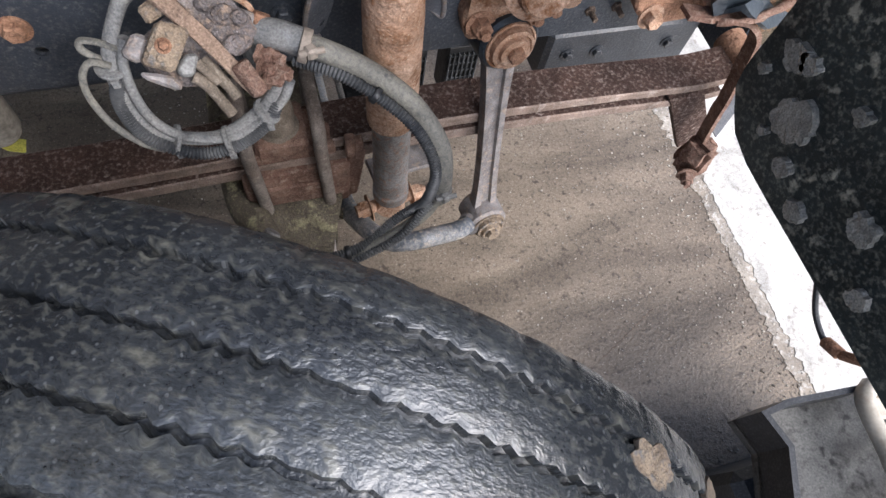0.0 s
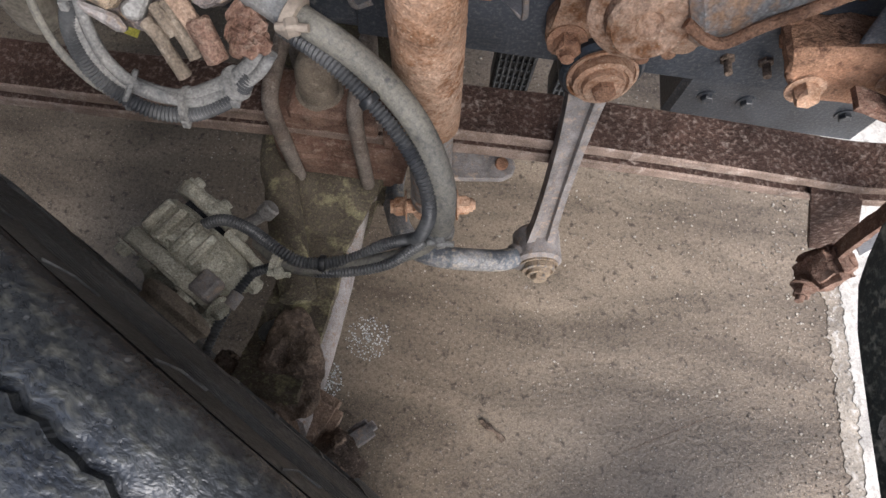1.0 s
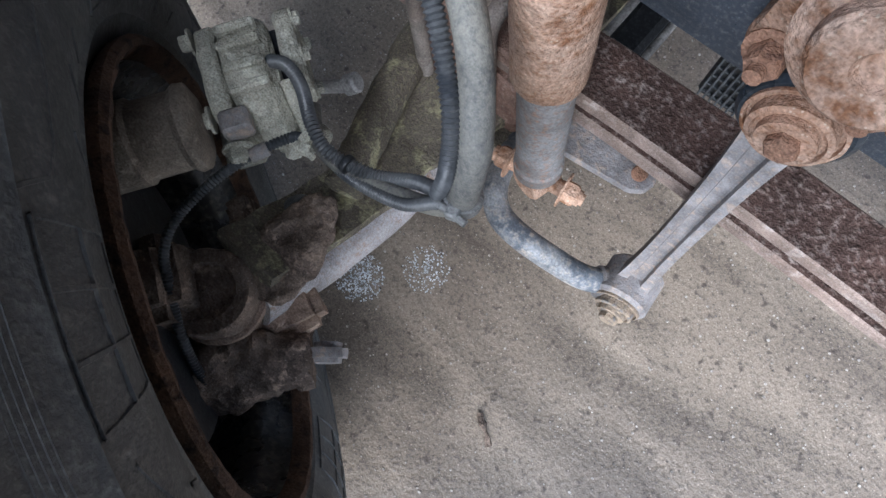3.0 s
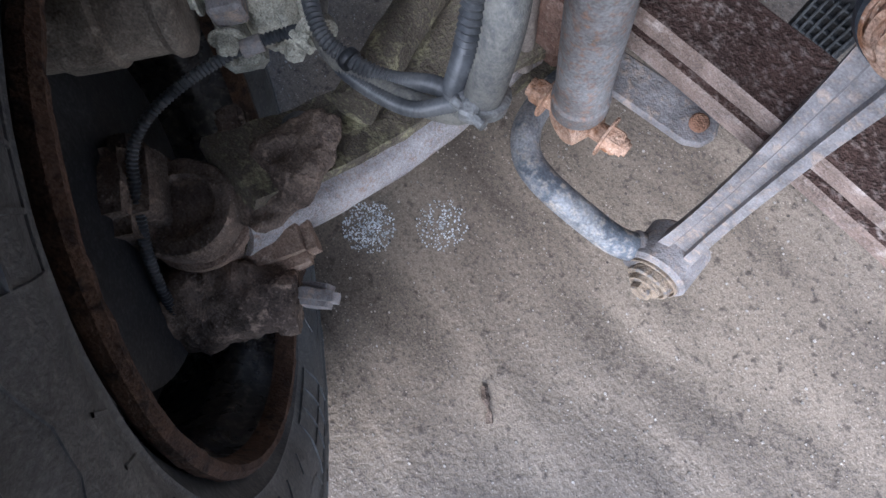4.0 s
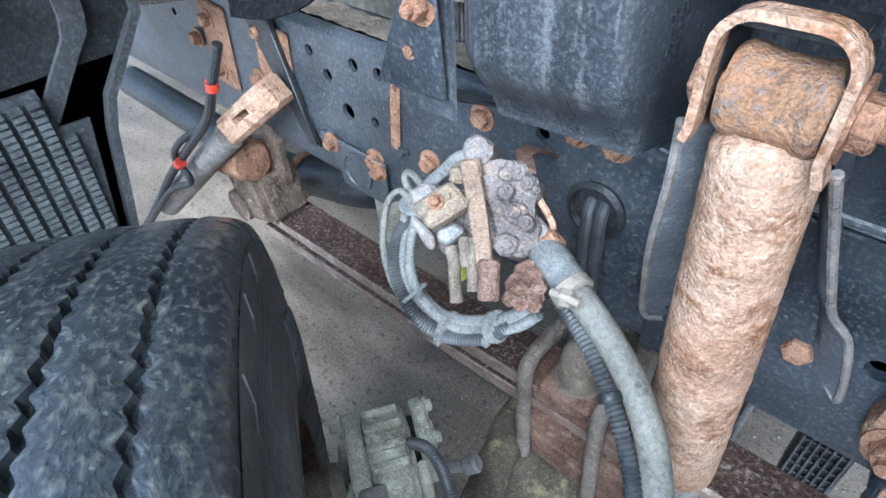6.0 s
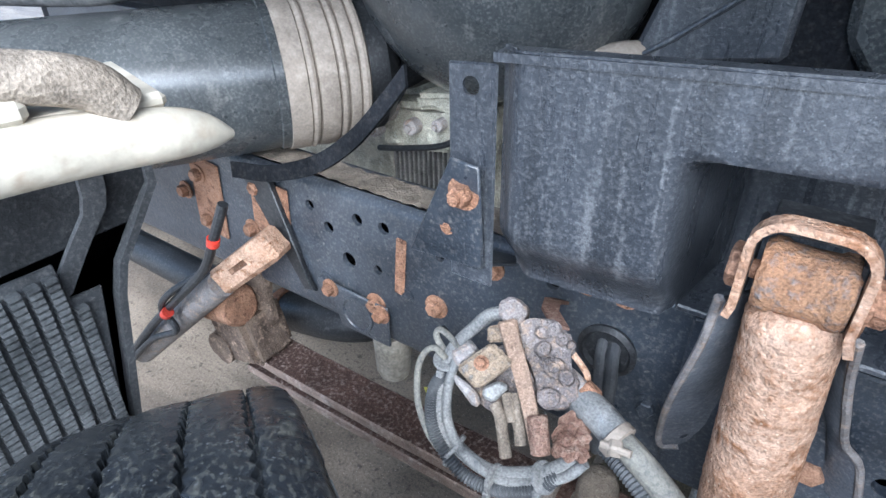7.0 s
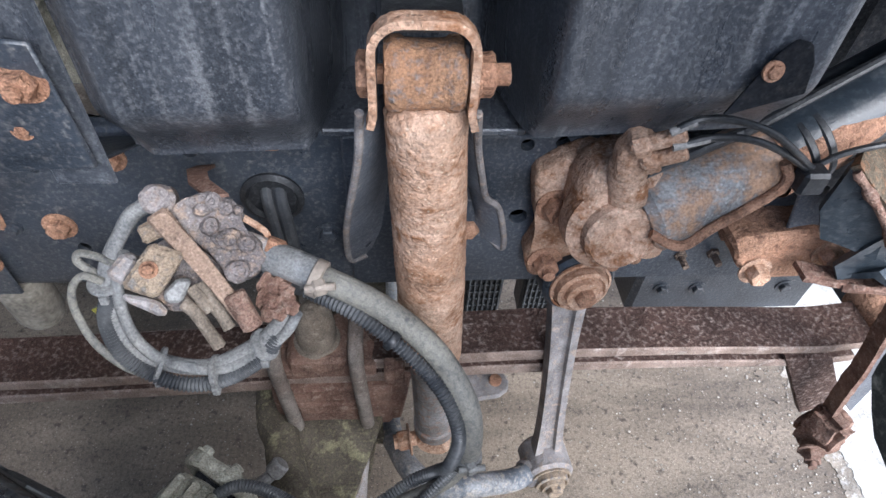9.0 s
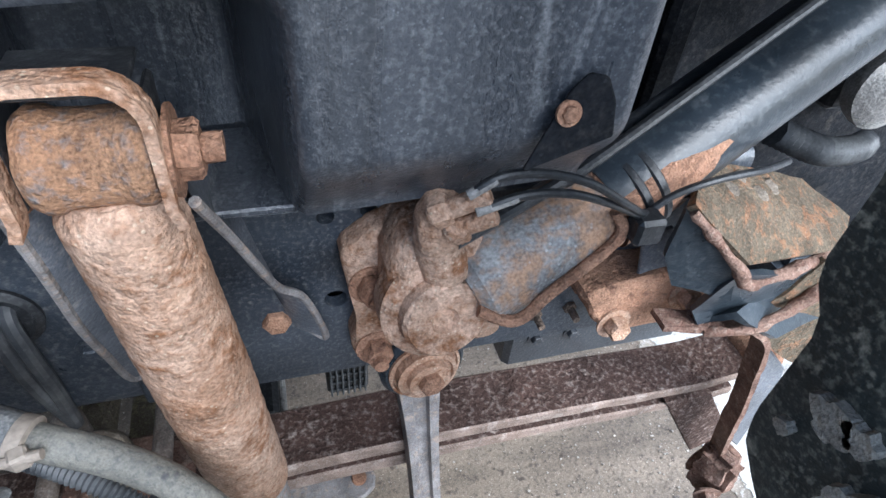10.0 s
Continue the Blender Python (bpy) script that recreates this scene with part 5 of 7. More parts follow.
# ---- wheel arch liner in front, step ----
def front_fender():
    root = thing("front_fender", "dark plastic wheel arch liner with mud spots", "fender")
    def inner(z):
        pts = [(0.836, 1.345), (0.845, 1.392), (0.865, 1.418), (0.894, 1.447), (0.93, 1.455), (1.05, 1.457), (1.09, 1.486), (1.18, 1.482), (1.65, 1.50)]
        for (z0, a), (z1, b) in zip(pts, pts[1:]):
            if z <= z1:
                return a + (b - a) * max(0, z - z0) / (z1 - z0)
        return pts[-1][1]
    grid = []
    nz, ny = 34, 40
    bm = bmesh.new()
    for j in range(nz + 1):
        z = 0.836 + 0.76 * (j / nz) ** 1.5
        row = []
        for i in range(ny + 1):
            y = 0.25 + (inner(z) - 0.25) * i / ny
            x = 1.335 - 0.18 * max(0, z - 1.05) ** 1.5 + 0.10 * max(0, 0.9 - y)
            x += 0.003 * noise.noise(Vector((y * 6, z * 6, 0)))
            row.append(bm.verts.new((x, y, z)))
        grid.append(row)
    fs = [bm.faces.new((grid[j][i], grid[j][i + 1], grid[j + 1][i + 1], grid[j + 1][i])) for j in range(nz) for i in range(ny)]
    bmesh.ops.solidify(bm, geom=fs, thickness=0.006)
    liner = part("liner", bm, M_FENDER, root, smooth=50)
    for y, z, r in ((1.398, 1.002, 0.024), (1.376, 1.012, 0.016), (1.338, 0.948, 0.038), (1.300, 0.895, 0.016), (1.425, 0.955, 0.009), (1.24, 0.875, 0.018), (1.17, 0.95, 0.022), (1.10, 0.89, 0.016), (1.41, 1.12, 0.008), (1.36, 0.90, 0.008), (1.28, 1.03, 0.012)):
        bm = bmesh.new()
        ring = []
        for a in np.linspace(0, 2 * math.pi, 49)[:-1]:
            q = r * (0.8 + 0.30 * noise.fractal(Vector((math.cos(a) * 1.1, math.sin(a) * 1.1, y * 40)), 0.8, 2.0, 4))
            ring.append((q * math.cos(a) * 1.15, q * math.sin(a)))
        prism(bm, ring, 0.011, Matrix(((0, 0, -1, 1.3345 - 0.18 * max(0, z - 1.05) ** 1.5), (1, 0, 0, y), (0, 1, 0, z), (0, 0, 0, 1))))
        part("mud_splash", bm, M_DRYMUD, liner, "pale dried mud splash")
    bm = bmesh.new()
    strip(bm, [(1.345, 1.40, 0.852), (1.55, 1.43, 0.79), (1.70, 1.45, 0.80), (1.80, 1.70, 0.84)], (0, 0, 1), 0.02, 0.01)
    part("support_arm", bm, M_RUST, root, "rusty support arm to the chassis")


front_fender()


def step():
    root = thing("cab_step", "white moulded cab step with a dirty dark foot well", "step")
    z = 0.45
    out = [(1.45, 1.012), (1.52, 1.02), (1.70, 1.005), (1.95, 0.99), (1.95, 0.45), (1.38, 0.45), (1.40, 0.70), (1.425, 0.84), (1.47, 0.94)]
    bm = bmesh.new()
    prism(bm, out, 0.03, Matrix.Translation((0, 0, z - 0.12)))
    part("well_floor", bm, M_STEP, root, "dirty grey foot well")
    bm = bmesh.new()
    strip(bm, [(x, y, z - 0.10) for x, y in out[5:] + out[:3]], (0, 0, 1), 0.10, 0.012)
    part("wall", bm, M_BLACK, root, "dark dirty step wall")
    bm = bmesh.new()
    sweep(bm, curve_pts([(1.70, 1.0, z + 0.005), (1.672, 0.985, z + 0.008), (1.660, 0.95, z + 0.008), (1.655, 0.88, z + 0.008), (1.64, 0.78, z + 0.008), (1.62, 0.60, z + 0.008), (1.60, 0.45, z + 0.008)], 6), 0.018, 14)
    part("rail", bm, M_WHITE, root, "white rounded step rail")
    for k in range(5):
        bm = bmesh.new()
        box(bm, (1.80, 0.95 - 0.085 * k, z), (0.28, 0.045, 0.02), rotz(-4), 0.006)
        part("slat", bm, M_WHITE, root, "white step slat")
    bm = bmesh.new()
    box(bm, (1.66, 0.72, 0.165), (0.5, 0.4, 0.33), bevel=0.02)
    part("support", bm, M_BLACK, root)
    w = thing("sensor_cable", "black cable with a rusty plug under the fender", "cable")
    bm = bmesh.new()
    sweep(bm, curve_pts([(1.58, 1.30, 0.77), (1.60, 1.235, 0.62), (1.60, 1.205, 0.575), (1.60, 1.154, 0.529), (1.60, 1.105, 0.513), (1.60, 1.085, 0.515)], 8), 0.006, 10)
    part("cable", bm, M_BLACK, w)
    bm = bmesh.new()
    cyl(bm, (1.60, 1.10, 0.514), (1.60, 1.065, 0.53), 0.012, seg=14, ch=0.002)
    cyl(bm, (1.60, 1.065, 0.53), (1.60, 1.03, 0.585), 0.010, seg=12, ch=0.002)
    lumpy(bm, 0.002, 60)
    part("plug", bm, M_RUST, w, "rusty plug")
    bm = bmesh.new()
    plate(bm, [(1.62, 1.20, 0.60), (1.62, 1.17, 0.575), (1.62, 1.03, 0.59), (1.62, 1.0, 0.78), (1.62, 1.25, 0.78)], 0.008)
    part("holder", bm, M_SLEEVE, w, "brown holder plate")


step()


def front_hanger():
    root = thing("spring_hanger", "rusty forged front spring hanger caked with mud", "bracket")
    bm = bmesh.new()
    pts = curve_pts([(1.34, 1.600, 0.872), (1.385, 1.590, 0.870), (1.43, 1.586, 0.864), (1.472, 1.585, 0.848), (1.506, 1.585, 0.815), (1.521, 1.585, 0.775), (1.530, 1.585, 0.735), (1.543, 1.585, 0.692), (1.556, 1.585, 0.640), (1.566, 1.585, 0.585), (1.585, 1.587, 0.51), (1.61, 1.59, 0.43)], 6)
    strip(bm, pts, (0, 1, 0), 0.030, 0.009)
    lumpy(bm, 0.0015, 40, 1)
    part("strap", bm, M_RUSTBROWN, root)
    bm = bmesh.new()
    plate(bm, [(1.522, 1.600, 0.806), (1.604, 1.600, 0.721), (1.617, 1.600, 0.684), (1.638, 1.600, 0.481), (1.592, 1.600, 0.53), (1.556, 1.600, 0.66)], 0.006)
    part("flared_plate", bm, M_PLATE, root, "flared grey-blue plate with rusty edges")
    bm = bmesh.new()
    plate(bm, [(1.494, 1.66, 0.574), (1.585, 1.66, 0.572), (1.70, 1.66, 0.40), (1.63, 1.66, 0.36)], 0.02)
    part("lower_plate", bm, M_RUSTDARK, root, "dark rusty lower hanger plate")
    bm = bmesh.new()
    box(bm, (1.606, 1.592, 0.432), (0.055, 0.07, 0.115), rotz(20), 0.012, 2)
    lumpy(bm, 0.012, 28, 4)
    part("foot", bm, M_RUSTBROWN, root)
    bm = bmesh.new()
    bolt(bm, (1.585, 1.563, 0.40), (-0.4, -1, 0), 0.016, 0.02, shank=0.012)
    lumpy(bm, 0.003, 50, 1)
    part("bolt", bm, M_RUSTBROWN, root)
    bm = bmesh.new()
    prism(bm, [(1.25, 0.90), (1.30, 0.915), (1.36, 0.92), (1.42, 0.90), (1.45, 0.85), (1.40, 0.83), (1.345, 0.822), (1.315, 0.82), (1.27, 0.86)], 0.06, Matrix(((1, 0, 0, 0), (0, 0, 1, 1.645), (0, 1, 0, 0), (0, 0, 0, 1))), 0.006)
    lumpy(bm, 0.006, 24, 3)
    part("casting", bm, M_RUST, root, "mud-caked mounting casting")
    for p in ((1.305, 1.645, 0.845), (1.395, 1.645, 0.88)):
        bm = bmesh.new()
        bolt(bm, p, (0, -1, 0.1), 0.0155, 0.018)
        part("bolt", bm, M_RUSTMUD, root)
    def sheet(rim, middle, thick):
        """A bent plate: fan round a middle point, given thickness."""
        bm = bmesh.new()
        c = bm.verts.new(middle)
        v = [bm.verts.new(p) for p in rim]
        fs = [bm.faces.new((c, v[k], v[(k + 1) % len(v)])) for k in range(len(v))]
        bmesh.ops.subdivide_edges(bm, edges=bm.edges[:], cuts=3, use_grid_fill=True)
        bmesh.ops.solidify(bm, geom=bm.faces[:], thickness=thick)
        lumpy(bm, 0.0022, 30)
        return bm
    block = part("block", sheet([(1.292, 1.60, 1.068), (1.345, 1.66, 1.066), (1.444, 1.69, 1.028), (1.545, 1.70, 0.992), (1.62, 1.668, 0.948), (1.560, 1.615, 0.952), (1.374, 1.578, 0.996)], (1.45, 1.64, 1.012), 0.010), M_OLIVE, root, "olive-brown dirt-covered top plate", smooth=50)
    part("gusset", sheet([(1.292, 1.598, 1.066), (1.297, 1.604, 0.998), (1.324, 1.604, 0.952), (1.396, 1.584, 0.932), (1.374, 1.576, 0.994)], (1.335, 1.596, 0.99), 0.008), M_COLUMN, root, "blue-black gusset with rusty edges", smooth=50)
    part("lower_gusset", sheet([(1.376, 1.584, 0.985), (1.467, 1.594, 0.958), (1.558, 1.613, 0.948), (1.585, 1.60, 0.845), (1.470, 1.565, 0.868), (1.407, 1.577, 0.905), (1.386, 1.60, 0.872), (1.366, 1.606, 0.905)], (1.46, 1.60, 0.90), 0.008), M_COLUMN, root, "dark folded lower gusset", smooth=50)
    bm = bmesh.new()
    lathe(bm, [(0.020, 0), (0.021, 0.004), (0.014, 0.006), (0.012, 0.001)], frame_to((1.54, 1.655, 0.978), (1.56, 1.60, 1.2)), 22)
    part("slot_rim", bm, M_RUSTBROWN, block, "rim of an oval hole")
    part("flank", sheet([(1.446, 1.602, 0.880), (1.485, 1.598, 0.918), (1.516, 1.600, 0.966), (1.57, 1.60, 0.88), (1.61, 1.60, 0.813), (1.611, 1.60, 0.736), (1.543, 1.60, 0.787)], (1.54, 1.60, 0.86), 0.008), M_OLIVE, root, "green-brown dirty hanger flank", smooth=50)
    bm = bmesh.new()
    sweep(bm, curve_pts([(1.298, 1.596, 1.066), (1.335, 1.586, 1.03), (1.374, 1.575, 0.990), (1.40, 1.578, 0.962), (1.47, 1.592, 0.958), (1.56, 1.612, 0.950)], 6), lambda u: 0.005 + 0.004 * u, 14)
    lumpy(bm, 0.005, 34)
    part("weld_edge", bm, M_RUSTBROWN, root, "tan rusty weld edge")
    bm = bmesh.new()
    sweep(bm, curve_pts([(1.392, 1.590, 0.872), (1.43, 1.572, 0.886), (1.50, 1.578, 0.905), (1.57, 1.602, 0.935)], 6), lambda u: 0.005 + 0.004 * u, 12)
    lumpy(bm, 0.004, 40)
    part("weld_edge", bm, M_RUSTBROWN, root)
    for p in ((1.41, 1.625, 1.012), (1.425, 1.648, 1.026), (1.40, 1.66, 1.04), (1.46, 1.668, 1.015), (1.37, 1.64, 1.045)):
        bm = bmesh.new()
        bolt(bm, p, (0.1, -0.5, 1), 0.012, 0.010)
        lumpy(bm, 0.004, 50, 1)
        part("bolt", bm, M_SLEEVE, block)


front_hanger()


# ---- rear liner, fender panel ----
def rear_liner():
    root = thing("mud_flap", "black wheel arch liner with a ribbed rubber flap behind the wheel", "mud flap")
    def inner(z):
        return 1.36 + 0.06 * max(0, min(1, (z - 0.69) / 0.30)) + 0.085 * max(0, min(1, (z - 0.99) / 0.11))
    bm = bmesh.new()
    grid = []
    for j in range(25):
        z = 0.45 + 0.80 * j / 24
        grid.append([bm.verts.new((0.0 + 0.25 * max(0, z - 1.05) ** 1.2, 0.5 + (inner(z) - 0.5) * i / 16, z)) for i in range(17)])
    fs = [bm.faces.new((grid[j][i], grid[j][i + 1], grid[j + 1][i + 1], grid[j + 1][i])) for j in range(24) for i in range(16)]
    bmesh.ops.solidify(bm, geom=fs, thickness=0.008)
    part("liner", bm, M_LINER, root)
    bm = bmesh.new()
    strip(bm, [(-0.012, inner(z) - 0.012, z) for z in np.linspace(0.46, 1.2, 16)], (1, 0, 0), 0.03, 0.012)
    part("edge_bead", bm, M_LINER, root)
    bm = bmesh.new()
    strip(bm, [(0.013 + 0.25 * max(0, z - 1.05) ** 1.2, inner(z) - 0.105, z) for z in np.linspace(0.99, 1.22, 10)], (0, 1, 0), 0.032, 0.008)
    part("raised_band", bm, M_LINER, root)
    bm = bmesh.new()
    plate(bm, [(0.012, 0.95, 0.55), (0.012, 1.33, 0.66), (0.012, 1.385, 0.985), (0.012, 1.34, 0.985), (0.012, 1.338, 1.045), (0.012, 0.95, 1.06)], 0.006)
    part("rubber_sheet", bm, M_LINER, root)
    bm = bmesh.new()
    for c in range(18):
        for k in range(44):
            z = 0.60 + 0.44 * k / 44
            y = 0.965 + 0.0225 * c + 0.04 * (z - 0.99) * (1 if z < 0.99 else 0)
            if z > 0.975 and y > 1.325:
                continue
            box(bm, (0.024, y, z), (0.014, 0.015, 0.0065), bevel=0.0)
    tagged(part("rubber_rib", bm, M_RIB, root, "rows of grey dusty rubber ribs"), kind="stuff")
    p = thing("cab_fender", "off-white painted fender lip with a rounded end", "fender")
    bm = bmesh.new()
    pts = curve_pts([(0.23, 0.35, 1.325), (0.32, 0.80, 1.328), (0.375, 1.10, 1.326), (0.402, 1.24, 1.324), (0.420, 1.325, 1.314), (0.431, 1.366, 1.303)], 8)
    sweep(bm, pts, lambda u: 0.019 * (1 - u ** 8) + 0.003, 18)
    box(bm, (0.30, 1.10, 1.338), (0.12, 0.5, 0.012), rotz(-14), 0.004)
    part("lip", bm, M_WHITE, p)
    bm = bmesh.new()
    box(bm, (0.372, 1.18, 1.352), (0.05, 0.14, 0.016), rotz(-12), 0.005)
    part("bracket", bm, M_WHITE, p, "cream bracket plate")
    bm = bmesh.new()
    sweep(bm, curve_pts([(0.29, 0.88, 1.378), (0.34, 1.06, 1.380), (0.38, 1.20, 1.376), (0.405, 1.275, 1.362), (0.412, 1.30, 1.338)], 8), 0.017, 16)
    part("grab_tube", bm, M_SLEEVE, p, "rusty brown bent tube")
    bm = bmesh.new()
    sweep(bm, [(0.33, 1.12, 1.33), (0.20, 1.14, 1.29), (0.03, 1.16, 1.235)], 0.014, 12)
    part("stay", bm, M_BLACK, p, "black stay from the liner")
    bm = bmesh.new()
    bolt(bm, (0.385, 1.225, 1.360), (0, 0, 1), 0.008, 0.008)
    part("screw", bm, M_RUST, p)


rear_liner()


# ---- cab and front end ----
def cab():
    root = thing("truck_cab", "truck cab underside and wheelhouse, mostly unseen panels added for shade", "truck cab")
    # Unseen overhead slab, stretched past the cab to shade chassis and floor.
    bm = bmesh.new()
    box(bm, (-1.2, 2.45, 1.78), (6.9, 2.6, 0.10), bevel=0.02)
    part("floor_pan", bm, M_DEEP, root, "unseen cab floor pan extended to shade the chassis")
    # Unseen front sheet, added to keep the background dark.
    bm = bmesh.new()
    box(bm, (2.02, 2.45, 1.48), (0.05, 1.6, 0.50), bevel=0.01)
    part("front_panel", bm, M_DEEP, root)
    # Wider than the wheelhouse: hides the bright background, shade put in its black.
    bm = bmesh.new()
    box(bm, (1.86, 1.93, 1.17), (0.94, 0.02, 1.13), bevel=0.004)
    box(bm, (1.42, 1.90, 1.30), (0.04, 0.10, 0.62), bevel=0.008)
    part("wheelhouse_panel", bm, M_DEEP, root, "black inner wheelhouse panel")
    # Unseen far panel, added to block low light under the truck.
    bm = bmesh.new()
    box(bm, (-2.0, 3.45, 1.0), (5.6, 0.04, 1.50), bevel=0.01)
    part("side_skirt", bm, M_DEEP, root, "unseen plain panel blocking light from the far side")
    h = thing("hub_unit", "grey dusty pump unit beside the wheelhouse", "pump")
    bm = bmesh.new()
    lathe(bm, [(0.055, 0), (0.06, 0.01), (0.06, 0.03), (0.045, 0.04), (0.03, 0.055), (0.01, 0.058)], frame_to((1.80, 1.86, 1.03), (1.78, 0.9, 1.10)), 28)
    lumpy(bm, 0.003, 30)
    part("disc", bm, M_ALU, h)
    bm = bmesh.new()
    box(bm, (1.80, 1.895, 1.03), (0.10, 0.05, 0.10), bevel=0.008)
    part("mount", bm, M_BLACK, h)
    bm = bmesh.new()
    corrugated(bm, [(1.56, 1.78, 1.02), (1.65, 1.77, 0.985), (1.74, 1.79, 0.965), (1.80, 1.82, 0.95)], 0.022, 0.012)
    part("ribbed_hose", bm, M_CORR, h, "black ribbed hose")


cab()


# ---- intake duct and engine ----
def intake():
    root = thing("intake_duct", "black air intake duct with beige ribbed bands", "air duct")
    bm = bmesh.new()
    b = Vector((-0.03, 1.785, 1.178))
    ax = Vector((0.53, 0.848, 0.0))
    m = frame_to(b, b + ax)
    lathe(bm, [(0.125, -0.75), (0.125, -0.012), (0.128, -0.010), (0.128, 0.004), (0.122, 0.006)], m, 56)
    part("pipe", bm, M_DUCT, root, "dusty black plastic pipe")
    bm = bmesh.new()
    prof = [(0.122, 0.003), (0.130, 0.005), (0.131, 0.038), (0.127, 0.040)]
    for w in ((0.014, 0.034, 0.014, 0.020, 0.016)):
        z0 = prof[-1][1]
        prof += [(0.130, z0 + 0.002), (0.132, z0 + 0.5 * w), (0.130, z0 + w - 0.002), (0.124, z0 + w + 0.001)]
    lathe(bm, prof + [(0.118, prof[-1][1] + 0.003)], m, 64)
    part("bellows", bm, M_BAND, root, "beige ribbed rubber bellows")
    bm = bmesh.new()
    lathe(bm, [(0.114, 0.13), (0.118, 0.145), (0.117, 0.18), (0.10, 0.20), (0.07, 0.215)], m, 40)
    part("neck", bm, M_BLACK, root)
    bm = bmesh.new()
    sweep(bm, curve_pts([(0.06, 1.93, 1.18), (0.10, 1.99, 1.20), (0.17, 2.03, 1.26), (0.25, 2.05, 1.36)], 8), 0.07, 32)
    part("bend", bm, M_DEEP, root, "black rubber bend")
    bm = bmesh.new()
    c = Vector((0.30, 1.985, 1.375))
    bmesh.ops.create_uvsphere(bm, u_segments=48, v_segments=28, radius=0.21, matrix=Matrix.Translation(c) @ Matrix.Diagonal((1.22, 0.85, 1.12, 1)))
    part("elbow", bm, M_DUCT, root, "large rounded black plastic elbow")
    bm = bmesh.new()
    lathe(bm, [(0.085, 0), (0.095, 0.004), (0.096, 0.018), (0.090, 0.022), (0.094, 0.028), (0.094, 0.04), (0.08, 0.044)], frame_to((0.475, 2.00, 1.40), (0.65, 1.99, 1.47)), 40)
    part("outlet_band", bm, M_SLEEVE, root, "brown rubber band at the elbow outlet")
    h = thing("coolant_hose", "black ribbed hose above the air duct", "hose")
    bm = bmesh.new()
    corrugated(bm, [(-0.75, 1.66, 1.27), (-0.5, 1.68, 1.285), (-0.28, 1.68, 1.31), (-0.12, 1.68, 1.36), (-0.02, 1.7, 1.45)], 0.018, 0.012)
    part("hose", bm, M_CORR, h)
    e = thing("exhaust_pipe", "dark exhaust pipe under the chassis rail", "pipe")
    bm = bmesh.new()
    sweep(bm, curve_pts([(-1.2, 1.85, 0.50), (-0.40, 1.85, 0.50), (-0.18, 1.85, 0.55), (0.02, 1.86, 0.60), (0.10, 1.95, 0.62), (0.12, 2.2, 0.62)], 8), 0.05, 24)
    part("pipe", bm, M_BLACK, e)
    bm = bmesh.new()
    lathe(bm, [(0.054, 0), (0.056, 0.004), (0.056, 0.026), (0.054, 0.03)], frame_to((-0.22, 1.85, 0.541), (-0.18, 1.85, 0.55)), 28)
    part("pipe_clamp", bm, M_RUST, e)
    k = thing("strap_strip", "black plastic strip hanging under the duct", "strip")
    bm = bmesh.new()
    strip(bm, curve_pts([(-0.02, 1.66, 1.035), (0.087, 1.655, 1.056), (0.195, 1.655, 1.097), (0.275, 1.655, 1.151), (0.328, 1.66, 1.205), (0.364, 1.67, 1.25)], 6), (-0.3, 0.3, 1), 0.027, 0.005)
    part("strip", bm, M_DEEP, k)


intake()


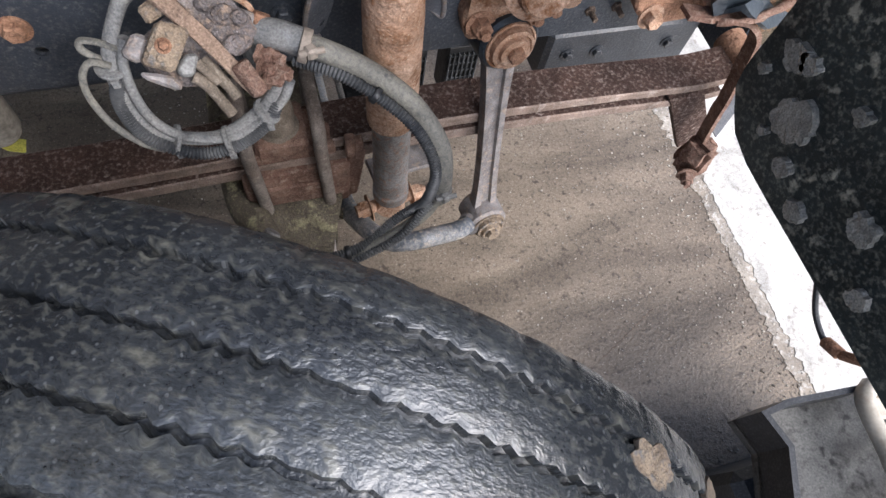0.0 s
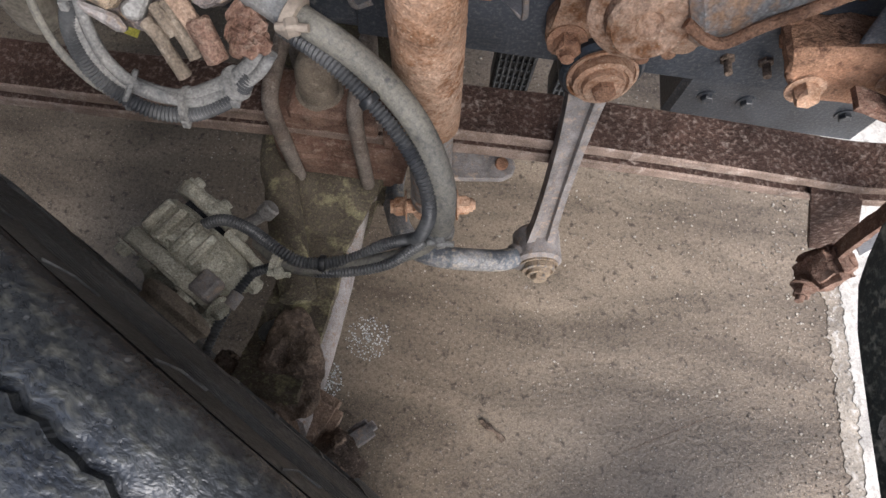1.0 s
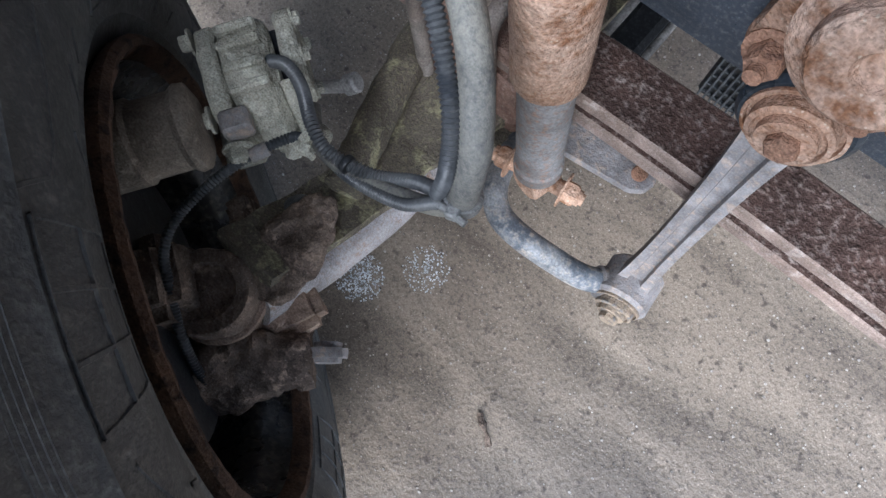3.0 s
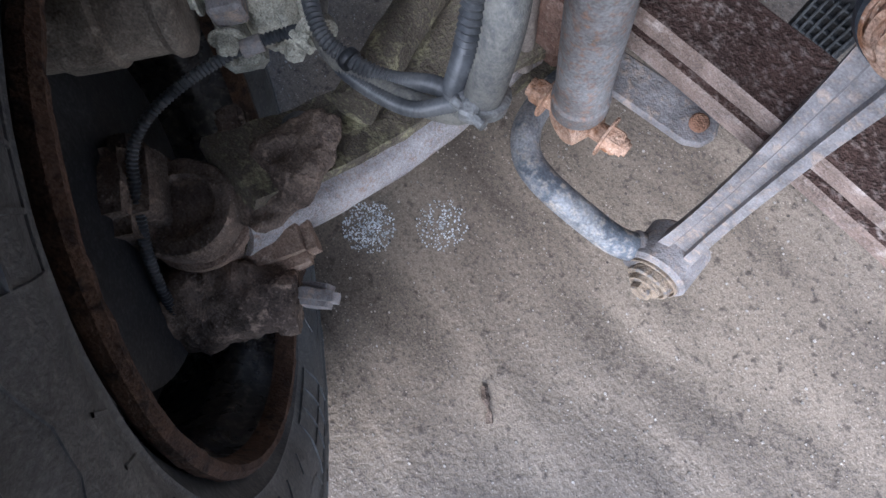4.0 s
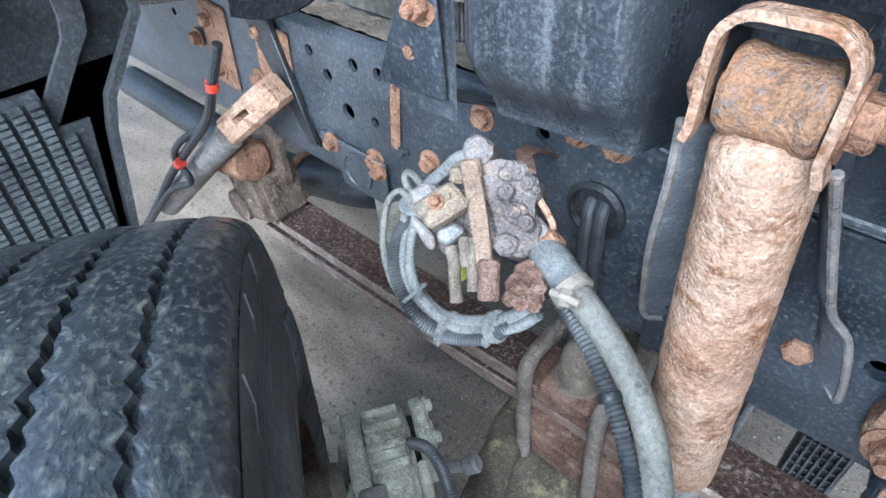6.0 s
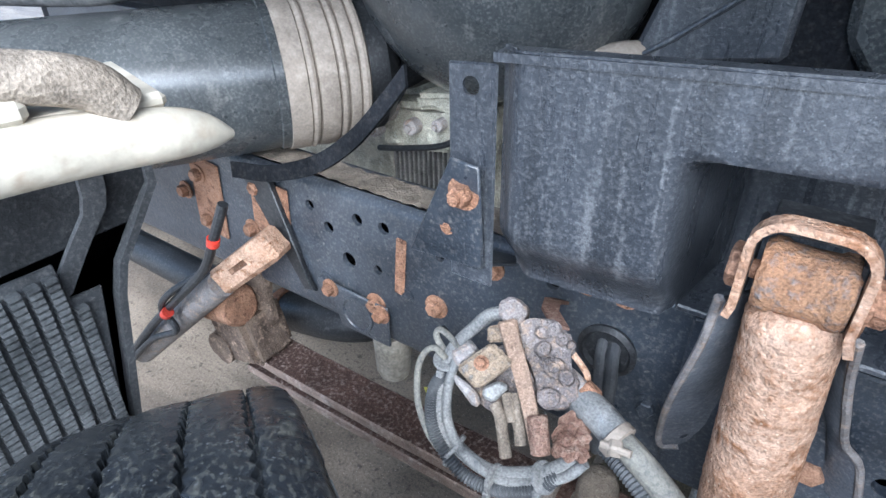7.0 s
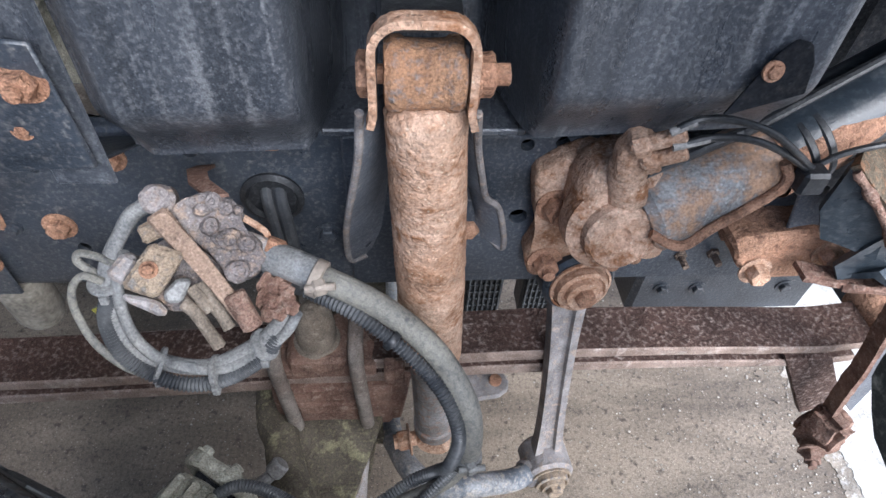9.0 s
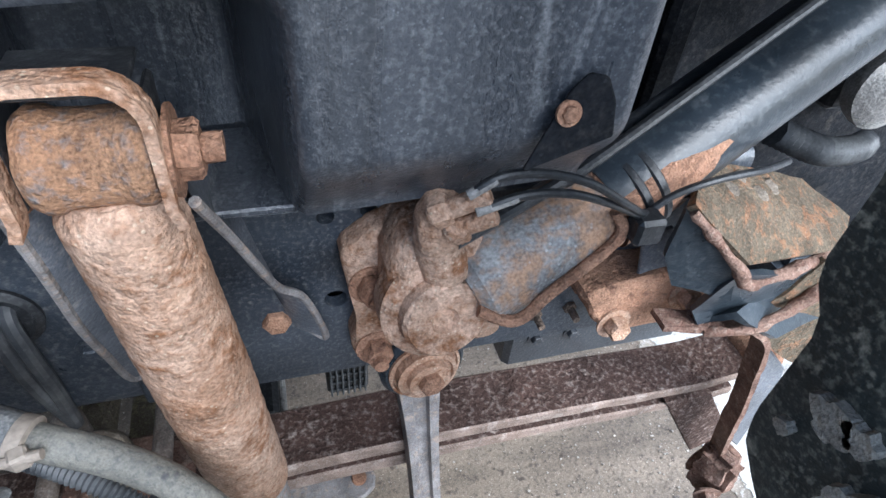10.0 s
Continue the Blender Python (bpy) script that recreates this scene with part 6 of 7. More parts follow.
def engine():
    root = thing("engine", "dark engine block with plastic covers above the rail", "engine")
    bm = bmesh.new()
    box(bm, (1.0, 2.15, 1.0), (1.1, 0.40, 0.46), bevel=0.04, seg=2)
    box(bm, (1.0, 2.15, 0.66), (0.8, 0.34, 0.30), bevel=0.03, seg=2)
    part("block", bm, M_FRAME, root)
    bm = bmesh.new()
    prism(bm, [(0.536, 1.236), (0.735, 1.265), (0.745, 1.46), (0.61, 1.44)], 0.1, Matrix(((1, 0, 0, 0), (0, 0, 1, 1.95), (0, 1, 0, 0), (0, 0, 0, 1))), 0.008)
    part("side_cover", bm, M_COVER, root, "black moulded plastic cover")
    bm = bmesh.new()
    sweep(bm, [(0.545, 1.946, 1.245), (0.60, 1.946, 1.282), (0.735, 1.946, 1.385)], 0.004, 8)
    part("cover_ridge", bm, M_COVER, root)
    # Added boxes that fill the shaded gap between the covers with near-black.
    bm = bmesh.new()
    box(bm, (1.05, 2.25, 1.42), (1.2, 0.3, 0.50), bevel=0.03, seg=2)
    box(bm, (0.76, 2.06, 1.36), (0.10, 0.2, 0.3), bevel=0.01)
    part("cylinder_head", bm, M_DEEP, root, "added near-black box filling the dark gap behind the covers")
    bm = bmesh.new()
    prism(bm, [(0.831, 1.246), (0.937, 1.253), (0.957, 1.30), (0.945, 1.345), (0.925, 1.40), (0.925, 1.47), (0.80, 1.47), (0.785, 1.35), (0.789, 1.30)], 0.07, Matrix(((1, 0, 0, 0), (0, 0, 1, 1.94), (0, 1, 0, 0), (0, 0, 0, 1))), 0.012)
    part("front_cover", bm, M_DUCT, root, "green-black moulded engine cover")
    bm = bmesh.new()
    seg = 40
    m = frame_to((0.872, 1.94, 1.302), (0.872, 0, 1.302))
    lathe(bm, [(0.039, -0.01), (0.038, 0.004), (0.034, 0.004), (0.032, 0.001), (0.002, 0.0012)], m, seg)
    part("badge", bm, M_DUCT, root, "plain raised round badge")
    bm = bmesh.new()
    sweep(bm, curve_pts([(0.46, 1.95, 1.20), (0.49, 1.93, 1.235), (0.53, 1.94, 1.25), (0.56, 1.97, 1.25)], 6), 0.02, 12)
    part("pipe_elbow", bm, M_BAND, root, "tan pipe elbow")
    eb = thing("oil_filter_housing", "pale green-grey cast housing on the engine behind the rail", "housing")
    bm = bmesh.new()
    box(bm, (0.155, 2.03, 1.05), (0.27, 0.08, 0.10), Matrix.Rotation(radians(-8), 3, "Y"), 0.014, 2)
    box(bm, (0.21, 2.005, 1.115), (0.16, 0.06, 0.035), Matrix.Rotation(radians(-8), 3, "Y"), 0.008, 2)
    lumpy(bm, 0.006, 22, 4)
    part("casting", bm, M_CALIPER, eb, smooth=60)
    for x, z, r in ((0.06, 1.075, 0.022), (0.125, 1.055, 0.016), (0.25, 1.09, 0.018), (0.19, 1.07, 0.012), (0.03, 1.03, 0.014)):
        bm = bmesh.new()
        cyl(bm, (x, 2.0, z), (x, 1.965, z), r, seg=20, ch=0.003)
        bolt(bm, (x, 1.965, z), (0, -1, 0), r * 0.5, 0.008, washer=False)
        part("boss", bm, M_BEAMEDGE, eb)
    for q in (((-0.02, 1.97, 1.02), (0.04, 1.95, 1.05), (0.10, 1.955, 1.10), (0.12, 1.97, 1.14)), ((0.05, 1.96, 1.0), (0.13, 1.95, 1.02), (0.22, 1.955, 1.045), (0.28, 1.97, 1.09))):
        bm = bmesh.new()
        sweep(bm, curve_pts(q, 8), 0.006, 10)
        part("pipe", bm, M_BLACK, eb, "thin black line")
    f = thing("control_unit", "finned grey aluminium control unit", "control unit")
    bm = bmesh.new()
    box(bm, (0.07, 2.13, 0.90), (0.17, 0.05, 0.15), bevel=0.005)
    part("body", bm, M_ALU, f)
    for k in range(12):
        bm = bmesh.new()
        box(bm, (-0.005 + 0.0135 * k, 2.09, 0.90), (0.006, 0.035, 0.14), bevel=0.001)
        part("fin", bm, M_ALU, f)
    g = thing("gearbox", "pale grey gearbox housing with pipes", "gearbox")
    bm = bmesh.new()
    box(bm, (-0.12, 2.35, 0.92), (1.2, 0.3, 0.5), bevel=0.05, seg=2)
    lumpy(bm, 0.015, 8, 5)
    part("housing", bm, M_CALIPER, g)
    for k, pts in enumerate((((-0.15, 2.12, 1.12), (0.0, 2.1, 1.09), (0.12, 2.08, 1.13), (0.22, 2.05, 1.10)), ((-0.2, 2.08, 0.98), (-0.12, 2.06, 1.05), (0.05, 2.06, 1.06), (0.2, 2.04, 1.02)), ((0.16, 2.05, 0.85), (0.19, 2.05, 0.98), (0.24, 2.05, 1.1)))):
        bm = bmesh.new()
        sweep(bm, curve_pts(pts, 8), 0.012, 10)
        part("pipe", bm, M_HOSEPALE if k != 1 else M_BLACK, g)
    for x0 in (0.965, 1.10):
        r = thing("ribbed_housing", "black ribbed plastic housing under the engine", "housing", "ribbed housings")
        bm = bmesh.new()
        box(bm, (x0 + 0.042, 2.02, 0.375), (0.088, 0.07, 0.18), bevel=0.008)
        part("body", bm, M_BLACK, r)
        for k in range(7):
            bm = bmesh.new()
            box(bm, (x0 + 0.006 + 0.012 * k, 1.984, 0.365), (0.004, 0.014, 0.15), bevel=0.001)
            part("rib", bm, M_RIB, r)
        for k in range(6):
            bm = bmesh.new()
            box(bm, (x0 + 0.042, 1.985, 0.305 + 0.025 * k), (0.08, 0.01, 0.004), bevel=0.001)
            part("rib", bm, M_RIB, r)
        bm = bmesh.new()
        box(bm, (x0 + 0.042, 2.05, 0.50), (0.05, 0.04, 0.05), bevel=0.004)
        part("stem", bm, M_BLACK, r)
    c = thing("engine_mount", "grey-blue steel engine mount beam", "engine mount")
    bm = bmesh.new()
    box(bm, (1.53, 2.02, 0.46), (0.42, 0.22, 0.16), bevel=0.012)
    part("beam", bm, M_FRAME, c)
    bm = bmesh.new()
    box(bm, (1.56, 2.02, 0.66), (0.10, 0.16, 0.30), bevel=0.01)
    part("post", bm, M_FRAME, c)
    for x in (1.38, 1.46, 1.66):
        bm = bmesh.new()
        bolt(bm, (x, 1.91, 0.47), (0, -1, 0), 0.012, 0.010)
        part("bolt", bm, M_FRAME, c)
    t = thing("cross_tube", "black cross tube with bright worn edges", "tube")
    bm = bmesh.new()
    box(bm, (0.845, 2.2, 0.47), (0.055, 0.75, 0.055), bevel=0.01)
    part("tube", bm, M_BLACK, t)
    for dx, dz in ((-0.03, 0.03), (0.033, 0.0)):
        bm = bmesh.new()
        sweep(bm, [(0.845 + dx, 1.83, 0.47 + dz), (0.845 + dx, 2.56, 0.47 + dz)], 0.007, 10)
        part("pipe", bm, M_ALU, t, "bright thin metal pipe")
    bm = bmesh.new()
    box(bm, (0.845, 2.54, 0.62), (0.05, 0.04, 0.3), bevel=0.005)
    part("drop_bracket", bm, M_BLACK, t)


def left_details():
    t = thing("torque_rod", "grey and rusty rod with cables beside the rail", "rod")
    bm = bmesh.new()
    sweep(bm, [(-0.36, 1.55, 0.55), (-0.22, 1.585, 0.68), (-0.08, 1.62, 0.81)], 0.028, 18)
    part("tube", bm, M_STEELDUST, t, "grey dusty tube")
    bm = bmesh.new()
    d = Vector((0.15, 0.05, 0.125)).normalized()
    rot = frame_to((0, 0, 0), d).to_3x3()
    box(bm, (-0.01, 1.645, 0.875), (0.055, 0.055, 0.17), rot, 0.008)
    lumpy(bm, 0.002, 30, 2)
    ob = part("slotted_end", bm, M_RUSTMUD, t, "rusty slotted end piece")
    cb = bmesh.new()
    box(cb, (-0.01, 1.62, 0.875), (0.2, 0.012, 0.05), rot, 0.0)
    cut(ob, cb)
    bm = bmesh.new()
    cyl(bm, (-0.20, 1.66, 0.70), (-0.10, 1.66, 0.72), 0.045, seg=26, ch=0.006)
    lumpy(bm, 0.003, 30)
    part("bush", bm, M_RUST, t)
    for k, pts in enumerate((((0.02, 1.60, 1.02), (-0.01, 1.585, 0.95), (-0.06, 1.58, 0.87), (-0.15, 1.56, 0.78), (-0.24, 1.54, 0.69), (-0.36, 1.52, 0.56), (-0.5, 1.5, 0.42)),
                             ((-0.10, 1.59, 0.84), (-0.15, 1.55, 0.80), (-0.19, 1.545, 0.75), (-0.17, 1.55, 0.70), (-0.25, 1.53, 0.65), (-0.40, 1.5, 0.5)))):
        bm = bmesh.new()
        sweep(bm, curve_pts(pts, 8), 0.009 if k == 0 else 0.007, 10)
        part("cable", bm, M_BLACK, t, "black cable")
    for p, d in (((-0.012, 1.585, 0.945), (0.3, 0.05, 0.8)), ((-0.175, 1.545, 0.745), (0.7, 0.1, 0.7))):
        bm = bmesh.new()
        p, d = Vector(p), Vector(d).normalized()
        cyl(bm, p - d * 0.008, p + d * 0.008, 0.0115, seg=14)
        part("marker", bm, M_RED, t, "red marker sleeve")
    c = thing("drain_cup", "milky plastic cup under a bolted bracket on the rail", "cup")
    bm = bmesh.new()
    plate(bm, [(0.135, 1.70, 0.855), (0.275, 1.70, 0.85), (0.275, 1.70, 0.765), (0.16, 1.70, 0.765)], -0.006)
    part("bracket", bm, M_FRAME, c)
    bm = bmesh.new()
    lathe(bm, [(0.037, -0.004), (0.036, 0.004), (0.032, 0.004), (0.030, 0.0012), (0.002, 0.0014)], frame_to((0.205, 1.694, 0.81), (0.205, 0, 0.81)), 28)
    part("ring", bm, M_FRAME, c)
    bm = bmesh.new()
    lathe(bm, [(0.036, 0.11), (0.034, 0.02), (0.028, 0.004), (0.02, 0.0)], frame_to((0.245, 1.735, 0.655), (0.245, 1.735, 1)), 28)
    part("cup", bm, M_CUP, c, "milky translucent cup")
    for x, z in ((0.145, 0.845), (0.262, 0.835)):
        bm = bmesh.new()
        bolt(bm, (x, 1.694, z), (0, -1, 0), 0.012, 0.012)
        part("bolt", bm, M_RUST, c)
    g = thing("rail_cable", "two dark cables coming out of the rail grommet", "cable")
    for k in (0, 1):
        bm = bmesh.new()
        sweep(bm, curve_pts([(0.640 + 0.016 * k, 1.76, 0.96), (0.642 + 0.016 * k, 1.705, 0.945), (0.648 + 0.016 * k, 1.69, 0.90), (0.650 + 0.014 * k, 1.695, 0.83), (0.655, 1.71, 0.74)], 8), 0.0085, 10)
        part("cable", bm, M_CORR, g)


engine()
left_details()


# ---- air valve and lines ----
# the valve's face: across, up, outwards
AXES = ((0.963, 0.239, -0.125), (-0.083, 0.702, 0.707), (0.256, -0.671, 0.696))


def air_valve():
    root = thing("air_valve", "dusty cast air brake valve with fittings", "valve")
    u, v, n = (Vector(q) for q in AXES)
    k, c0 = 0.000285, Vector((0.612, 1.545, 1.02))
    def at(x, y, d=0.0):
        """A place on the valve's face in its own small units, raised by d metres."""
        return c0 + u * (x * k) + v * (y * k) + n * d
    def slab(bm, outline, d0, d1, bevel=0.003):
        m = Matrix((u, v, n)).transposed().to_4x4()
        m.translation = c0 + n * d0
        prism(bm, [(x * k, y * k) for x, y in outline], d1 - d0, m, bevel)
    bm = bmesh.new()
    slab(bm, [(-110, 150), (-30, 165), (30, 185), (75, 175), (110, 140), (155, 120), (150, 75), (120, 55), (172, 20), (205, -20), (190, -70), (200, -95), (160, -135), (105, -145), (70, -110), (20, -30), (-30, 30), (-100, 80)], -0.046, 0.002, 0.006)
    lumpy(bm, 0.004, 36, 3)
    body = part("body", bm, M_VALVE, root, "dust-caked cast valve body", smooth=60)
    for x, y, r, h in ((50, 145, 30, 0.010), (95, 118, 27, 0.008), (18, 122, 26, 0.012), (42, 68, 30, 0.012), (132, 108, 20, 0.010), (-10, 150, 22, 0.006), (96, 12, 46, 0.008), (148, -8, 30, 0.014), (112, -98, 42, 0.008), (60, 20, 22, 0.006)):
        bm = bmesh.new()
        lathe(bm, [(r * k, -0.01), (r * k, h - 0.003), (r * k * 0.8, h), (r * k * 0.45, h), (r * k * 0.4, h + 0.003), (r * k * 0.1, h + 0.003)], frame_to(at(x, y), at(x, y, 1)), 18)
        lumpy(bm, 0.0045, 45, 1)
        part("port_cap", bm, M_VALVE, body)
    bm = bmesh.new()
    cyl(bm, at(-112, 165, -0.035), at(-118, 168, 0.008), 0.0165, 0.0155, seg=26, ch=0.004)
    lumpy(bm, 0.0022, 60, 2)
    part("round_cap", bm, M_VALVE, root, "pale muddy round cap")
    bm = bmesh.new()
    slab(bm, [(-160, 105), (-92, 142), (20, -40), (165, -290), (110, -312), (-40, -60)], 0.010, 0.017)
    lumpy(bm, 0.0014, 60, 2)
    part("mount_bar", bm, M_BOSS, root, "rusty flat mounting bar")
    bm = bmesh.new()
    cyl(bm, at(85, -170, 0.022), at(140, -300, 0.022), 0.011, seg=18, ch=0.002)
    lumpy(bm, 0.0012, 60, 2)
    part("round_bar", bm, M_RUSTBROWN, root, "round rusty bar end")
    bm = bmesh.new()
    slab(bm, [(-195, 80), (-140, 105), (-95, 50), (-175, 20)], -0.006, 0.004)
    lumpy(bm, 0.0012, 60, 2)
    part("side_plate", bm, M_SOLENOID, root)
    bm = bmesh.new()
    slab(bm, [(-250, -40), (-60, 60), (70, -110), (20, -200), (-60, -230), (-200, -190)], -0.028, -0.012, 0.004)
    lumpy(bm, 0.003, 50, 2)
    part("carrier_plate", bm, M_VALVE, root, "dirty plate behind the solenoid")
    bm = bmesh.new()
    slab(bm, [(-150, 30), (-45, -20), (-150, -160), (-250, -105)], 0.004, 0.026, 0.004)
    lumpy(bm, 0.0014, 50, 2)
    sol = part("solenoid", bm, M_SOLENOID, root, "tan mud-caked solenoid block")
    bm = bmesh.new()
    bolt(bm, at(-160, -60, 0.026), n, 0.0055, 0.006)
    part("screw", bm, M_RUST, sol)
    for x, y in ((-185, -100), (-130, -25)):
        bm = bmesh.new()
        bolt(bm, at(x, y, 0.026), n, 0.0035, 0.003, washer=False)
        part("screw", bm, M_SOLENOID, sol)
    bm = bmesh.new()
    slab(bm, [(-300, -60), (-235, 5), (-190, -20), (-245, -110)], -0.014, 0.012, 0.004)
    slab(bm, [(-260, -130), (-150, -170), (-125, -215), (-150, -225), (-250, -160)], -0.012, 0.006, 0.003)
    lumpy(bm, 0.001, 60, 1)
    part("connector", bm, M_STEELDUST, root, "grey plastic connector")
    bm = bmesh.new()
    slab(bm, [(-135, -145), (-85, -100), (-40, -110), (-80, -185), (-125, -180)], -0.008, 0.014, 0.003)
    part("connector", bm, M_HOSE, root)
    for q in (((-75, -190, 0.0), (-40, -230, 0.004), (-10, -290, 0.004), (20, -355, 0.0)), ((-20, -130, -0.006), (20, -210, -0.002), (60, -300, -0.002)), ((-45, -140, -0.004), (-15, -190, 0.0), (5, -230, 0.0))):
        bm = bmesh.new()
        sweep(bm, curve_pts([at(*p) for p in q], 6), 0.0066, 14)
        lumpy(bm, 0.0008, 60)
        part("short_hose", bm, M_SLEEVE, root)
    bm = bmesh.new()
    cyl(bm, at(145, 0, -0.012), at(300, -78, -0.012), 0.0112, seg=20, ch=0.002)
    part("outlet", bm, M_STEELDUST, root, "grey outlet stub")
    bm = bmesh.new()
    lathe(bm, [(0.0118, 0), (0.0142, 0.002), (0.0142, 0.018), (0.0118, 0.021)], frame_to(at(208, -30, -0.012), at(300, -78, -0.012)), 8)
    lumpy(bm, 0.0006, 60, 1)
    part("fitting", bm, M_RUST, root, "rusty orange hose fitting")
    for x, y, d in ((200, -160, -0.008), (185, -210, -0.004), (245, -175, -0.006), (200, -250, 0.0), (255, -235, -0.002)):
        bm = bmesh.new()
        bolt(bm, at(x, y, d), u * (0.6 - 0.004 * (x - 200)) - v * 0.3 + n * 0.6, 0.0085, 0.014)
        lumpy(bm, 0.003, 60, 1)
        part("rusty_union", bm, M_RUSTBROWN, root, "rusty pipe union")
    bm = bmesh.new()
    sweep(bm, curve_pts([at(140, 90, -0.01), at(198, 46, -0.01), at(222, 20, -0.014), at(230, -20, -0.02)], 8), 0.0036, 10)
    part("bent_pipe", bm, M_RUSTMUD, root, "short bent rusty pipe")
    bm = bmesh.new()
    strip(bm, [(0.567, 1.704, 0.985), (0.575, 1.655, 1.02), (0.592, 1.61, 1.042), (0.618, 1.58, 1.05)], (1, 0, 0.1), 0.022, 0.004)
    part("holder", bm, M_RUSTBROWN, root, "rusty bent holder plate on the rail")


def lean(root):
    """The loom hangs tilted: its lower end stands out from the rail."""
    for ob in list(root.children) + [c for k in root.children for c in k.children]:
        for v in ob.data.vertices:
            z = v.co.z
            w = max(0.0, (1.02 - z) / 0.19)
            v.co += Vector((0.006 + 0.021 * w, 0.014 - 0.052 * w, -0.005 + 0.083 * w))


air_valve()


def hoses():
    h = thing("air_hose", "thick dust-coated rubber air hose hanging in a loop", "hose", "brake hoses")
    big = [(0.672, 1.556, 0.988), (0.695, 1.545, 0.990), (0.722, 1.532, 0.985), (0.769, 1.519, 0.964), (0.812, 1.501, 0.939), (0.849, 1.473, 0.912), (0.877, 1.442, 0.866), (0.883, 1.424, 0.814), (0.878, 1.419, 0.765)]
    low = [(0.880, 1.420, 0.772), (0.862, 1.412, 0.742), (0.826, 1.405, 0.712), (0.778, 1.398, 0.686), (0.735, 1.392, 0.670), (0.70, 1.393, 0.662), (0.668, 1.405, 0.655), (0.635, 1.430, 0.640)]
    bm = bmesh.new()
    sweep(bm, curve_pts(big[1:], 10), 0.0140, 18)
    part("hose", bm, M_HOSEPALE, h)
    bm = bmesh.new()
    sweep(bm, curve_pts(big[:3], 10), 0.0175, 18)
    part("sleeve_end", bm, M_HOSE, h, "grey rubber end sleeve")
    bm = bmesh.new()
    sweep(bm, curve_pts(low, 10), 0.0095, 14)
    part("lower_hose", bm, M_HOSEPALE, h)
    c = thing("cable_sleeve", "black corrugated cable sleeve tied along the hose", "cable", "brake hoses")
    bm = bmesh.new()
    side = [(0.708, 1.535, 0.958), (0.755, 1.508, 0.955), (0.797, 1.484, 0.935), (0.832, 1.459, 0.912), (0.857, 1.437, 0.879), (0.868, 1.417, 0.838), (0.860, 1.412, 0.782), (0.848, 1.422, 0.742), (0.817, 1.422, 0.714), (0.776, 1.406, 0.690), (0.738, 1.394, 0.690), (0.708, 1.391, 0.695), (0.678, 1.403, 0.700), (0.632, 1.430, 0.688), (0.595, 1.440, 0.680), (0.562, 1.432, 0.664), (0.536, 1.418, 0.648), (0.516, 1.396, 0.630), (0.512, 1.378, 0.610)]
    corrugated(bm, side, 0.0086, 0.0046)
    part("sleeve", bm, M_CORR, c)
    for p, d in (((0.797, 1.484, 0.935), (0.04, -0.03, -0.025)), ((0.738, 1.394, 0.690), (0.05, 0.0, 0.0))):
        bm = bmesh.new()
        p, d = Vector(p), Vector(d).normalized()
        lathe(bm, [(0.0105, -0.004), (0.0112, -0.003), (0.0112, 0.003), (0.0105, 0.004)], frame_to(p, p + d), 18)
        part("tape_band", bm, M_BLACK, c)
    c2 = thing("cable_sleeve", "thin corrugated sensor cable running into the wheel", "cable", "brake hoses")
    bm = bmesh.new()
    corrugated(bm, [(0.868, 1.414, 0.772), (0.855, 1.408, 0.752), (0.817, 1.393, 0.712), (0.741, 1.387, 0.672), (0.675, 1.396, 0.645), (0.645, 1.392, 0.630), (0.629, 1.383, 0.620), (0.611, 1.338, 0.622), (0.596, 1.277, 0.618), (0.593, 1.218, 0.61), (0.607, 1.18, 0.60), (0.635, 1.148, 0.575), (0.668, 1.112, 0.54), (0.70, 1.085, 0.50), (0.72, 1.07, 0.46)], 0.0072, 0.0048)
    part("sleeve", bm, M_CORR, c2)
    bm = bmesh.new()
    cyl(bm, (0.611, 1.336, 0.622), (0.620, 1.358, 0.622), 0.0095, seg=16, ch=0.001)
    part("clip", bm, M_STEELDUST, c2)
    for p, d, r, mm in (((0.722, 1.530, 0.984), (0.8, -0.3, -0.2), 0.0205, M_BAND), ((0.880, 1.422, 0.782), (0.0, -0.3, -1), 0.0195, M_HOSE), ((0.676, 1.398, 0.660), (1, -0.3, 0.1), 0.020, M_CALIPER)):
        b = thing("hose_clamp", "dusty strap clamp round the brake hoses", "clamp", "hose clamps")
        bm = bmesh.new()
        p, d = Vector(p), Vector(d).normalized()
        lathe(bm, [(r - 0.002, -0.006), (r, -0.005), (r, 0.005), (r - 0.002, 0.006)], frame_to(p, p + d), 20)
        part("band", bm, mm, b)
        bm = bmesh.new()
        box(bm, p + Vector((0.004, -r * 0.9, 0.008)), (0.013, 0.013, 0.015), rotz(20), bevel=0.002)
        cyl(bm, p + Vector((-0.01, -r, 0.008)), p + Vector((0.02, -r, 0.012)), 0.004, seg=10)
        part("screw_box", bm, mm, b)
    l = thing("cable_loom", "looped loom of dusty air lines and cables", "cable")
    loop = [(0.548, 1.575, 1.040), (0.530, 1.565, 1.030), (0.509, 1.55, 0.995), (0.497, 1.54, 0.957), (0.493, 1.535, 0.899), (0.502, 1.53, 0.855), (0.527, 1.525, 0.828), (0.575, 1.52, 0.822), (0.620, 1.525, 0.845), (0.650, 1.53, 0.872), (0.665, 1.54, 0.895)]
    bm = bmesh.new()
    sweep(bm, curve_pts(loop, 8), 0.0085, 14)
    part("line", bm, M_HOSE, l)
    bm = bmesh.new()
    sweep(bm, curve_pts([Vector(p) + Vector((0.014, -0.006, 0.004)) for p in loop[2:]], 8), 0.006, 12)
    part("line", bm, M_HOSE, l)
    bm = bmesh.new()
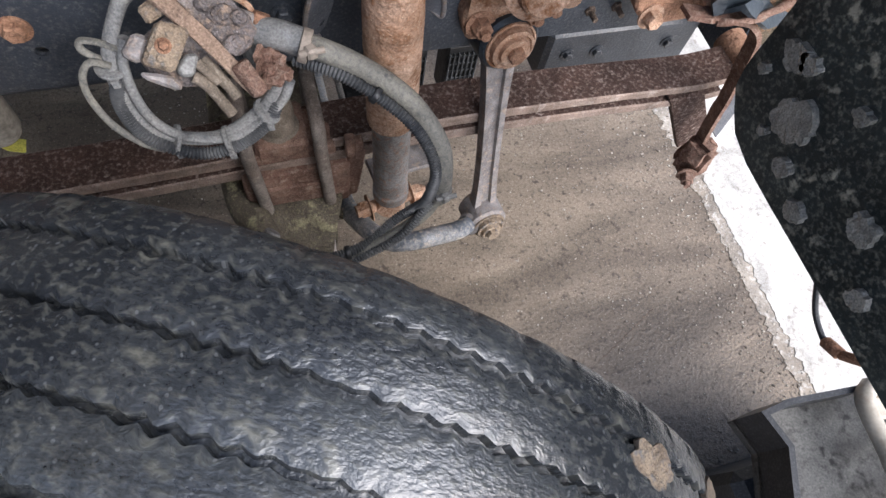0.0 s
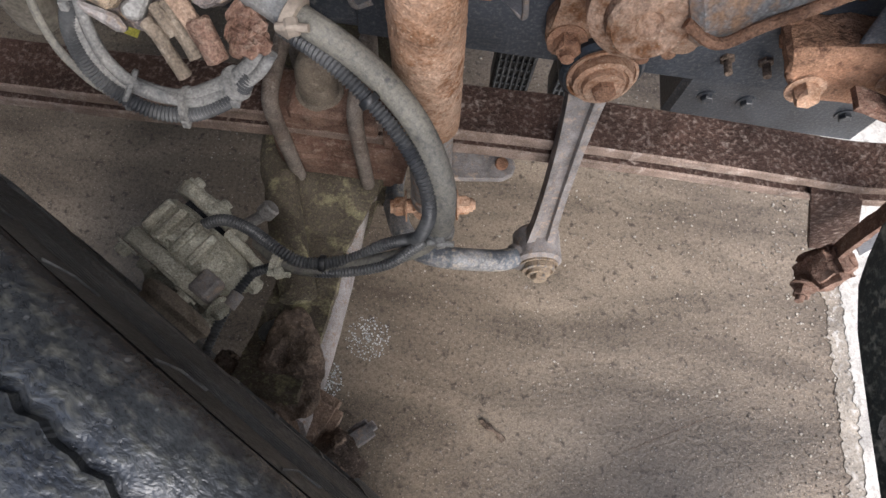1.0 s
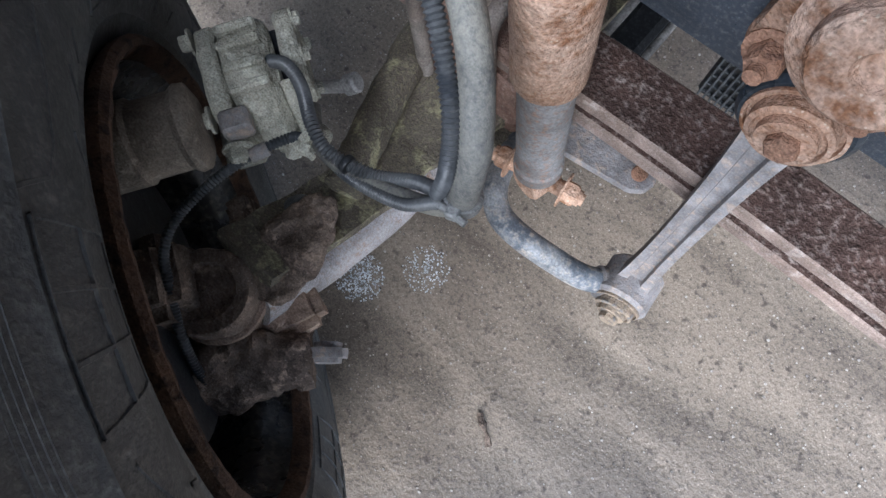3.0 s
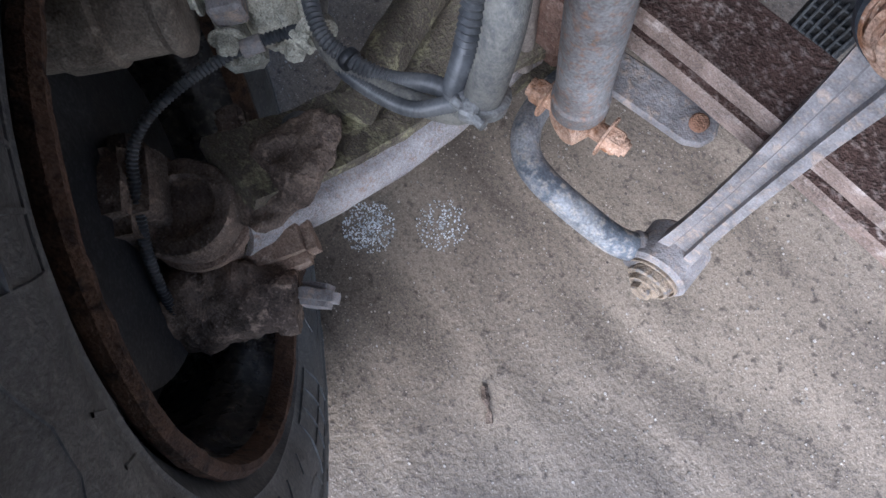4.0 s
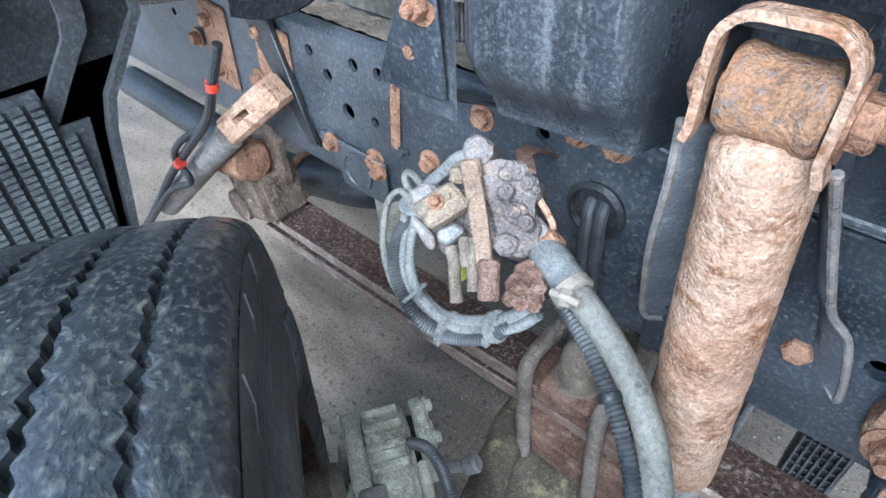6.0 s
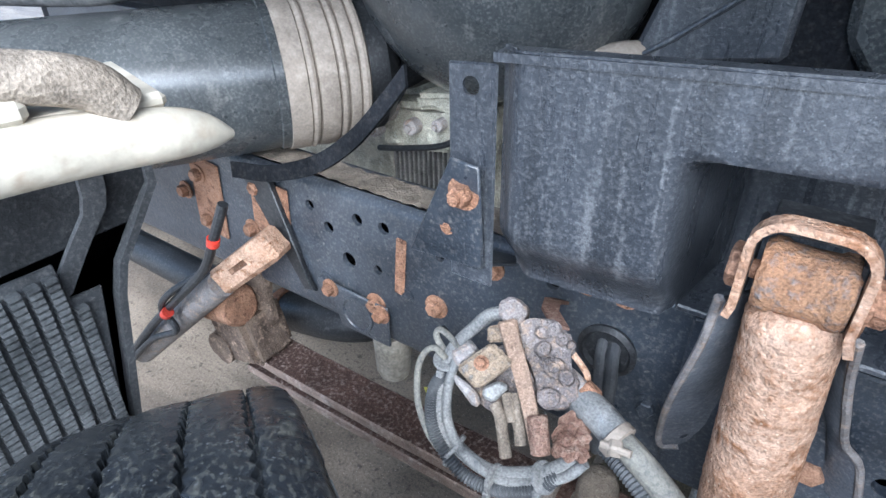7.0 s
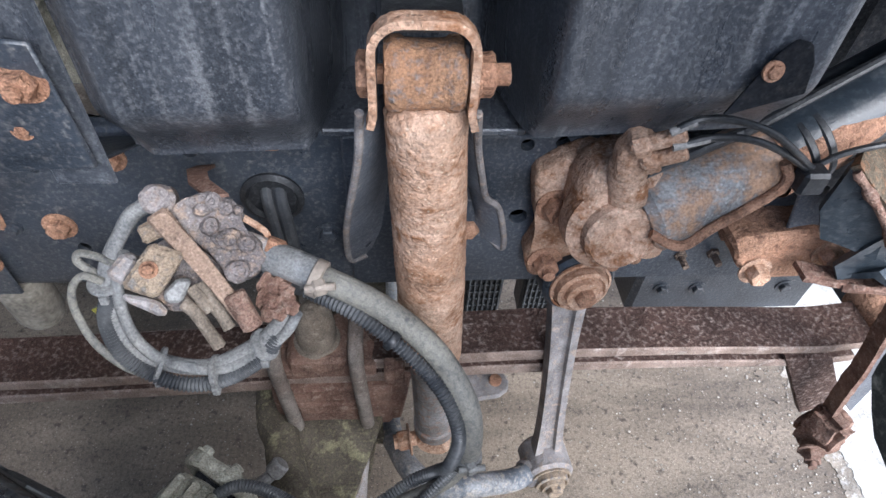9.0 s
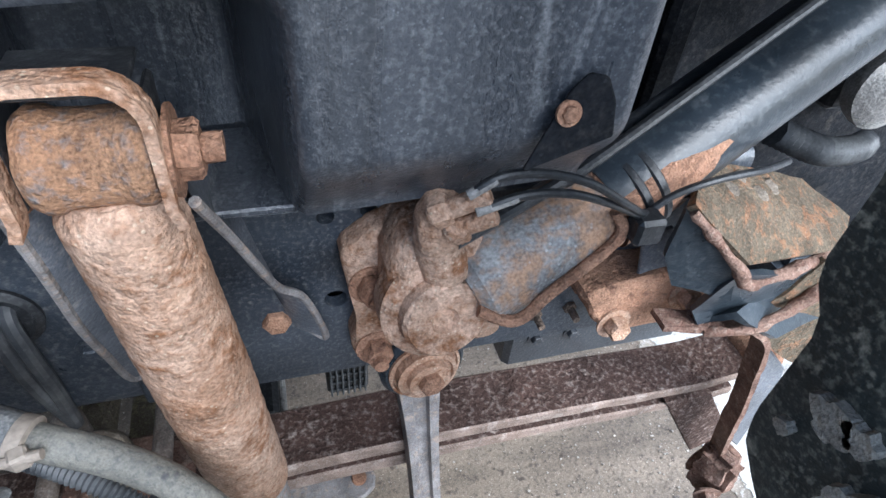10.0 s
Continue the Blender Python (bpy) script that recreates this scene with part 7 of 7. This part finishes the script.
    corrugated(bm, [(0.500, 1.535, 0.945), (0.488, 1.53, 0.905), (0.492, 1.522, 0.862), (0.51, 1.515, 0.832), (0.548, 1.508, 0.810), (0.592, 1.508, 0.814), (0.636, 1.515, 0.843), (0.656, 1.525, 0.871)], 0.0085)
    part("sleeve", bm, M_CORR, l, "grey corrugated sleeve")
    for pts in (((0.512, 1.54, 0.985), (0.497, 1.54, 1.0), (0.482, 1.54, 1.005), (0.479, 1.54, 0.988), (0.497, 1.54, 0.962)), ((0.500, 1.53, 0.969), (0.483, 1.53, 0.979), (0.468, 1.53, 0.957), (0.462, 1.53, 0.917), (0.470, 1.525, 0.868), (0.490, 1.52, 0.832), (0.512, 1.515, 0.818))):
        bm = bmesh.new()
        sweep(bm, curve_pts(pts, 8), 0.0042, 10)
        part("thin_wire", bm, M_HOSEPALE, l, "thin stiff grey wire")
    for p, d in (((0.527, 1.523, 0.826), (0.6, 0, -0.3)), ((0.585, 1.515, 0.820), (1, 0, 0.15)), ((0.640, 1.522, 0.858), (0.6, 0, 0.5)), ((0.497, 1.54, 0.955), (0.1, 0, 1))):
        bm = bmesh.new()
        p, d = Vector(p), Vector(d).normalized()
        lathe(bm, [(0.0165, -0.003), (0.018, -0.002), (0.018, 0.002), (0.0165, 0.003)], frame_to(p, p + d), 18)
        box(bm, p + Vector((0, -0.014, -0.012)), (0.008, 0.008, 0.012), bevel=0.001)
        part("cable_tie", bm, M_HOSE, l)
    lean(l)


hoses()


# ---- small things on the floor ----
def litter():
    bm = bmesh.new()
    prism(bm, [(-0.05, -0.01), (-0.02, 0.022), (0.03, 0.02), (0.05, 0.0), (0.02, -0.025), (-0.03, -0.022)], 0.003, Matrix.Translation((-0.033, 2.241, 0.001)) @ Matrix.Rotation(0.4, 4, "Y"))
    tagged(part("leaf", bm, M_YELLOW), "yellow crumpled leaf on the concrete floor", "leaf")
    bm = bmesh.new()
    sweep(bm, curve_pts([(1.045, 1.285, 0.006), (1.065, 1.27, 0.008), (1.08, 1.262, 0.007), (1.10, 1.245, 0.005)], 5), 0.006, 8)
    lumpy(bm, 0.004, 60)
    tagged(part("twig", bm, M_MUDDARK), "small dark twig on the concrete floor", "twig")


def grit():
    """Loose grit and a few pale grains on the floor."""
    rnd = random.Random(3)
    me = bpy.data.meshes.new("grit")
    ico = [(math.cos(a) * math.cos(b), math.sin(a) * math.cos(b), math.sin(b)) for b in (-0.6, 0.6) for a in np.linspace(0, 2 * math.pi, 6)[:-1]]
    verts, faces = [], []
    for k in range(11000):
        x, y = 0.2 + 1.95 * rnd.random(), 0.9 + 1.9 * rnd.random()
        r = 0.0011 + 0.0034 * rnd.random() ** 4
        # Extra grains here soften the painted border of the lit floor.
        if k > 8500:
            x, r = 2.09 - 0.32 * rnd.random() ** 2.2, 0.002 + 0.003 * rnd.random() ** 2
        n0 = len(verts)
        a0 = rnd.random() * 6
        for vx, vy, vz in ico:
            c, s = math.cos(a0), math.sin(a0)
            verts.append((x + r * (c * vx - s * vy), y + r * 0.8 * (s * vx + c * vy), 0.0005 + r * 0.6 * (vz + 0.5)))
        for q in range(5):
            w = (q + 1) % 5
            faces.append((n0 + q, n0 + w, n0 + 5 + w, n0 + 5 + q))
        faces.append(tuple(n0 + 5 + q for q in range(5)))
    me.from_pydata(verts, [], faces)
    me.materials.append(M_GRIT)
    for cx, cy, count in ((0.656, 1.333, 520), (0.756, 1.445, 240)):
        v2, f2 = [], []
        for k in range(count):
            a, q = rnd.random() * 6.283, 0.055 * rnd.random() ** 0.7
            x, y, r = cx + q * math.cos(a), cy + q * math.sin(a), 0.0012 + 0.0016 * rnd.random()
            n0 = len(v2)
            for vx, vy, vz in ico:
                v2.append((x + r * vx, y + r * vy, 0.001 + r * 0.6 * (vz + 0.5)))
            for q5 in range(5):
                f2.append((n0 + q5, n0 + (q5 + 1) % 5, n0 + 5 + (q5 + 1) % 5, n0 + 5 + q5))
            f2.append(tuple(n0 + 5 + q5 for q5 in range(5)))
        me2 = bpy.data.meshes.new("glass_grains")
        me2.from_pydata(v2, [], f2)
        me2.materials.append(M_GRAIN)
        tagged(new("glass_grains", me2), "patch of small pale glossy grains on the concrete", "grains", kind="stuff")
    tagged(new("grit", me), "scattered sand and small stones, denser to blend the painted lit floor edge", "grit", kind="stuff")


def crack():
    bm = bmesh.new()
    n = 26
    pts = [Vector((1.394, 1.258, 0)).lerp(Vector((1.60, 1.36, 0)), i / n) + Vector((0, 0.006 * noise.noise(Vector((i * 0.7, 0, 0))), 0)) for i in range(n + 1)]
    for a, b in zip(pts, pts[1:]):
        plate(bm, [a + Vector((0, -0.0013, 0.0002)), b + Vector((0, -0.0013, 0.0002)), b + Vector((0, 0.0013, 0.0002)), a + Vector((0, 0.0013, 0.0002))], 0.0004, 0)
    tagged(part("floor_crack", bm, M_MUDDARK), "thin dark crack line in the concrete floor", "crack", kind="structure")


litter()
grit()
crack()
